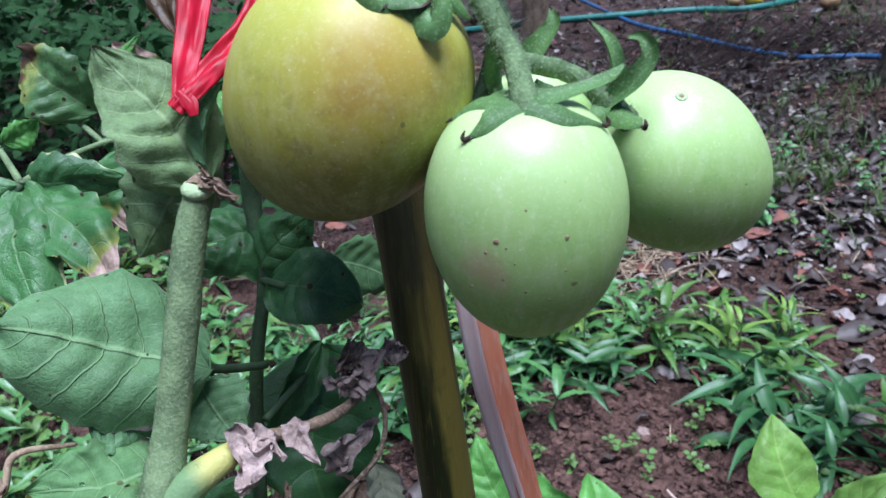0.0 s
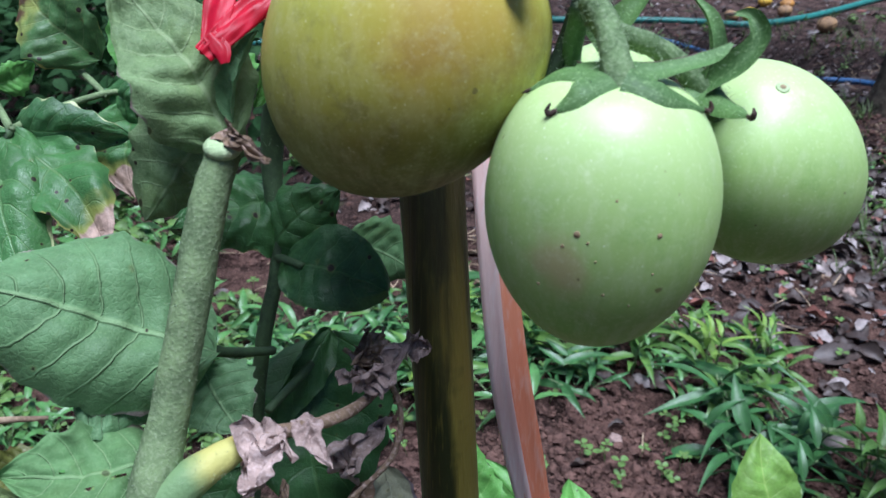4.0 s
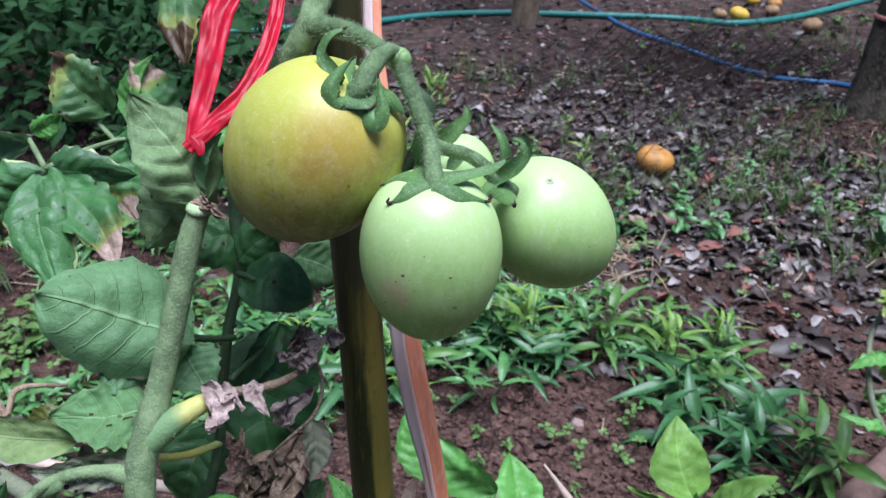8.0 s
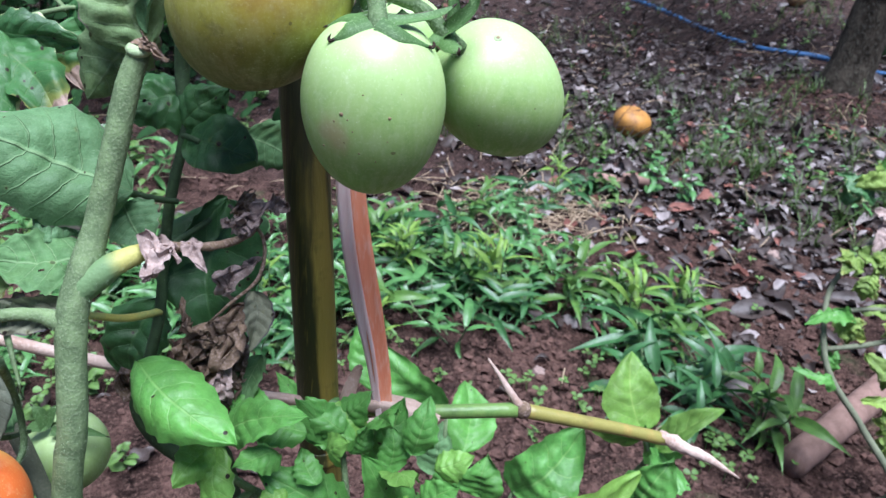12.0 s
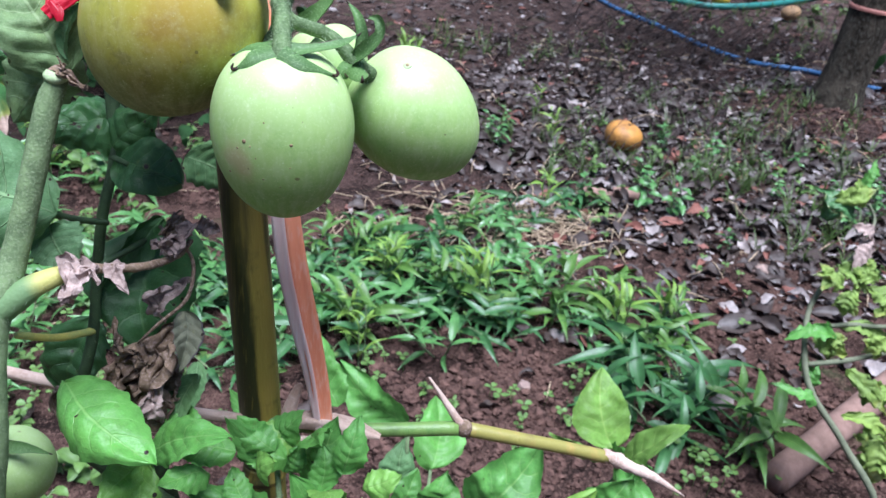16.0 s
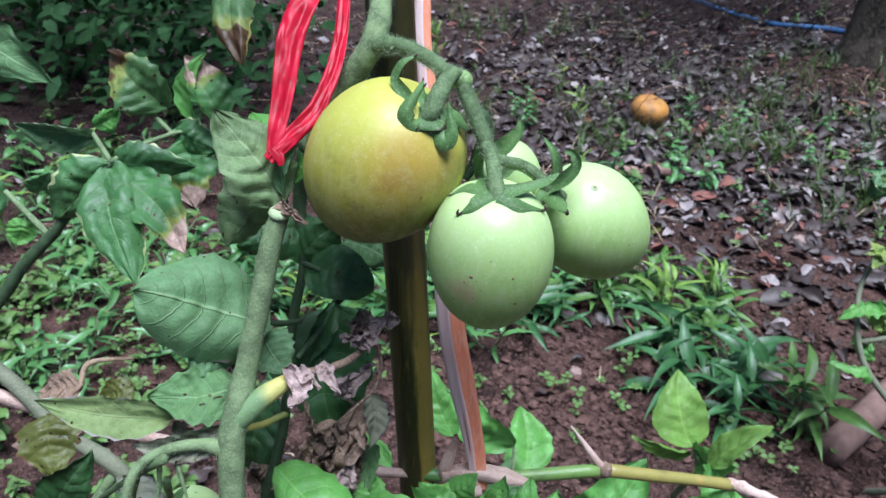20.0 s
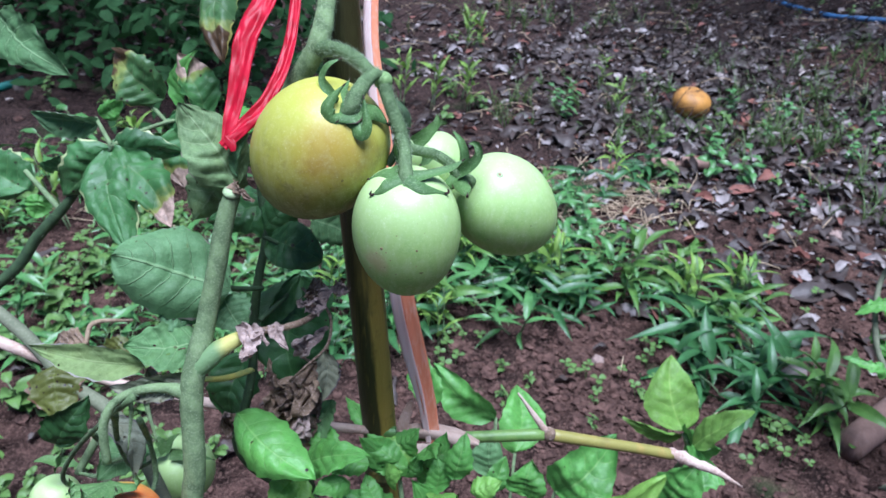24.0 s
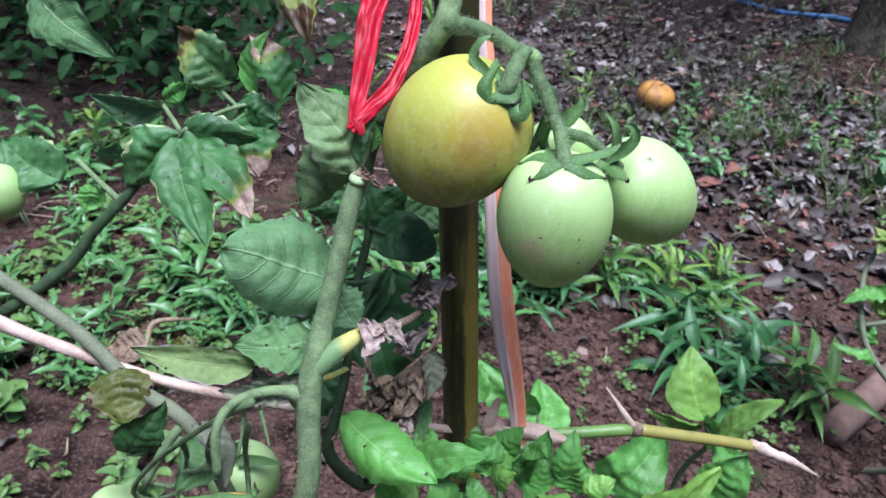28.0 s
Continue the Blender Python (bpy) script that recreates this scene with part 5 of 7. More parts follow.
stem("petiole", [(-0.1069, 0.3331, 0.9252), (-0.0937, 0.3423, 0.9301), (-0.0785, 0.3513, 0.9329), (-0.0682, 0.3562, 0.9323)], [.0014, .0012, .0012, .001], M_STEM)
stem("petiole", [(-0.0786, 0.3505, 0.9317), (-0.0866, 0.3576, 0.9366), (-0.0921, 0.3620, 0.9395)], [.0012, .0012, .001], M_STEM)
stem("petiole", [(-0.1734, 0.3538, 0.8986), (-0.1592, 0.3424, 0.8910), (-0.1445, 0.3276, 0.8874)], [.0015, .0016, .0018], M_STEM)
stem("petiole", [(-0.0069, 0.2485, 0.8874), (-0.0155, 0.2362, 0.8953), (-0.0238, 0.2276, 0.9034)], [.0012, .0014, .0016], M_SHADED_STEM)
stem("petiole", [(-0.0061, 0.2594, 0.9111), (-0.0008, 0.2548, 0.9117), (0.0031, 0.2511, 0.9120)], [.0013, .0012, .001], M_SHADED_STEM)
stem("petiole", [(-0.0165, 0.2425, 0.8390), (-0.0261, 0.2300, 0.8440), (-0.0350, 0.2177, 0.8535)], [.0016, .0016, .0014], M_YELLOW)
stem("petiole", [(-0.0088, 0.2425, 0.8717), (-0.0010, 0.2662, 0.8690), (0.0016, 0.2823, 0.8669)], [.0012, .0014, .0012], M_SHADED_STEM)
stem("dry_twig", [(-0.1571, 0.2953, 0.8047), (-0.1360, 0.2961, 0.8081), (-0.1298, 0.3036, 0.8210), (-0.1092, 0.3119, 0.8174)], [.001, .0014, .0016, .0009], M_STRAW)


def leaf(spec, material, label="", bend=0.12, cup=0.2, teeth=0.12, wave=0.1, shape="ovate", seed=0, parent=None, name="leaf", nu=34, nv=18, pucker=0.05, rag=0.09, holes=()):
    base, tip, normal, width = spec
    return part(name, foliage(base, tip, normal, width * 1.12, bend, cup, teeth, wave, shape, max(nu, 20), max(nv, 10), seed, pucker, rag, holes), material, parent or plant, label)


M_CRINKLE = leaf_material("leaf_crinkled", (0.155, 0.240, 0.098), (0.29, 0.37, 0.19), 0.008, 0.06, (0.15, 0.105, 0.105), 6.0, 0.65, 0.12, 0.0018, spec=0.25, ridge=0.10, mark=0.5)
# compound leaf on the left branch
leaf(((-0.1072, 0.3337, 0.9262), (-0.0892, 0.2843, 0.8857), (-0.01, -0.64, 0.77), 0.0290), M_DARK, "dark green leaflet with black spots", 0.1, -0.15, seed=1)
leaf(((-0.1060, 0.3343, 0.9234), (-0.1386, 0.3239, 0.8954), (0.34, -0.94, -0.05), 0.0317), M_DARK, "dark green leaflet with pale rim", 0.12, -0.2, seed=2)
leaf(((-0.1063, 0.3283, 0.9213), (-0.0667, 0.2964, 0.8963), (0.11, -0.52, 0.85), 0.0275), M_SICK, "spotted leaflet with a dry tan tip", 0.1, 0.15, seed=3)
leaf(((-0.1072, 0.3378, 0.9252), (-0.0660, 0.3320, 0.9219), (-0.14, -0.99, -0.03), 0.0209), M_DARK, "dark green leaflet", 0.15, -0.3, seed=4)
leaf(((-0.0698, 0.3542, 0.9290), (-0.0681, 0.3307, 0.9004), (0.08, -0.77, 0.64), 0.0280), M_SICK, "leaflet with a pink-brown dead patch", 0.1, 0.1, seed=5)
leaf(((-0.0794, 0.3553, 0.9337), (-0.0578, 0.3456, 0.9258), (-0.30, -0.91, 0.30), 0.0204), M_DARK, "", 0.1, -0.2, seed=6)
leaf(((-0.1177, 0.3490, 0.9348), (-0.1554, 0.3451, 0.9398), (0.08, -0.98, -0.19), 0.0204), M_PALE, "curled leaflet showing its pale underside", 0.22, 0.75, seed=7)
leaf(((-0.1197, 0.3534, 0.9360), (-0.1085, 0.3643, 0.9415), (0.66, -0.74, 0.13), 0.0128), M_GREEN, "", 0.1, 0.3, seed=8)
leaf(((-0.0833, 0.3610, 0.9426), (-0.1119, 0.3706, 0.9705), (-0.08, -0.97, 0.25), 0.0289), M_BROWNED, "curling leaflet with a brown scorched margin", 0.25, 0.5, seed=9)
leaf(((-0.0559, 0.3522, 0.9367), (-0.0713, 0.3672, 0.9692), (0.54, -0.64, 0.55), 0.0242), M_SICK, "crumpled leaflet with a whitish dead patch", 0.15, 0.7, seed=10, wave=0.25)
leaf(((-0.0711, 0.3594, 0.9373), (-0.0622, 0.3674, 0.9705), (-0.45, -0.83, 0.32), 0.0145), M_GREEN, "", 0.15, 0.6, seed=11)
leaf(((-0.0187, 0.3033, 0.9469), (-0.0313, 0.3170, 0.9585), (0.03, -0.63, 0.78), 0.0171), M_GREEN, "", 0.1, 0.2, seed=12)
leaf(((-0.1554, 0.3529, 0.8988), (-0.1462, 0.3481, 0.9111), (0.07, -0.91, -0.41), 0.0178), M_DARK, "", 0.1, 0.2, seed=13)
leaf(((-0.1646, 0.3460, 0.8866), (-0.1678, 0.3386, 0.8743), (0.41, -0.83, 0.38), 0.0150), M_GREEN, "", 0.1, 0.2, seed=14, shape="round")
leaf(((-0.2206, 0.4562, 0.9651), (-0.1667, 0.4182, 0.9372), (-0.33, -0.81, 0.48), 0.0331), M_UNDER, "grey-green leaf seen from below", 0.2, 0.4, seed=15)
leaf(((-0.0436, 0.3792, 1.0108), (-0.0377, 0.3386, 0.9739), (-0.10, -0.68, 0.73), 0.0219), M_BROWNED, "hanging leaf with brown blotches", 0.1, -0.3, seed=16)
leaf(((-0.2176, 0.4209, 0.8501), (-0.2565, 0.4379, 0.8740), (0.12, -0.70, 0.70), 0.0394), M_DARK, "", 0.1, 0.2, seed=17)
# leaves round the cut stem
leaf(((-0.0082, 0.2351, 0.9517), (-0.0306, 0.2433, 0.9878), (0.40, -0.81, 0.43), 0.0280), M_CRINKLE, "crinkled grey-green leaf with a dry brown margin", 0.10, 0.15, 0.08, 0.12, "ovate", seed=21, pucker=0.085, nu=44, nv=24)
leaf(((-0.0109, 0.2462, 0.9562), (-0.0340, 0.2442, 0.9295), (0.22, -0.97, -0.12), 0.0268), M_CRINKLE, "", 0.1, -0.3, seed=22, pucker=0.07)
leaf(((-0.0068, 0.2346, 0.9568), (-0.0007, 0.2369, 0.9765), (-0.65, -0.71, 0.28), 0.0071), M_PALE, "small folded leaflet", 0.15, 0.9, seed=23)
leaf(((-0.0033, 0.2422, 0.9581), (-0.0011, 0.2471, 0.9701), (0.83, -0.56, 0.07), 0.0061), M_GREEN, "", 0.1, 0.7, seed=24)
leaf(((-0.0061, 0.2290, 0.9574), (0.0022, 0.2181, 0.9539), (-0.63, -0.63, 0.45), 0.0054), M_DEAD, "shrivelled brown leaf scrap", 0.25, 1.2, 0.1, 0.5, seed=25, pucker=0.3)
leaf(((0.0024, 0.2699, 0.9233), (-0.0326, 0.2587, 0.9207), (0.14, -0.62, 0.77), 0.0273), M_SHADED_LEAF, "leaf darkened for shade, with a hole chewed in it", 0.1, -0.2, seed=26, nu=56, nv=30, holes=((0.62, 0.10, 0.055, 0.07), (0.30, -0.5, 0.03, 0.05)))
leaf(((-0.0075, 0.2603, 0.9106), (0.0130, 0.2615, 0.9299), (-0.20, -0.94, 0.26), 0.0214), M_SHADED_LEAF, "", 0.1, -0.2, seed=27)
leaf(((-0.0032, 0.2549, 0.9117), (0.0254, 0.2396, 0.9107), (-0.29, -0.59, 0.76), 0.0219), M_SHADED_LEAF, "small rounded leaf darkened for shade", 0.12, 0.3, 0.0, 0.05, "round", seed=28)
leaf(((0.0078, 0.3136, 0.8898), (0.0333, 0.3147, 0.8750), (0.28, -0.87, 0.41), 0.0232), M_UNDER, "", 0.1, 0.2, seed=29)
leaf(((-0.0158, 0.2260, 0.9016), (-0.0631, 0.2171, 0.9263), (0.44, -0.68, 0.59), 0.0391), M_PALE, "large pale green leaf seen from below, with strong veins", 0.10, -0.2, 0.05, 0.08, "round", seed=30, nu=28, nv=14)
leaf(((-0.0200, 0.2277, 0.8962), (-0.0093, 0.2158, 0.8856), (0.04, -0.65, 0.76), 0.0206), M_PALE, "", 0.1, 0.2, seed=31)
leaf(((-0.0461, 0.2199, 0.9001), (-0.0270, 0.2185, 0.8921), (0.20, -0.76, 0.62), 0.0225), M_PALE, "", 0.1, 0.1, seed=32)
leaf(((-0.0259, 0.2106, 0.8812), (-0.0605, 0.2017, 0.8880), (0.28, -0.44, 0.85), 0.0247), M_UNDER, "dull green leaf with small holes", 0.12, 0.3, seed=33, nu=56, nv=30, holes=((0.30, 0.15, 0.045, 0.05), (0.45, 0.30, 0.025, 0.04), (0.62, -0.1, 0.02, 0.03)))
leaf(((-0.0521, 0.2012, 0.8765), (-0.0999, 0.1948, 0.8918), (0.28, -0.79, 0.55), 0.0155), M_RIM, "long dull leaf with a dry grey rim", 0.10, 0.5, seed=34, nu=26)
leaf(((-0.0328, 0.2011, 0.8708), (-0.0660, 0.1900, 0.8721), (0.31, -0.87, 0.39), 0.0145), M_GREYLEAF, "grey wilted leaf, curled", 0.3, 0.9, 0.1, 0.3, seed=35, pucker=0.12)
leaf(((-0.0542, 0.2057, 0.8702), (-0.0364, 0.2042, 0.8601), (0.07, -0.96, 0.27), 0.0114), M_GREYLEAF, "", 0.25, 0.8, 0.1, 0.3, seed=36, pucker=0.12)
leaf(((-0.1422, 0.2750, 0.8114), (-0.1348, 0.2511, 0.7923), (0.19, -0.58, 0.80), 0.0317), M_YLEAF, "yellowing leaf covered with dark spots", 0.12, 0.2, seed=37)
leaf(((-0.1025, 0.2882, 0.8179), (-0.1217, 0.2847, 0.8101), (-0.12, -0.76, 0.64), 0.0176), M_YLEAF, "", 0.1, 0.2, seed=38)
leaf(((-0.1330, 0.2975, 0.8107), (-0.1570, 0.2972, 0.8078), (-0.08, -0.66, 0.74), 0.0210), M_DEAD, "brown dry leaf", 0.2, 0.4, seed=39, pucker=0.15)
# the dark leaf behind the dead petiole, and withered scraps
leaf(((0.0058, 0.2843, 0.8705), (0.0048, 0.2399, 0.8266), (-0.05, -0.70, 0.71), 0.0500), M_SHADED_LEAF, "broad leaf darkened for shade, with a yellowed rim", 0.12, 0.25, 0.08, seed=41, nu=26, nv=12)
leaf(((0.0049, 0.2809, 0.8745), (-0.0170, 0.2517, 0.8475), (0.67, -0.71, 0.22), 0.0161), M_SHADED_LEAF, "", 0.15, 0.6, seed=42)
leaf(((0.0015, 0.2109, 0.8883), (-0.0053, 0.1969, 0.8857), (0.09, -0.22, 0.97), 0.0132), M_DEAD_PALE, "pinkish dry leaf scrap", 0.3, 0.7, 0.2, 0.5, seed=43, pucker=0.25)
leaf(((0.0039, 0.2197, 0.8857), (0.0118, 0.2078, 0.8824), (-0.07, -0.31, 0.95), 0.0077), M_DEAD_PALE, "", 0.2, 0.8, 0.1, 0.3, seed=44, pucker=0.2)
leaf(((0.0179, 0.2384, 0.8831), (0.0286, 0.2381, 0.8933), (-0.10, -0.99, 0.08), 0.0097), M_DEAD_PALE, "", 0.3, 0.9, 0.2, 0.5, seed=45, pucker=0.3)
leaf(((0.0233, 0.2436, 0.8826), (0.0223, 0.2454, 0.8950), (-0.41, -0.91, 0.10), 0.0083), M_DEAD, "", 0.3, 0.9, 0.2, 0.5, seed=46, pucker=0.3)
leaf(((0.0223, 0.2421, 0.8513), (0.0226, 0.2251, 0.8330), (0.38, -0.67, 0.63), 0.0133), M_GREYLEAF, "", 0.25, 0.9, 0.1, 0.2, seed=47, pucker=0.1)
leaf(((0.0199, 0.2433, 0.8434), (0.0094, 0.2240, 0.8203), (-0.13, -0.73, 0.67), 0.0156), M_DEAD, "crumpled dark brown leaf", 0.25, 0.8, 0.2, 0.5, seed=48, pucker=0.3)
leaf(((0.0089, 0.2421, 0.8307), (-0.0074, 0.2292, 0.8079), (-0.34, -0.69, 0.64), 0.0159), M_DEAD, "", 0.2, 0.8, 0.2, 0.4, seed=49, pucker=0.3)
leaf(((-0.0024, 0.2422, 0.8201), (0.0137, 0.2253, 0.8037), (0.35, -0.46, 0.82), 0.0187), M_DEAD, "", 0.2, 0.6, 0.2, 0.4, seed=50, pucker=0.3)
leaf(((0.0242, 0.2444, 0.8168), (0.0189, 0.2222, 0.7993), (-0.11, -0.60, 0.79), 0.0123), M_UNDER, "", 0.15, 0.5, seed=51)
leaf(((-0.0358, 0.2391, 0.8020), (-0.0140, 0.2408, 0.8070), (-0.06, -0.83, 0.56), 0.0163), M_DEAD, "", 0.2, 0.6, seed=52, pucker=0.3)
leaf(((-0.0276, 0.2751, 0.8233), (-0.0398, 0.2518, 0.7841), (-0.23, -0.80, 0.55), 0.0315), M_SHADED_LEAF, "", 0.15, 0.3, seed=53)
leaf(((-0.1300, 0.2337, 0.7912), (-0.1079, 0.2404, 0.8197), (0.34, -0.94, -0.04), 0.0243), M_SHADED_LEAF, "", 0.15, 0.3, seed=54)
leaf(((-0.0851, 0.2446, 0.7880), (-0.1026, 0.2165, 0.7817), (0.22, -0.35, 0.91), 0.0277), M_UNDER, "", 0.15, 0.5, seed=55)
leaf(((-0.0891, 0.2201, 0.8244), (-0.0731, 0.2040, 0.7983), (0.75, -0.25, 0.61), 0.0172), M_GREYLEAF, "", 0.2, 0.8, seed=56)
for k in range(10):
    r = random.Random(200 + k)
    c = np.array((0.0133, 0.2347, 0.8343)) + np.array((r.gauss(-0.003, 0.005), r.gauss(0, 0.006), r.gauss(-0.004, 0.011)))
    d = np.array((r.gauss(0, 1), r.gauss(0, 0.5), r.gauss(-0.6, 1)))
    leaf((c, c + unit(d) * r.uniform(0.012, 0.024), (r.gauss(0, 0.5), -1, r.gauss(0.3, 0.5)), r.uniform(0.007, 0.013)), (M_DEAD, M_DEAD, M_DEAD_PALE)[k % 3], "", 0.3, 0.9, 0.2, 0.5, seed=k, pucker=0.3, nu=12, nv=6, name="withered_scrap")
for k in range(8):
    r = random.Random(300 + k)
    c = np.array((0.0225, 0.2465, 0.8834)) + np.array((r.gauss(-0.002, 0.003), r.gauss(0, 0.003), r.gauss(0, 0.004)))
    d = np.array((r.gauss(0, 1), r.gauss(0, 0.5), r.gauss(0, 1)))
    leaf((c, c + unit(d) * r.uniform(0.006, 0.010), (r.gauss(0, 0.5), -1, r.gauss(0.3, 0.5)), r.uniform(0.005, 0.009)), (M_DEAD, M_DEAD_PALE)[k % 2], "", 0.3, 0.9, 0.2, 0.5, seed=k, pucker=0.3, nu=12, nv=6, name="withered_scrap")
leaf(((0.0300, 0.3235, 0.7165), (0.0115, 0.3513, 0.7216), (-0.26, -0.34, 0.90), 0.0110), M_GREEN, "", 0.1, 0.2, seed=57, shape="lance")
leaf(((0.0758, 0.4054, 0.6631), (0.0603, 0.4320, 0.7050), (0.01, -0.84, 0.54), 0.0258), M_GREEN, "", 0.1, 0.2, seed=58)
leaf(((-0.0114, 0.3722, 0.7239), (-0.0119, 0.3394, 0.7061), (0.24, -0.47, 0.85), 0.0140), M_UNDER, "", 0.15, 0.5, seed=59)
# lower front leaves
leaf(((-0.0166, 0.2117, 0.8363), (0.0253, 0.1749, 0.8327), (-0.28, -0.40, 0.87), 0.0265), M_GREEN, "glossy green leaf with toothed margin", 0.12, -0.2, 0.08, seed=61, nu=26, nv=12, pucker=0.07)
leaf(((0.0129, 0.2050, 0.8074), (0.0474, 0.1900, 0.8322), (0.00, -0.55, 0.83), 0.0185), M_GREEN, "glossy green leaf with toothed margin", 0.14, -0.05, 0.13, 0.15, seed=160, nu=30, nv=16, pucker=0.055)
leaf(((0.0099, 0.2030, 0.8035), (-0.0008, 0.1850, 0.7994), (0.20, -0.60, 0.77), 0.0148), M_FRESH, "", 0.14, -0.05, 0.13, 0.15, seed=161, nu=30, nv=16, pucker=0.055)
leaf(((0.0116, 0.2030, 0.8045), (0.0196, 0.1800, 0.7794), (-0.10, -0.75, 0.65), 0.0147), M_FRESH, "", 0.14, -0.05, 0.13, 0.15, seed=162, nu=30, nv=16, pucker=0.055)
leaf(((0.0648, 0.2050, 0.7578), (0.0298, 0.2000, 0.7926), (0.25, -0.60, 0.76), 0.0272), M_GREEN, "glossy green leaf with toothed margin", 0.14, -0.05, 0.13, 0.15, seed=163, nu=30, nv=16, pucker=0.055)
leaf(((0.0613, 0.2280, 0.7844), (0.0439, 0.2150, 0.8171), (0.35, -0.75, 0.56), 0.0144), M_GREEN, "", 0.14, -0.05, 0.13, 0.15, seed=164, nu=30, nv=16, pucker=0.055)
leaf(((0.0597, 0.2280, 0.7943), (0.0716, 0.2250, 0.8142), (-0.20, -0.70, 0.68), 0.0141), M_GREEN, "", 0.14, -0.05, 0.13, 0.15, seed=165, nu=30, nv=16, pucker=0.055)
leaf(((0.0726, 0.2250, 0.7719), (0.0849, 0.2280, 0.8076), (-0.35, -0.85, 0.40), 0.0186), M_GREEN, "", 0.14, -0.05, 0.13, 0.15, seed=166, nu=30, nv=16, pucker=0.055)
leaf(((0.0643, 0.2200, 0.7838), (0.0720, 0.2220, 0.7991), (0.10, -0.90, 0.40), 0.0113), M_GREEN, "", 0.14, -0.05, 0.13, 0.15, seed=167, nu=30, nv=16, pucker=0.055)
leaf(((0.0950, 0.2150, 0.7466), (0.0710, 0.2000, 0.8025), (0.30, -0.70, 0.65), 0.0246), M_GREEN, "glossy green leaf with toothed margin", 0.14, -0.05, 0.13, 0.15, seed=168, nu=30, nv=16, pucker=0.055)
leaf(((-0.0193, 0.1850, 0.7643), (0.0207, 0.1720, 0.7972), (0.00, -0.40, 0.92), 0.0146), M_GREEN, "", 0.14, -0.05, 0.13, 0.15, seed=169, nu=30, nv=16, pucker=0.055)
leaf(((0.0086, 0.2050, 0.8044), (0.0057, 0.2040, 0.8203), (0.30, -0.80, 0.50), 0.0071), M_FRESH, "", 0.14, -0.05, 0.13, 0.15, seed=170, nu=30, nv=16, pucker=0.055)
leaf(((0.0523, 0.2000, 0.7673), (0.0435, 0.1850, 0.7645), (0.00, -0.50, 0.86), 0.0199), M_GREEN, "", 0.14, -0.05, 0.13, 0.15, seed=171, nu=30, nv=16, pucker=0.055)
leaf(((0.0752, 0.2050, 0.7691), (0.0946, 0.1950, 0.7596), (-0.20, -0.60, 0.77), 0.0204), M_FRESH, "", 0.14, -0.05, 0.13, 0.15, seed=172, nu=30, nv=16, pucker=0.055)

# the low shoots that carry them
stem("shoot", [(0.0109, 0.2040, 0.8057), (0.0108, 0.2070, 0.7894), (0.0242, 0.2080, 0.7735), (0.0512, 0.2070, 0.7597), (0.0648, 0.2060, 0.7557), (0.0951, 0.2140, 0.7459)], [.0012, .0015, .0018, .0018, .0016, .0012], M_STEM, "low leafy shoot", 120)
stem("shoot", [(0.0648, 0.2060, 0.7557), (0.0619, 0.2200, 0.7722), (0.0593, 0.2290, 0.7933)], [.0016, .0014, .0010], M_STEM, "", 60)
stem("shoot", [(-0.0198, 0.1860, 0.7621), (0.0001, 0.1960, 0.7591), (0.0242, 0.2080, 0.7735)], [.0014, .0016, .0018], M_STEM, "", 60)
stem("shoot", [(0.0242, 0.2080, 0.7735), (0.0300, 0.2300, 0.6800), (0.0050, 0.2700, 0.5000)], [.0018, .0024, .0030], M_STEM)

# smaller leaves that fill the low shoots
for k in range(17):
    r = random.Random(820 + k)
    c = np.array((0.0230 + 0.0048 * k, 0.2120 + r.gauss(0, 0.010), 0.7900 + r.gauss(0, 0.006)))
    d = np.array((r.uniform(-1, 1), r.uniform(-0.9, 0.2), r.uniform(-0.1, 0.7)))
    leaf((c, c + unit(d) * r.uniform(0.017, 0.027), (r.gauss(0, 0.3), -0.55, 0.9), r.uniform(0.011, 0.016)), (M_GREEN, M_FRESH, M_GREEN)[k % 3], "", 0.15, -0.05, 0.13, 0.2, seed=900 + k, pucker=0.055, nu=26, nv=14)

# ---- red ribbon tied to the plant ----
ribbon = thing("ribbon", (-0.0090, 0.2314, 0.9724), "crumpled shiny red plastic ribbon tied to the plant", "ribbon")
part("left_tail", band_strip([(-0.0096, 0.2325, 0.9723), (-0.0079, 0.2387, 0.9807), (-0.0056, 0.2481, 0.9923), (-0.0035, 0.2586, 1.0059), (-0.0011, 0.2659, 1.0143), (0.0031, 0.2773, 1.0219), (0.0078, 0.2966, 1.0346)],
     [.0040, .0064, .0084, .0100, .0108, .0106, .0104], [(-0.10, -0.84, 0.53)] * 7, 0.0004, 0.10, 14, 16, 1), M_RIBBON, ribbon, "broad creased tail of the ribbon")
part("right_tail", band_strip([(-0.0106, 0.2317, 0.9727), (-0.0024, 0.2376, 0.9794), (0.0056, 0.2446, 0.9859), (0.0110, 0.2542, 0.9944), (0.0142, 0.2640, 1.0031), (0.0159, 0.2752, 1.0139), (0.0166, 0.2950, 1.0328)],
     [.0045, .0066, .0064, .0060, .0056, .0050, .0050], [(0.10, -0.75, 0.65)] * 7, 0.0004, 0.14, 14, 14, 6), M_RIBBON, ribbon, "narrow twisted tail of the ribbon")
part("end_flap", band_strip([(-0.0093, 0.2337, 0.9762), (-0.0068, 0.2320, 0.9735), (-0.0060, 0.2310, 0.9708)], [.003, .0042, .002], [(0.048, -0.734, 0.677)] * 3, 0.0004, 0.1, 8, 8, 4), M_RIBBON, ribbon, "pinkish ribbon end")


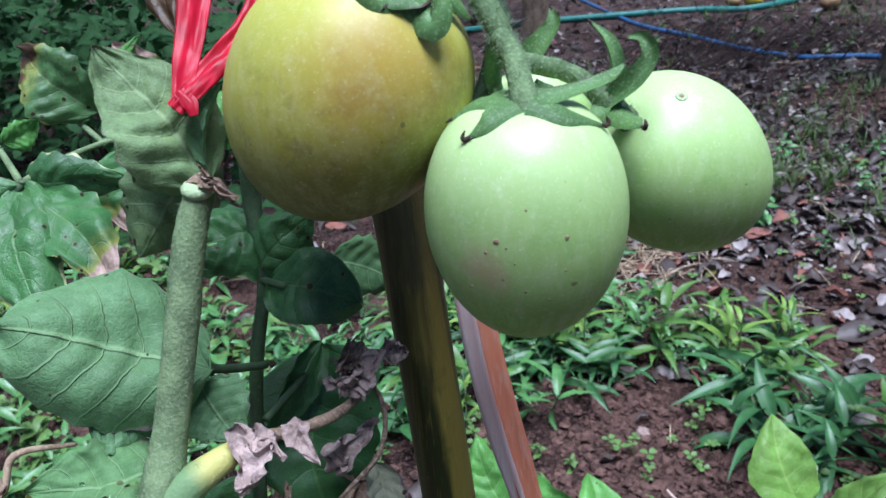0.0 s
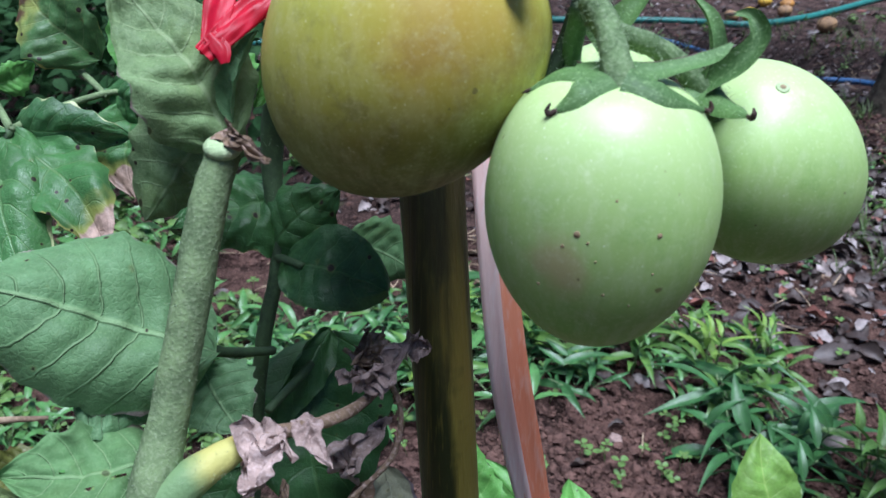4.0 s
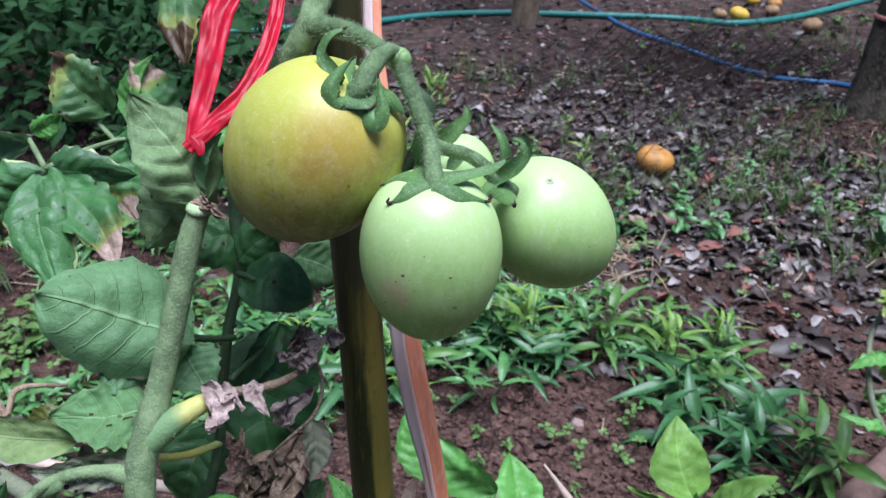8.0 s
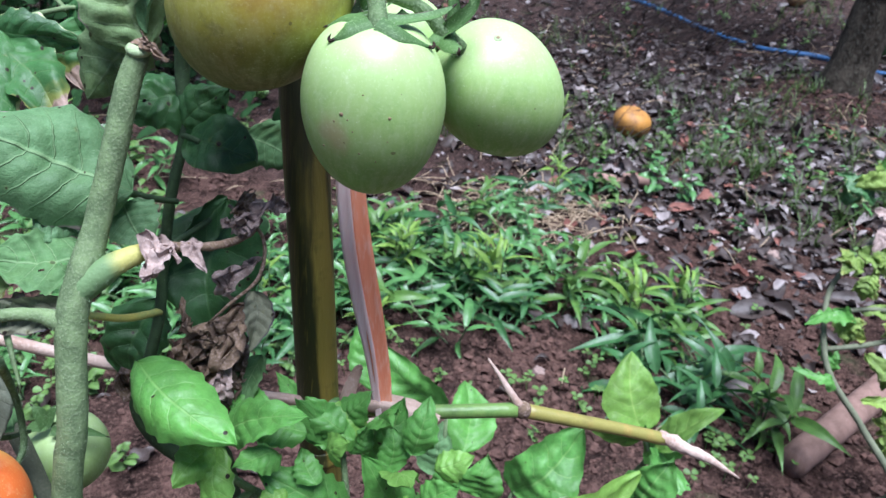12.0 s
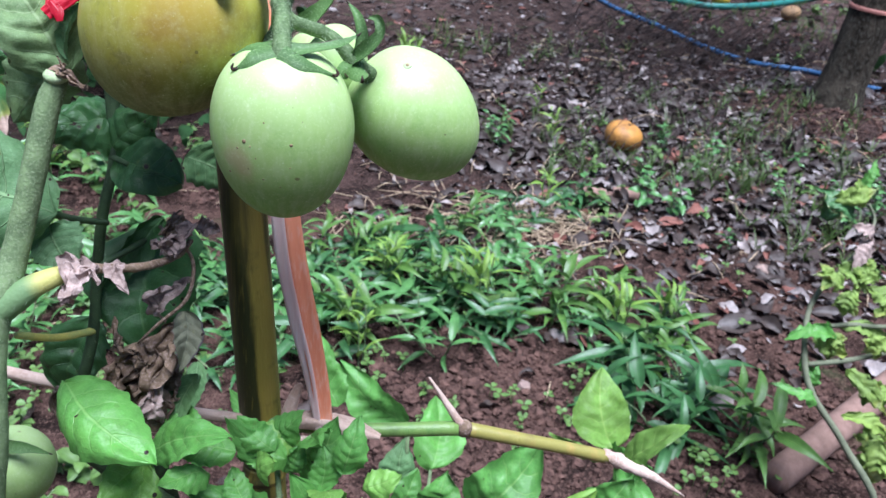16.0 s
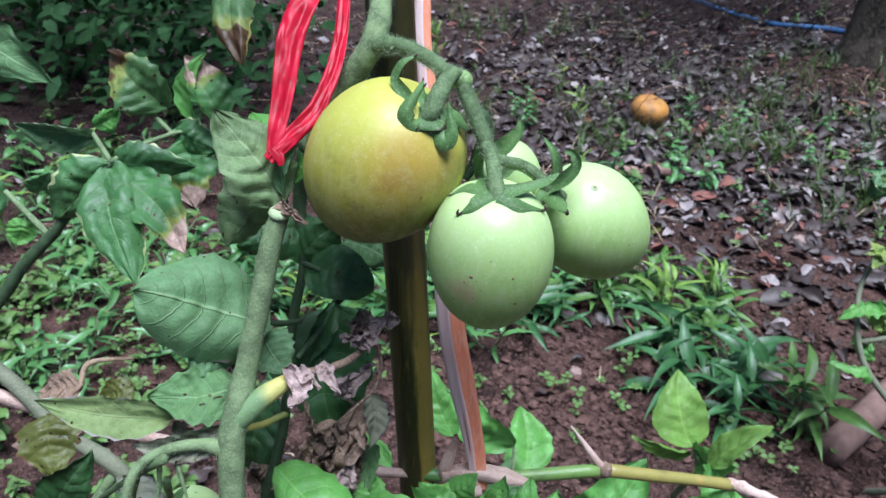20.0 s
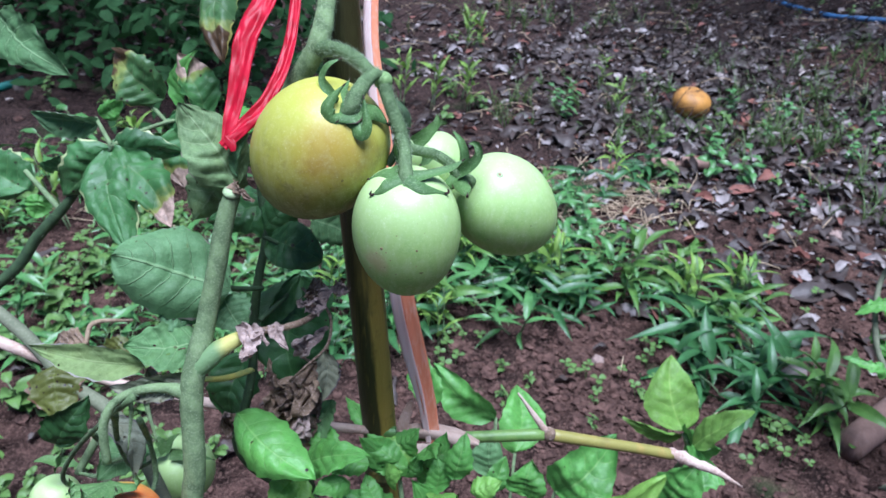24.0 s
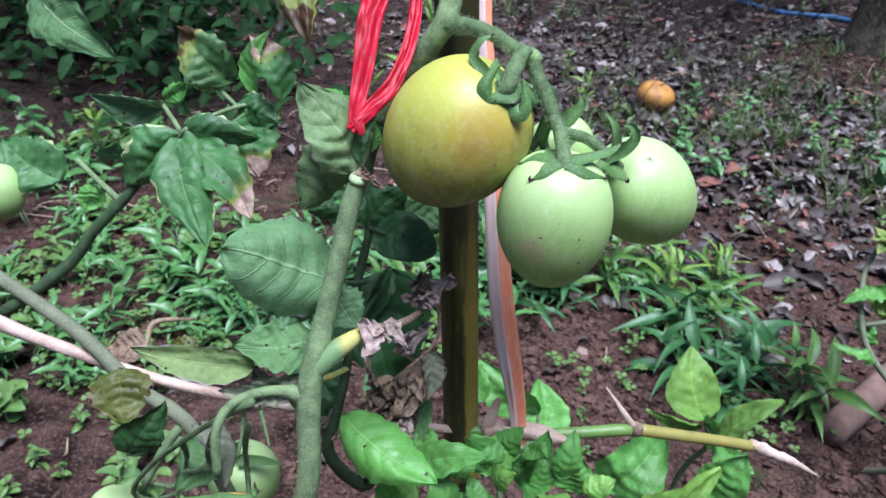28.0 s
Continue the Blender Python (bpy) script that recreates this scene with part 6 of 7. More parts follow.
# ---- young plant behind the cross cane ----
young = thing("young_plant", on_ground(0.33, 0.60), "young plant with broad bright green leaves and pale rims", "plant")


def young_stem(pts, radii, label=""):
    part("stem", tube(pts, radii, 10, 6, 0.08), M_STEM, young, label)


young_stem([(0.3411, 0.5477, 0.4942), (0.3487, 0.5438, 0.4676), (0.36, 0.62, 0.30), on_ground(0.34, 0.60, -0.02)], [.0028, .003, .004, .005])
leaf(((0.3404, 0.5489, 0.4961), (0.3284, 0.5976, 0.5611), (-0.17, -0.80, 0.57), 0.0524), M_BRIGHT, "bright yellow-green leaf, its pale midrib upright", 0.12, 0.2, 0.04, 0.1, seed=81, parent=young, nu=28, nv=12, pucker=0.03, rag=0.10)
leaf(((0.3361, 0.5048, 0.5194), (0.3777, 0.4907, 0.5826), (-0.83, -0.25, 0.49), 0.0289), M_BRIGHT, "bright leaf with a pale turned-up rim", 0.12, 0.5, 0.05, seed=82, parent=young, nu=24, rag=0.03)
leaf(((0.3408, 0.5536, 0.4840), (0.2739, 0.5505, 0.5097), (-0.04, -0.97, -0.22), 0.0271), M_BRIGHT, "", 0.15, 0.5, seed=84, parent=young)
leaf(((0.3467, 0.5517, 0.4815), (0.3606, 0.5018, 0.5176), (-0.97, -0.23, 0.05), 0.0386), M_GREEN, "", 0.15, 0.3, seed=85, parent=young)
leaf(((0.3506, 0.4970, 0.5076), (0.3162, 0.4557, 0.5106), (0.38, -0.25, 0.89), 0.0464), M_GREEN, "", 0.15, 0.4, seed=86, parent=young)

low_plant = thing("young_plant", on_ground(0.14, 0.46), "low plant with blistered dark green leaves and whitish rims", "plant")
for spec, m, lab, cup, sd in (
        (((0.1272, 0.4239, 0.6313), (0.0726, 0.4494, 0.6690), (-0.22, -0.93, 0.30), 0.0335), M_GREEN, "blistered dark green leaf with a pale rim", 0.45, 91),
        (((0.1574, 0.5239, 0.4858), (0.1621, 0.5901, 0.5229), (0.16, -0.49, 0.86), 0.0469), M_GREEN, "", 0.35, 92),
        (((0.1245, 0.4133, 0.5707), (0.1258, 0.4342, 0.6085), (-0.38, -0.80, 0.46), 0.0293), M_PALE, "", 0.5, 93),
        (((0.1766, 0.3767, 0.5952), (0.2206, 0.3818, 0.6521), (-0.35, -0.87, 0.35), 0.0498), M_GREEN, "blistered dark green leaf with a pale rim", 0.35, 94),
        (((0.1537, 0.3755, 0.5897), (0.1562, 0.3827, 0.6235), (-0.15, -0.96, 0.21), 0.0321), M_GREEN, "", 0.3, 95),
        (((0.1210, 0.3931, 0.5752), (0.1366, 0.4072, 0.6027), (0.14, -0.91, 0.39), 0.0215), M_GREEN, "", 0.3, 96),
        (((0.2713, 0.3810, 0.5759), (0.2929, 0.3833, 0.6244), (-0.42, -0.88, 0.23), 0.0422), M_GREEN, "", 0.4, 97),
        (((0.1920, 0.3400, 0.5990), (0.2542, 0.3457, 0.6468), (-0.12, -0.96, 0.27), 0.0349), M_BRIGHT, "", 0.4, 98)):
    leaf(spec, m, lab, 0.15, cup, 0.06, 0.12, seed=sd, parent=low_plant, nu=26, nv=12, pucker=0.08)
for a in ((0.1272, 0.4239, 0.6313), (0.1574, 0.5239, 0.4858), (0.1245, 0.4133, 0.5707), (0.1766, 0.3767, 0.5952), (0.2713, 0.3810, 0.5759)):
    b = np.array((0.14, 0.46, 0.25))
    part("stem", tube([a, (np.array(a) + b) / 2 + (0, 0, -0.03), b, on_ground(0.14, 0.46, -0.02)], [.0016, .0022, .003, .004], 9, 5, 0.08), M_STEM, low_plant)

# ---- wilting plant with mosaic leaves beside a fallen pole ----
wilt = thing("wilting_plant", on_ground(0.86, 0.93), "straggly plant with curled yellow-mottled leaves", "plant")
for pts, r in (([on_ground(0.86, 0.93, -0.02), (0.8869, 0.8180, 0.1338), (0.8405, 0.8733, 0.2159), (0.7905, 0.9174, 0.2772), (0.7788, 0.9530, 0.3186), (0.7911, 1.0065, 0.3754), (0.8234, 1.0384, 0.4168), (0.8628, 1.0590, 0.4390)], [.008, .0075, .007, .0065, .006, .0055, .005, .004]),
               ([(0.7827, 0.9506, 0.3150), (0.8529, 0.9590, 0.3200), (0.9311, 0.9712, 0.3328), (1.0285, 0.9854, 0.3523)], [.0055, .0055, .005, .004]),
               ([(0.7897, 0.9904, 0.3565), (0.8559, 0.9951, 0.3645), (0.9291, 0.9909, 0.3679), (1.0267, 1.0035, 0.3845)], [.005, .005, .005, .004]),
               ([(0.8581, 1.0592, 0.4387), (0.8948, 1.0847, 0.4693), (0.9158, 1.1111, 0.4992), (0.9050, 1.1253, 0.5231)], [.005, .004, .003, .0015])):
    part("stem", tube(pts, [q * 0.78 for q in r], 10, 6, 0.18), M_STEM_GREY, wilt)
for k, (x, y, dx, dy, w, m) in enumerate(((1490, 505, -42, -22, 46, 0), (1495, 480, 40, 34, 52, 0), (1500, 505, -10, 40, 40, 0), (1552, 500, -30, -25, 44, 0), (1548, 520, 22, 36, 46, 0), (1470, 585, -72, -4, 40, 1),
                                          (1440, 590, 45, 30, 44, 0), (1500, 592, 70, 18, 40, 0), (1560, 590, -30, 22, 36, 0), (1500, 655, 52, 58, 40, 0), (1540, 690, 40, 24, 34, 0), (1480, 722, 66, 40, 34, 0), (1556, 780, -6, 70, 56, 0),
                                          (1575, 800, -40, -10, 40, 0), (1440, 702, -66, -36, 30, 1), (1432, 690, 8, -44, 24, 1), (1470, 400, 24, -38, 50, 2), (1500, 380, -42, -40, 46, 2), (1512, 400, 30, 26, 30, 3), (1545, 430, -26, 40, 34, 3),
                                          (1462, 345, 60, -18, 40, 0), (1520, 340, 30, -40, 30, 1), (1430, 640, 20, 46, 30, 1), (1600, 520, 30, 40, 60, 0), (1610, 620, 40, 40, 60, 0), (1600, 700, 30, 60, 60, 0))):
    e = np.array((0.8421, 0.9763, 0.3493))
    rx, ru = np.array((0.996, -0.039, 0.079)), np.array((-0.050, 0.489, 0.871))
    q = 1.27 / 1397.1
    base = e + rx * (x - 1490) * q - ru * (y - 600) * q + np.array((0, 0.02 * math.sin(k * 2.1), 0))
    tip = base + (rx * dx * q - ru * dy * q) * 1.3 + np.array((0, -0.015 * math.cos(k * 1.3), 0))
    nrm = np.array((-0.085, -0.661, 0.746)) + 0.45 * np.array((math.sin(k * 1.9), 0, math.cos(k * 2.7)))
    part("leaf", foliage(base, tip, nrm, w * q * 1.05, 0.25, 0.4, 0.32, 0.5, "ovate", 22, 12, k, 0.16, 0.22), (M_MOSAIC, M_GREEN, M_DARK, M_DEAD_PALE)[m], wilt, "curled mottled leaflet" if m == 0 else "")
    if m == 0:
        for s in (0.9, -0.9):
            o = base + (tip - base) * 0.45
            side = np.cross(unit(nrm), unit(tip - base)) * s
            part("leaf", foliage(o, o + (unit(tip - base) * 0.45 + side * 0.8) * w * q * 0.9, nrm, w * q * 0.66, 0.25, 0.4, 0.32, 0.5, "ovate", 16, 10, k + 50, 0.16, 0.22), M_MOSAIC, wilt)

pole = thing("wooden_pole", (0.848, 0.998, 0.033), "weathered brown wooden pole lying on the soil", "pole")
a, b = np.array((0.829, 0.986, 0.033)), np.array((1.257, 1.304, 0.045))
far_end = a + (b - a) * 2.4
part("shaft", tube([a, a + (b - a) * 0.02, a * 0.6 + b * 0.4, b, far_end], [.026, .0285, .0295, .030, .028], 22, 8, 0.05), M_WOOD, pole)
part("sawn_end", ball(a, a - b, 0.0255, 0.004, 8, 22, 0.2), M_WOOD, pole)

# ---- fruit trees, hoses and fallen fruit ----
tree = thing("fruit_tree", on_ground(*TRUNK, -0.05), "grey-brown fruit tree trunk on a mound of red soil", "tree")
t0 = on_ground(*TRUNK)
lean = np.array((0.07, 0.0, 1.0))
part("trunk", tube([t0 + (0, 0, -0.1), t0 + (0, 0, 0.02), t0 + lean * 0.15, t0 + lean * 0.5, t0 + lean * 1.0, t0 + lean * 1.7], [.132, .108, .090, .085, .084, .078], 32, 8, 0.06), M_BARK, tree)
part("limb", tube([t0 + lean * 1.5, t0 + (0.2, -0.1, 1.9), t0 + (0.5, -0.3, 2.3)], [.06, .05, .035], 16, 6, 0.1), M_BARK, tree)
part("limb", tube([t0 + lean * 1.5, t0 + (-0.25, 0.1, 1.95), t0 + (-0.5, 0.3, 2.4)], [.06, .05, .035], 16, 6, 0.1), M_BARK, tree)
part("band", tube([t0 + lean * 0.392, t0 + lean * 0.40, t0 + lean * 0.408], [.0925, .0935, .0925], 32, 3), M_BAND, tree, "pinkish band tied round the trunk")
low = t0 + np.array((0.22, -0.1, 0.42))
rng = random.Random(5)
leaves = []
for k in range(26):
    p = low + np.array((rng.uniform(-0.08, 0.35), rng.uniform(-0.1, 0.15), rng.uniform(-0.22, 0.3)))
    leaves.append(blade(p, p + np.array((rng.uniform(-0.05, 0.05), rng.uniform(-0.05, 0.05), -0.09)), (rng.uniform(-0.5, 0.5), -1, 0.4), 0.035, 0.15, 0.2, 0, 0.05, "lance", 8, 4, k))
    part("leaf", leaves[-1], M_WEED_DARK, tree)


def crown_of(owner, center, radii, count, seed):
    r = random.Random(seed)
    out = []
    for k in range(count):
        d = unit([r.gauss(0, 1) for _ in range(3)]) * r.random() ** 0.4
        lumpy = 1 + 0.35 * noise.noise(Vector(d * 2.2) + Vector((seed, 0, 0)))
        c = np.array(center) + d * np.array(radii) * lumpy
        q = unit((r.gauss(0, 1), r.gauss(0, 1), r.gauss(-0.6, 0.5))) * r.uniform(0.09, 0.14)
        out.append(blade(c, c + q, (r.gauss(0, 0.6), r.gauss(0, 0.6), 1), r.uniform(0.04, 0.06), 0.15, 0.2, 0, 0.05, "lance", 4, 2, k))
    part("crown", join(out), M_WEED_DARK, owner, "dense crown of dark green leaves")


crown_of(tree, t0 + np.array((0.2, 0.5, 3.1)), (0.8, 0.75, 0.5), 900, 3)
part("twig", tube([t0 + lean * 1.2 + (0.05, 0, 0), low + (0.05, 0, 0.5), low + (0.1, 0, 0.1)], [.014, .009, .004], 8, 6), M_BARK, tree)
p2 = (0.819, 5.360)
tree2 = thing("fruit_tree", on_ground(*p2), "slim pale brown tree trunk further back", "tree")
t2 = on_ground(*p2)
part("trunk", tube([t2 + (0, 0, -0.1), t2 + (0, 0, 0.03), t2 + (0.01, 0, 0.4), t2 + (0.02, 0.02, 1.7)], [.12, .095, .082, .07], 24, 8, 0.1), M_BARK_PALE, tree2)

part("limb", tube([t2 + (0.02, 0.02, 1.5), t2 + (0.2, 0, 2.0), t2 + (0.5, -0.1, 2.6)], [.055, .04, .03], 12, 6, 0.1), M_BARK, tree2)
part("limb", tube([t2 + (0.02, 0.02, 1.5), t2 + (-0.2, 0, 2.0), t2 + (-0.5, 0.1, 2.6)], [.055, .04, .03], 12, 6, 0.1), M_BARK, tree2)
crown_of(tree2, t2 + np.array((0.0, 0.1, 3.0)), (0.8, 0.75, 0.5), 900, 8)


def hose(name, pts, r, material, label):
    line = [on_ground(x, y, r * 0.9) for x, y in pts]
    solo(name, tube(line, [r] * len(line), 12, 8), material, label, "hose")


hose("water_hose", [(1.288, 6.896), (1.418, 5.593), (1.485, 5.006), (1.635, 4.612), (1.771, 4.280), (1.944, 3.957), (2.202, 3.807), (2.406, 3.585), (2.621, 3.450), (2.910, 3.243)], 0.014, M_BLUE, "thin blue plastic water hose lying on litter")
hose("water_hose", [(-1.183, 4.949), (-0.360, 5.249), (0.192, 5.527), (0.710, 5.654), (1.560, 5.502), (1.938, 5.415), (2.207, 5.260), (2.663, 5.404), (3.334, 5.895), (3.996, 6.406)], 0.022, M_TEAL, "green garden hose lying across the ground")
hose("water_hose", [(-1.992, 2.546), (-1.774, 2.750), (-1.676, 2.858), (-1.625, 2.912)], 0.016, M_TEAL, "end of a green hose under the shrub")
for (x, y), r, m, lab in (
        ((0.943, 2.639), 0.070, M_ORANGE, "fallen orange fruit with a brownish bruise"),
        ((2.618, 5.031), 0.060, M_OLD_FRUIT, "fallen fruit gone brown"),
        ((2.177, 5.469), 0.050, M_OLD_FRUIT, "fallen fruit gone brown"),
        ((2.269, 5.363), 0.066, M_YELLOW_FRUIT, "bright yellow fallen fruit"),
        ((2.583, 5.571), 0.049, M_OLD_FRUIT, "fallen fruit gone brown"),
        ((2.596, 5.943), 0.050, M_YELLOW_FRUIT, "ripe yellow fallen fruit"),
        ((2.695, 5.795), 0.048, M_ORANGE, "fallen orange fruit on soil")):
    g = on_ground(x, y, r * 0.82)
    f = thing("fallen_fruit", g, lab, "fruit", "fallen fruit under the trees")
    part("peel", ball(g, (0.3 * math.sin(x * 9), -0.15, 1.0), r, r * 0.80, 24, 32, 0.1, 5, 0.035, 0.0, x, 0.05), m, f)
    part("stalk_scar", ball(g + unit((0.3 * math.sin(x * 9), -0.15, 1.0)) * r * 0.72, (0.3 * math.sin(x * 9), -0.15, 1.0), 0.006, 0.003, 6, 10), M_TIP, f)

# ---- shrub in the shade at the back ----
shrub = thing("shrub", on_ground(-1.8, 3.5), "dense dark green shrub in the shade", "shrub")
rng = random.Random(11)
clumps = []
for k in range(4200):
    a = rng.uniform(0, 1)
    c = np.array((-2.9 + 2.45 * a + rng.gauss(0, 0.18), 2.85 + 0.9 * (1 - a) + rng.gauss(0, 0.34), 0))
    top = 1.05 * (1 - 0.45 * a)
    c[2] = rng.uniform(0.0, 1) ** 0.8 * top
    d = np.array((rng.gauss(0, 1), rng.gauss(-0.5, 1), rng.gauss(-0.2, 0.6)))
    d = unit(d) * rng.uniform(0.05, 0.10)
    clumps.append(blade(c, c + d, (rng.gauss(0, 0.5), rng.gauss(-0.4, 0.5), 1), rng.uniform(0.022, 0.045), 0.15, 0.2, 0, 0.05, "ovate", 4, 2, k))
crown = part("crown", join(clumps), M_BUSH, shrub)
for k in range(26):
    a = rng.uniform(0, 1)
    x, y = -2.9 + 2.3 * a, 3.0 + 0.9 * (1 - a) + rng.uniform(-0.2, 0.3)
    h = rng.uniform(0.25, 0.55)
    part("branch", tube([on_ground(x, y, -0.02), on_ground(x + rng.uniform(-0.08, 0.08), y, h * 0.5), on_ground(x + rng.uniform(-0.2, 0.2), y + rng.uniform(-0.1, 0.1), h)], [.012, .009, .004], 8, 5, 0.1), M_BARK, shrub)

shrub_behind = copy_thing(shrub, Matrix.Translation(on_ground(-3.0, 5.4)) @ Matrix.Scale(1.3, 4))
tagged(shrub_behind, "dense dark green shrub further back under trees")

# ---- weeds: a few kinds of plant, then copies ----
def weed_plant(name, label, kind_seed, stems, height, leaves_each, length, width, material, single, shape="lance", rise=(-0.35, 0.45), spread=(0.04, 0.12)):
    """A weed of several leaning stalks; its leaves stand off alternately, arch over and end in a point."""
    w = thing(name, (0, 0, 0), label, "weed", "weeds on the soil")
    r = random.Random(kind_seed)
    stalks, blades = [], []
    for s in range(stems):
        a = r.uniform(0, 6.28)
        out = r.uniform(*spread) if stems > 1 else 0.02
        h = height * r.uniform(0.6, 1.15)
        top = np.array((math.cos(a) * out, math.sin(a) * out, h))
        foot = np.array((math.cos(a) * 0.01, math.sin(a) * 0.01, -0.02))
        mid = (foot + top) / 2 + np.array((r.gauss(0, 0.01), r.gauss(0, 0.01), h * 0.12))
        line = [foot, mid, top]
        stalks.append(tube(line, [.0022, .0018, .0011], 6, 3))
        sp = spline(line, 6)
        for k in range(leaves_each):
            t = 0.25 + 0.75 * (k + 0.5) / leaves_each
            p = sp[min(len(sp) - 1, int(t * (len(sp) - 1)))]
            b = a + k * 2.4 + r.uniform(-0.6, 0.6)
            up = r.uniform(*rise) + (0.5 if k == leaves_each - 1 else 0.0)
            size = r.uniform(0.55, 1.2) * (0.75 if k == leaves_each - 1 else 1.0)
            d = unit((math.cos(b), math.sin(b), up)) * length * size
            n = unit(np.array((-math.cos(b) * up, -math.sin(b) * up, 1.0)) + 0.45 * np.array((r.gauss(0, 1), r.gauss(0, 1), 0)))
            blades.append(blade(p, p + d + (0, 0, -0.16 * length * r.random()), n, width * size ** 0.5 * r.uniform(0.8, 1.2), r.uniform(0.10, 0.45), 0.12, 0, 0.10, shape, 10, 4, r.randrange(999), 0.22, 0.02))
    for s in stalks:
        part("stem", s, M_STEM, w)
    if single:
        for b in blades:
            part("leaf", b, material, w)
    else:
        part("leaves", join(blades), material, w)
    return w


KINDS = [weed_plant("lance_weed", "green weed with long lance-shaped leaves", 1, 4, 0.13, 6, 0.115, 0.021, M_WEED, True),
         weed_plant("lance_weed", "blue-green weed with arching pointed leaves", 2, 4, 0.12, 6, 0.100, 0.019, M_WEED_BLUE, True),
         weed_plant("lance_weed", "dark green weed with drooping lance-shaped leaves", 3, 3, 0.13, 5, 0.140, 0.025, M_WEED_DARK, True),
         weed_plant("lance_weed", "light green weed with upright shoots", 4, 2, 0.19, 6, 0.085, 0.016, M_WEED_LIGHT, True, rise=(0.1, 1.1), spread=(0.02, 0.05)),
         weed_plant("lance_weed", "dense dark weed with narrow leaves", 5, 5, 0.08, 6, 0.095, 0.017, M_WEED_DARK, False),
         weed_plant("broad_weed", "small weed with broad rounded leaves", 6, 2, 0.09, 6, 0.05, 0.030, M_CLOVER, False, "ovate", spread=(0.02, 0.07)),
         weed_plant("seedling_weed", "small pale green seedling weed", 7, 2, 0.06, 5, 0.035, 0.018, M_CLOVER, False, "ovate", spread=(0.01, 0.04)),
         weed_plant("broad_weed", "upright weed with blue-green oval leaves", 9, 2, 0.15, 6, 0.060, 0.028, M_WEED_BLUE, False, "ovate", spread=(0.02, 0.07))]
SPOTS = []


def weeds(kinds, cx, cy, rx, ry, count, lo, hi, seed, apart=0.05):
    r = random.Random(seed)
    tries = 0
    while count and tries < 3000:
        tries += 1
        a, d = r.uniform(0, 6.28), math.sqrt(r.random())
        x, y = cx + math.cos(a) * d * rx, cy + math.sin(a) * d * ry
        if any((x - p) ** 2 + (y - q) ** 2 < apart ** 2 for p, q in SPOTS):
            continue
        SPOTS.append((x, y))
        count -= 1
        s = r.uniform(lo, hi)
        g = on_ground(x, y)
        w = copy_thing(KINDS[r.choice(kinds)], Matrix.Identity(4))
        w.matrix_basis = Matrix.Translation(g) @ Matrix.Rotation(r.uniform(0, 6.28), 4, "Z") @ Matrix.Rotation(r.uniform(-0.15, 0.15), 4, "X") @ Matrix.Scale(s, 4)


weeds([0, 1, 4, 2, 1, 0, 1, 2], 0.05, 1.56, 0.40, 0.26, 27, 0.7, 1.1, 21)
weeds([1, 0, 4, 7], 0.22, 1.70, 0.28, 0.20, 12, 0.7, 1.0, 22)
weeds([3], 0.12, 1.50, 0.36, 0.24, 5, 0.7, 1.0, 42)
weeds([5, 3], 0.32, 1.52, 0.10, 0.10, 4, 0.9, 1.2, 23)
weeds([0, 1, 2, 1, 0], 0.64, 1.44, 0.17, 0.15, 9, 0.7, 1.05, 24)
weeds([3], 0.70, 1.45, 0.08, 0.08, 2, 0.9, 1.1, 43, 0.03)
weeds([2, 2, 0], 0.74, 1.18, 0.13, 0.12, 6, 0.85, 1.1, 25)
weeds([1, 4, 6], -0.28, 1.35, 0.22, 0.25, 12, 0.7, 1.0, 26)
weeds([6, 5, 1, 6, 5], -0.66, 1.50, 0.42, 0.36, 54, 0.6, 1.1, 27)
weeds([6, 5], -0.60, 1.02, 0.30, 0.22, 18, 0.6, 1.0, 28)
weeds([1, 7, 5, 3], -1.05, 2.0, 0.45, 0.35, 26, 0.8, 1.3, 44, 0.08)
weeds([6, 6, 5, 6], 0.9, 2.9, 1.3, 0.9, 34, 0.4, 0.8, 29, 0.1)
weeds([6, 7, 6], 1.6, 2.15, 0.55, 0.45, 18, 0.5, 0.85, 30, 0.08)
weeds([6, 5], -0.9, 2.7, 0.7, 0.5, 20, 0.5, 1.0, 31, 0.1)
weeds([6, 5], 2.7, 4.6, 1.3, 0.9, 40, 0.6, 1.1, 32, 0.12)
weeds([6], 0.55, 1.25, 0.5, 0.35, 9, 0.35, 0.6, 33)
weeds([7, 6, 5], 1.15, 2.25, 0.55, 0.40, 13, 0.5, 0.9, 36, 0.09)
weeds([7, 6, 3], 0.75, 2.75, 0.6, 0.35, 9, 0.5, 0.9, 37, 0.09)
weeds([3, 6], 0.02, 2.75, 0.18, 0.20, 6, 0.9, 1.2, 34)
weeds([3], 0.19, 3.40, 0.05, 0.05, 2, 0.9, 1.1, 35, 0.03)
for k in KINDS:
    x, y = 0.3 + 0.09 * KINDS.index(k), 1.9 + 0.05 * KINDS.index(k)
    k.matrix_basis = Matrix.Translation(on_ground(x, y)) @ Matrix.Scale(0.8, 4)

# ---- clover, dry leaves, straw and clods over the soil ----
def clover(p, size, r):
    out = []
    h = r.uniform(0.02, 0.05)
    c = p + np.array((r.uniform(-0.01, 0.01), r.uniform(-0.01, 0.01), h))
    out.append(tube([p, c], [.0008, .0006], 4, 2))
    a0 = r.uniform(0, 6.28)
    for k in range(3):
        a = a0 + k * 2.094
        d = np.array((math.cos(a), math.sin(a), 0.1)) * size
        out.append(blade(c + d * 0.12, c + d * 1.1, (r.uniform(-0.2, 0.2), r.uniform(-0.35, 0.1), 1), size * 0.92, 0.05, 0.1, 0, 0, "heart", 6, 4, k, 0.2))
    return out


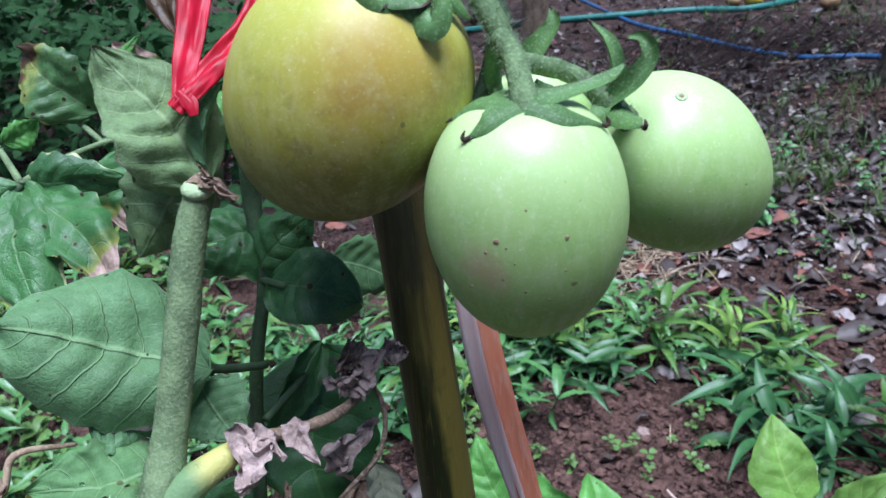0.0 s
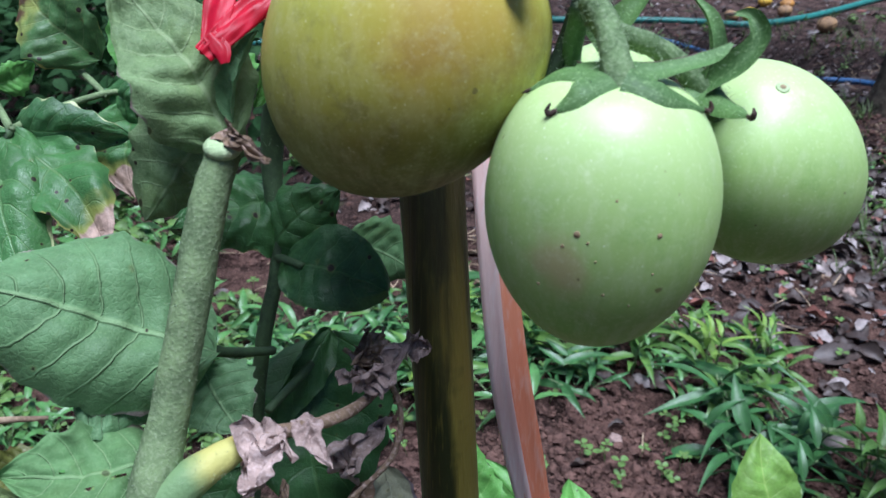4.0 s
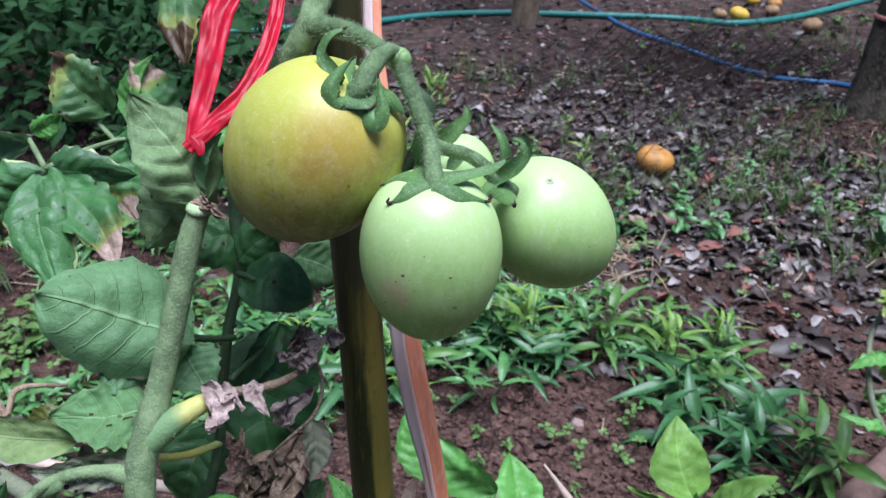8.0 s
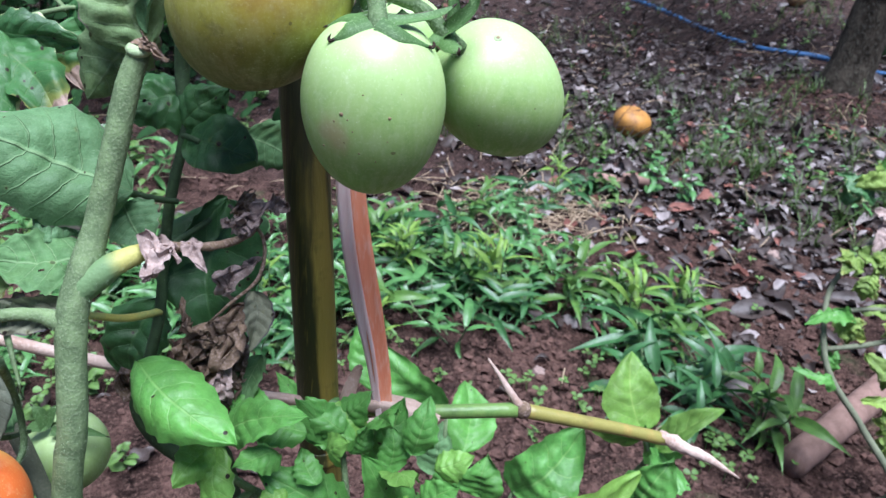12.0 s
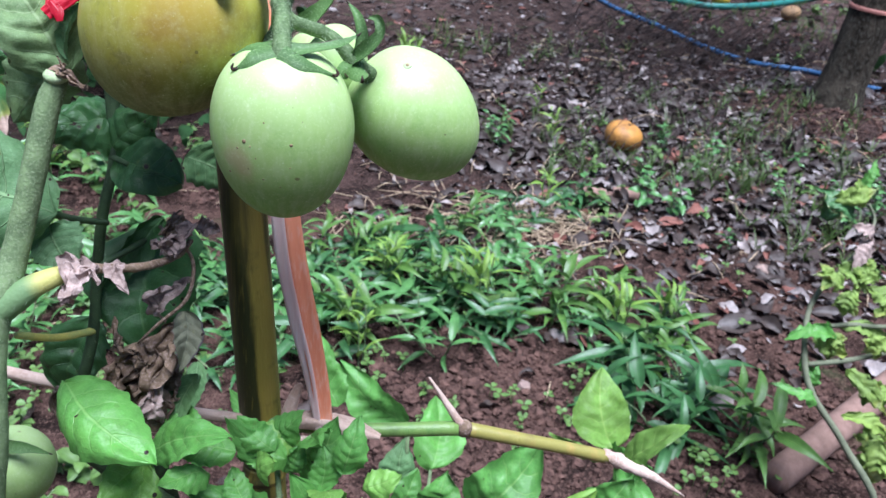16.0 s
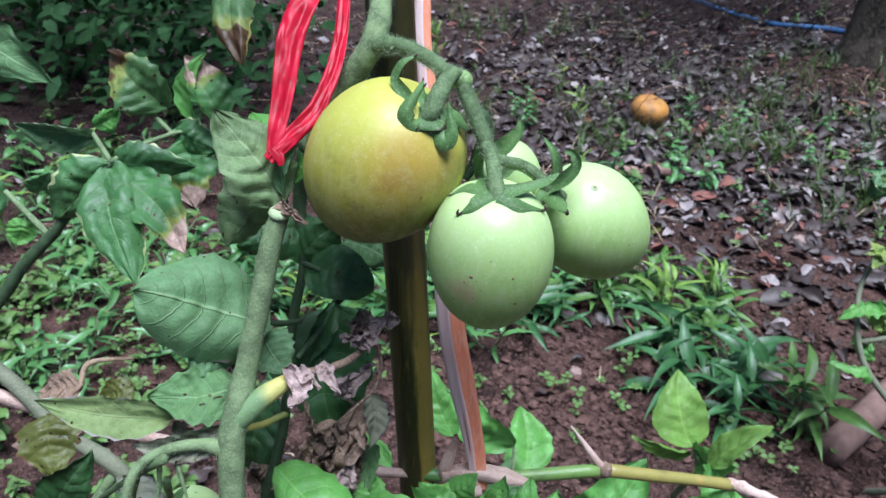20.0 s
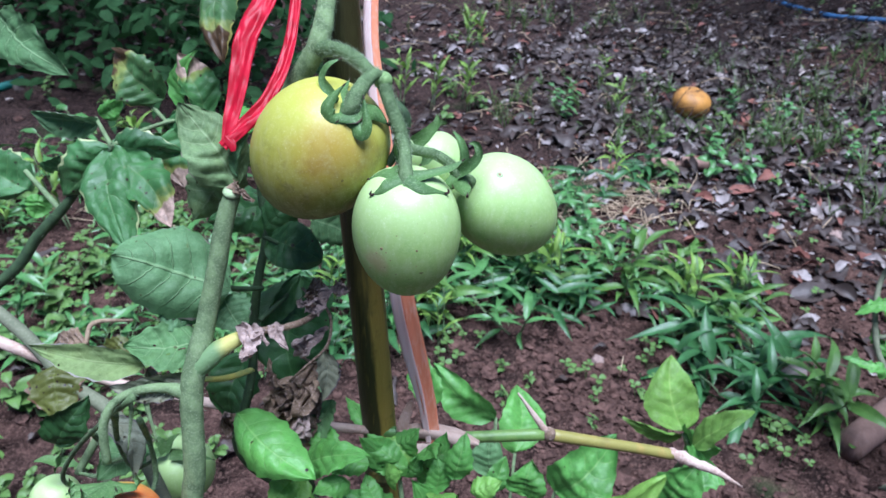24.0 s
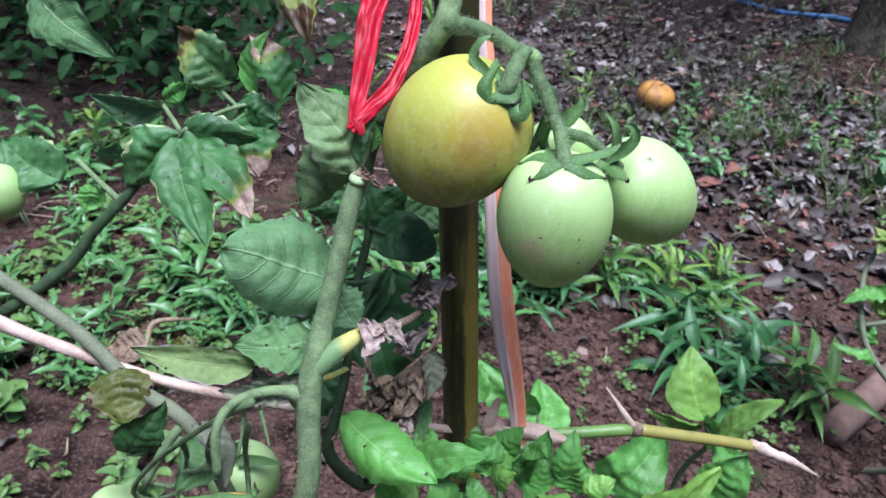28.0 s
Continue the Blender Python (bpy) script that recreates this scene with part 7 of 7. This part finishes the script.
rng = random.Random(41)
bits = []
for (cx, cy), sx, sy, n in (((0.398, 1.170), .05, .04, 9), ((0.497, 1.209), .04, .05, 9), ((0.781, 1.010), .08, .05, 16), ((0.692, 1.035), .05, .05, 6), ((0.066, 1.303), .10, .08, 14), ((-0.517, 1.248), .16, .14, 70),
                            ((-0.744, 1.487), .24, .20, 150), ((-0.610, 0.965), .16, .10, 8), ((-0.629, 1.729), .2, .14, 30), ((0.704, 2.055), .06, .05, 14), ((0.958, 1.724), .10, .08, 5), ((0.202, 1.553), .2, .12, 20), ((-0.299, 1.466), .1, .1, 16), ((0.285, 1.871), .3, .15, 26), ((0.655, 1.540), .2, .12, 14)):
    for _ in range(n):
        x, y = rng.gauss(cx, sx), rng.gauss(cy, sy)
        bits += clover(on_ground(x, y, -0.004), rng.uniform(0.009, 0.016), rng)
solo("clover", join(bits), M_CLOVER, "low three-leaved clover scattered over the soil", "clover", kind="stuff")


def litter(name, label, material, count, seed, size, rag=0.0):
    r = random.Random(seed)
    out = []
    while len(out) < count:
        x, y = (r.gauss(1.25, 0.75), r.gauss(2.55, 0.65)) if r.random() < 0.5 else (r.uniform(-1.8, 3.8), 0.8 + 7.7 * r.random() ** 1.25)
        if y < 1.2 + 0.3 * (x < 0.7):
            continue
        dense = math.exp(-(((x - 1.45) / 1.15) ** 2 + ((y - 2.9) / 1.25) ** 2)) + 0.10 + 0.65 * (y > 3.0)
        dense *= 0.55 + 1.3 * max(0.0, noise.noise(Vector((x * 2.6, y * 2.6, 4.0))) + 0.25)
        bare = math.exp(-(((x + 0.75) / 0.45) ** 2 + ((y - 2.1) / 0.35) ** 2)) + math.exp(-(((x - TRUNK[0] + 0.12) / 0.42) ** 2 + ((y - TRUNK[1] + 0.10) / 0.28) ** 2)) * 1.2
        if r.random() > dense * max(0.0, 1 - bare):
            continue
        a = r.uniform(0, 6.28)
        s = size * (0.4 + 0.5 * r.random() + 0.7 * r.random() ** 4)
        p = on_ground(x, y, r.uniform(0.001, 0.014))
        d = np.array((math.cos(a), math.sin(a), r.uniform(-0.25, 0.3))) * s
        out.append(blade(p - d / 2, p + d / 2, (r.gauss(0, 0.45), r.gauss(0, 0.45), 1), s * r.uniform(0.28, 0.6), r.uniform(-0.3, 0.5), r.uniform(-0.6, 1.0), 0, 0.3, r.choice(("ovate", "lance", "round")), 6, 4, r.randrange(9999), 0.0, 0.05, rag))
    solo(name, join(out), material, label, "leaf litter", kind="stuff")


litter("leaf_litter", "dull brown dead leaves strewn over the soil", M_LITTER, 5400, 51, 0.075, 0.35)
litter("leaf_litter", "grey curled dead leaves strewn over the soil", M_LITTER_GREY, 1250, 52, 0.056, 0.35)
litter("leaf_crumbs", "small broken bits of dead leaf", M_LITTER, 5600, 54, 0.026)
litter("leaf_crumbs", "small pale bits of dead leaf", M_LITTER_GREY, 3000, 55, 0.022)
litter("leaf_litter", "reddish dead leaves strewn over the soil", M_LITTER_RED, 420, 53, 0.065, 0.35)

# thin grass in tufts between the litter
rng = random.Random(81)
bits = []
for (cx, cy), sx, sy, n in (((0.604, 2.738), .28, .16, 40), ((0.885, 2.462), .22, .12, 26), ((1.635, 3.073), .28, .14, 50), ((1.628, 2.620), .22, .16, 50), ((0.615, 3.914), .4, .2, 60), ((1.173, 2.360), .2, .1, 40), ((2.744, 4.845), .6, .3, 70), ((-1.077, 3.904), .4, .3, 60), ((1.394, 2.023), .12, .1, 30)):
    for _ in range(n):
        p = on_ground(rng.gauss(cx, sx), rng.gauss(cy, sy), -0.004)
        for _ in range(rng.randint(5, 10)):
            a, h = rng.uniform(0, 6.28), rng.uniform(0.03, 0.10)
            d = np.array((math.cos(a) * rng.uniform(0.3, 1.3), math.sin(a) * rng.uniform(0.3, 1.3), 1.0)) * h
            bits.append(blade(p, p + d, (-math.cos(a), -math.sin(a), 0.8), rng.uniform(0.002, 0.0045), 0.35, 0.1, 0, 0, "lance", 4, 2, 1))
solo("grass", join(bits), M_GRASS, "thin low grass growing in tufts through the litter", "grass", kind="stuff")

# dark brushwood and dead stalks
rng = random.Random(82)
bits = []
for (cx, cy), sx, sy, n in (((1.601, 4.400), .34, .30, 260), ((1.077, 3.632), .30, .3, 170), ((1.955, 4.031), .3, .2, 120), ((1.25, 3.05), .3, .2, 90), ((0.760, 2.650), .25, .2, 50), ((1.489, 2.402), .3, .2, 40), ((-0.369, 3.669), .5, .3, 50)):
    for _ in range(n):
        p = on_ground(rng.gauss(cx, sx), rng.gauss(cy, sy), 0.0)
        a, l = rng.gauss(0.3, 1.2), rng.uniform(0.08, 0.34)
        d = np.array((math.cos(a), math.sin(a), abs(rng.gauss(0, 0.55)))) * l
        m = p + d * 0.5 + np.array((rng.gauss(0, 0.02), rng.gauss(0, 0.02), 0.01))
        bits.append(tube([p, m, p + d + (rng.gauss(0, 0.02), 0, 0)], [rng.uniform(.0015, .004), .0018, .0007], 5, 3, 0.2))
solo("brushwood", join(bits), M_TWIG, "dark dead twigs and stalks tangled on the litter", "twigs", kind="stuff")

for (x, y), a, s, m, lab in (((0.953, 2.047), 0.1, 0.085, M_LITTER_RED, "pinkish dry leaf lying on the soil"), ((0.972, 1.516), 0.2, 0.13, M_LITTER, "large dark brown dead leaf lying flat"),
                             ((0.523, 2.118), 0.4, 0.08, M_LITTER_GREY, "greyish dry leaf lying on the soil"), ((1.119, 2.571), 1.2, 0.08, M_LITTER_RED, "pinkish dry leaf lying on the soil"), ((0.753, 1.861), 0.7, 0.05, M_YLEAF, "small yellow fallen leaf")):
    p, d = on_ground(x, y, 0.012), np.array((math.cos(a), math.sin(a), 0.05)) * s / 2
    solo("fallen_leaf", blade(p - d, p + d, (0.1, -0.35, 1), s * 0.45, 0.15, 0.3, 0, 0.1, "ovate", 12, 6, int(x * 99)), m, lab, "leaf", "fallen leaves on the soil")
for (x, y), s, m, lab in (((1.120, 1.773), 0.022, M_STONE, "pale brown stone half sunk in soil"), ((0.403, 1.249), 0.014, M_STONE, "small reddish stone on bare soil")):
    solo("stone", lump(on_ground(x, y, s * 0.35), s, int(s * 1e4), 0.7, 10, 16), m, lab, "stone")
for (x0, y0), (x1, y1) in (((0.701, 2.204), (0.787, 2.198)), ((0.808, 2.209), (0.894, 2.203))):
    a, b = on_ground(x0, y0, 0.018), on_ground(x1, y1, 0.018)
    solo("wood_chunk", tube([a, a * 0.95 + b * 0.05, a * 0.5 + b * 0.5 + (0, 0, 0.004), a * 0.05 + b * 0.95, b], [.012, .019, .020, .018, .011], 14, 4, 0.15), M_WOOD, "short weathered piece of wood on the litter", "wood", "wood pieces on the soil")

rng = random.Random(61)
bits = []
for k in range(760):
    x, y = rng.uniform(-1.2, 2.6), rng.uniform(0.9, 4.2)
    if rng.random() < 0.35:
        x, y = rng.gauss(0.50, 0.16), rng.gauss(2.0, 0.08)
    a, l = rng.uniform(0, 6.28), (rng.uniform(0.05, 0.22) if k % 2 else rng.uniform(0.02, 0.07))
    if y < 1.55 and k % 4:
        continue
    p = on_ground(x, y, 0.012)
    d = np.array((math.cos(a), math.sin(a), 0)) * l
    m = p + d / 2 + np.array((rng.gauss(0, 0.01), rng.gauss(0, 0.01), rng.uniform(0, 0.02)))
    q = on_ground(*(p + d)[:2], 0.008)
    bits.append(tube([p, m, q], [.0016, .0020, .0010], 5, 3))
solo("straw", join(bits), M_STRAW, "dry straw and thin twigs on the soil", "straw", kind="stuff")
rng = random.Random(71)
bits = []
for k in range(5200):
    if k >= 3000:
        x, y = rng.uniform(-0.2, 1.2), rng.uniform(0.75, 1.5)
    elif k >= 2200:
        x, y = rng.gauss(TRUNK[0] - 0.12, 0.26), rng.gauss(TRUNK[1] - 0.12, 0.17)
    elif k < 900:
        x, y = rng.gauss(0.42, 0.22), rng.gauss(1.12, 0.14)
    elif k < 1400:
        x, y = rng.gauss(-0.75, 0.3), rng.gauss(2.1, 0.25)
    else:
        x, y = rng.uniform(-1.5, 2.0), rng.uniform(0.8, 2.8)
    s = 0.003 + 0.013 * rng.random() ** 3
    bits.append(lump(on_ground(x, y, s * 0.3), s, k, 0.75, 5, 7))
solo("soil_clods", join(bits), M_CLOD, "reddish soil clods and crumbs", "soil", kind="stuff", smooth=False)

# the nearest clods and dead leaves, each a piece of its own on the ground
rng = random.Random(91)
CLODS = [mesh_data("clod", lump((0, 0, 0), 0.012 * (0.8 + 0.12 * k), 500 + k, 0.75, 6, 8), M_CLOD, smooth=False) for k in range(6)]
LEAVES = []
for k in range(12):
    s = 0.05 * rng.uniform(0.7, 1.4)
    g = blade((-s / 2, 0, 0), (s / 2, 0, 0), (0, rng.gauss(0, 0.2), 1), s * rng.uniform(0.32, 0.6), rng.uniform(-0.3, 0.6), rng.uniform(-0.8, 1.3), 0, 0.3, "ovate", 8, 6, k, 0.0, 0.06, 0.3)
    LEAVES.append(mesh_data("dead_leaf", g, (M_LITTER, M_LITTER_GREY, M_LITTER_RED, M_LITTER)[k % 4]))


def piece(name, data, x, y, up, tip):
    ob = new(name, data)
    ob.parent = ground
    ob.matrix_basis = Matrix.Translation(on_ground(x, y, up)) @ Matrix.Rotation(rng.uniform(0, 6.28), 4, "Z") @ Matrix.Rotation(rng.gauss(0, tip), 4, "X") @ Matrix.Scale(rng.uniform(0.6, 1.3), 4)


for k in range(240):
    piece("clod", CLODS[k % 6], *((rng.uniform(-0.1, 1.1), rng.uniform(0.78, 1.35)) if k % 3 else (rng.gauss(-0.75, 0.3), rng.gauss(2.0, 0.25))), 0.004, 1.0)
for k in range(260):
    piece("dead_leaf", LEAVES[k % 12], rng.uniform(0.45, 2.1), rng.uniform(1.35, 2.5), 0.012, 0.3)
for k in range(40):
    piece("dead_leaf", LEAVES[(0, 3, 4, 7, 8, 11)[k % 6]], rng.uniform(-0.9, 0.6), rng.uniform(0.95, 1.9), 0.010, 0.25)
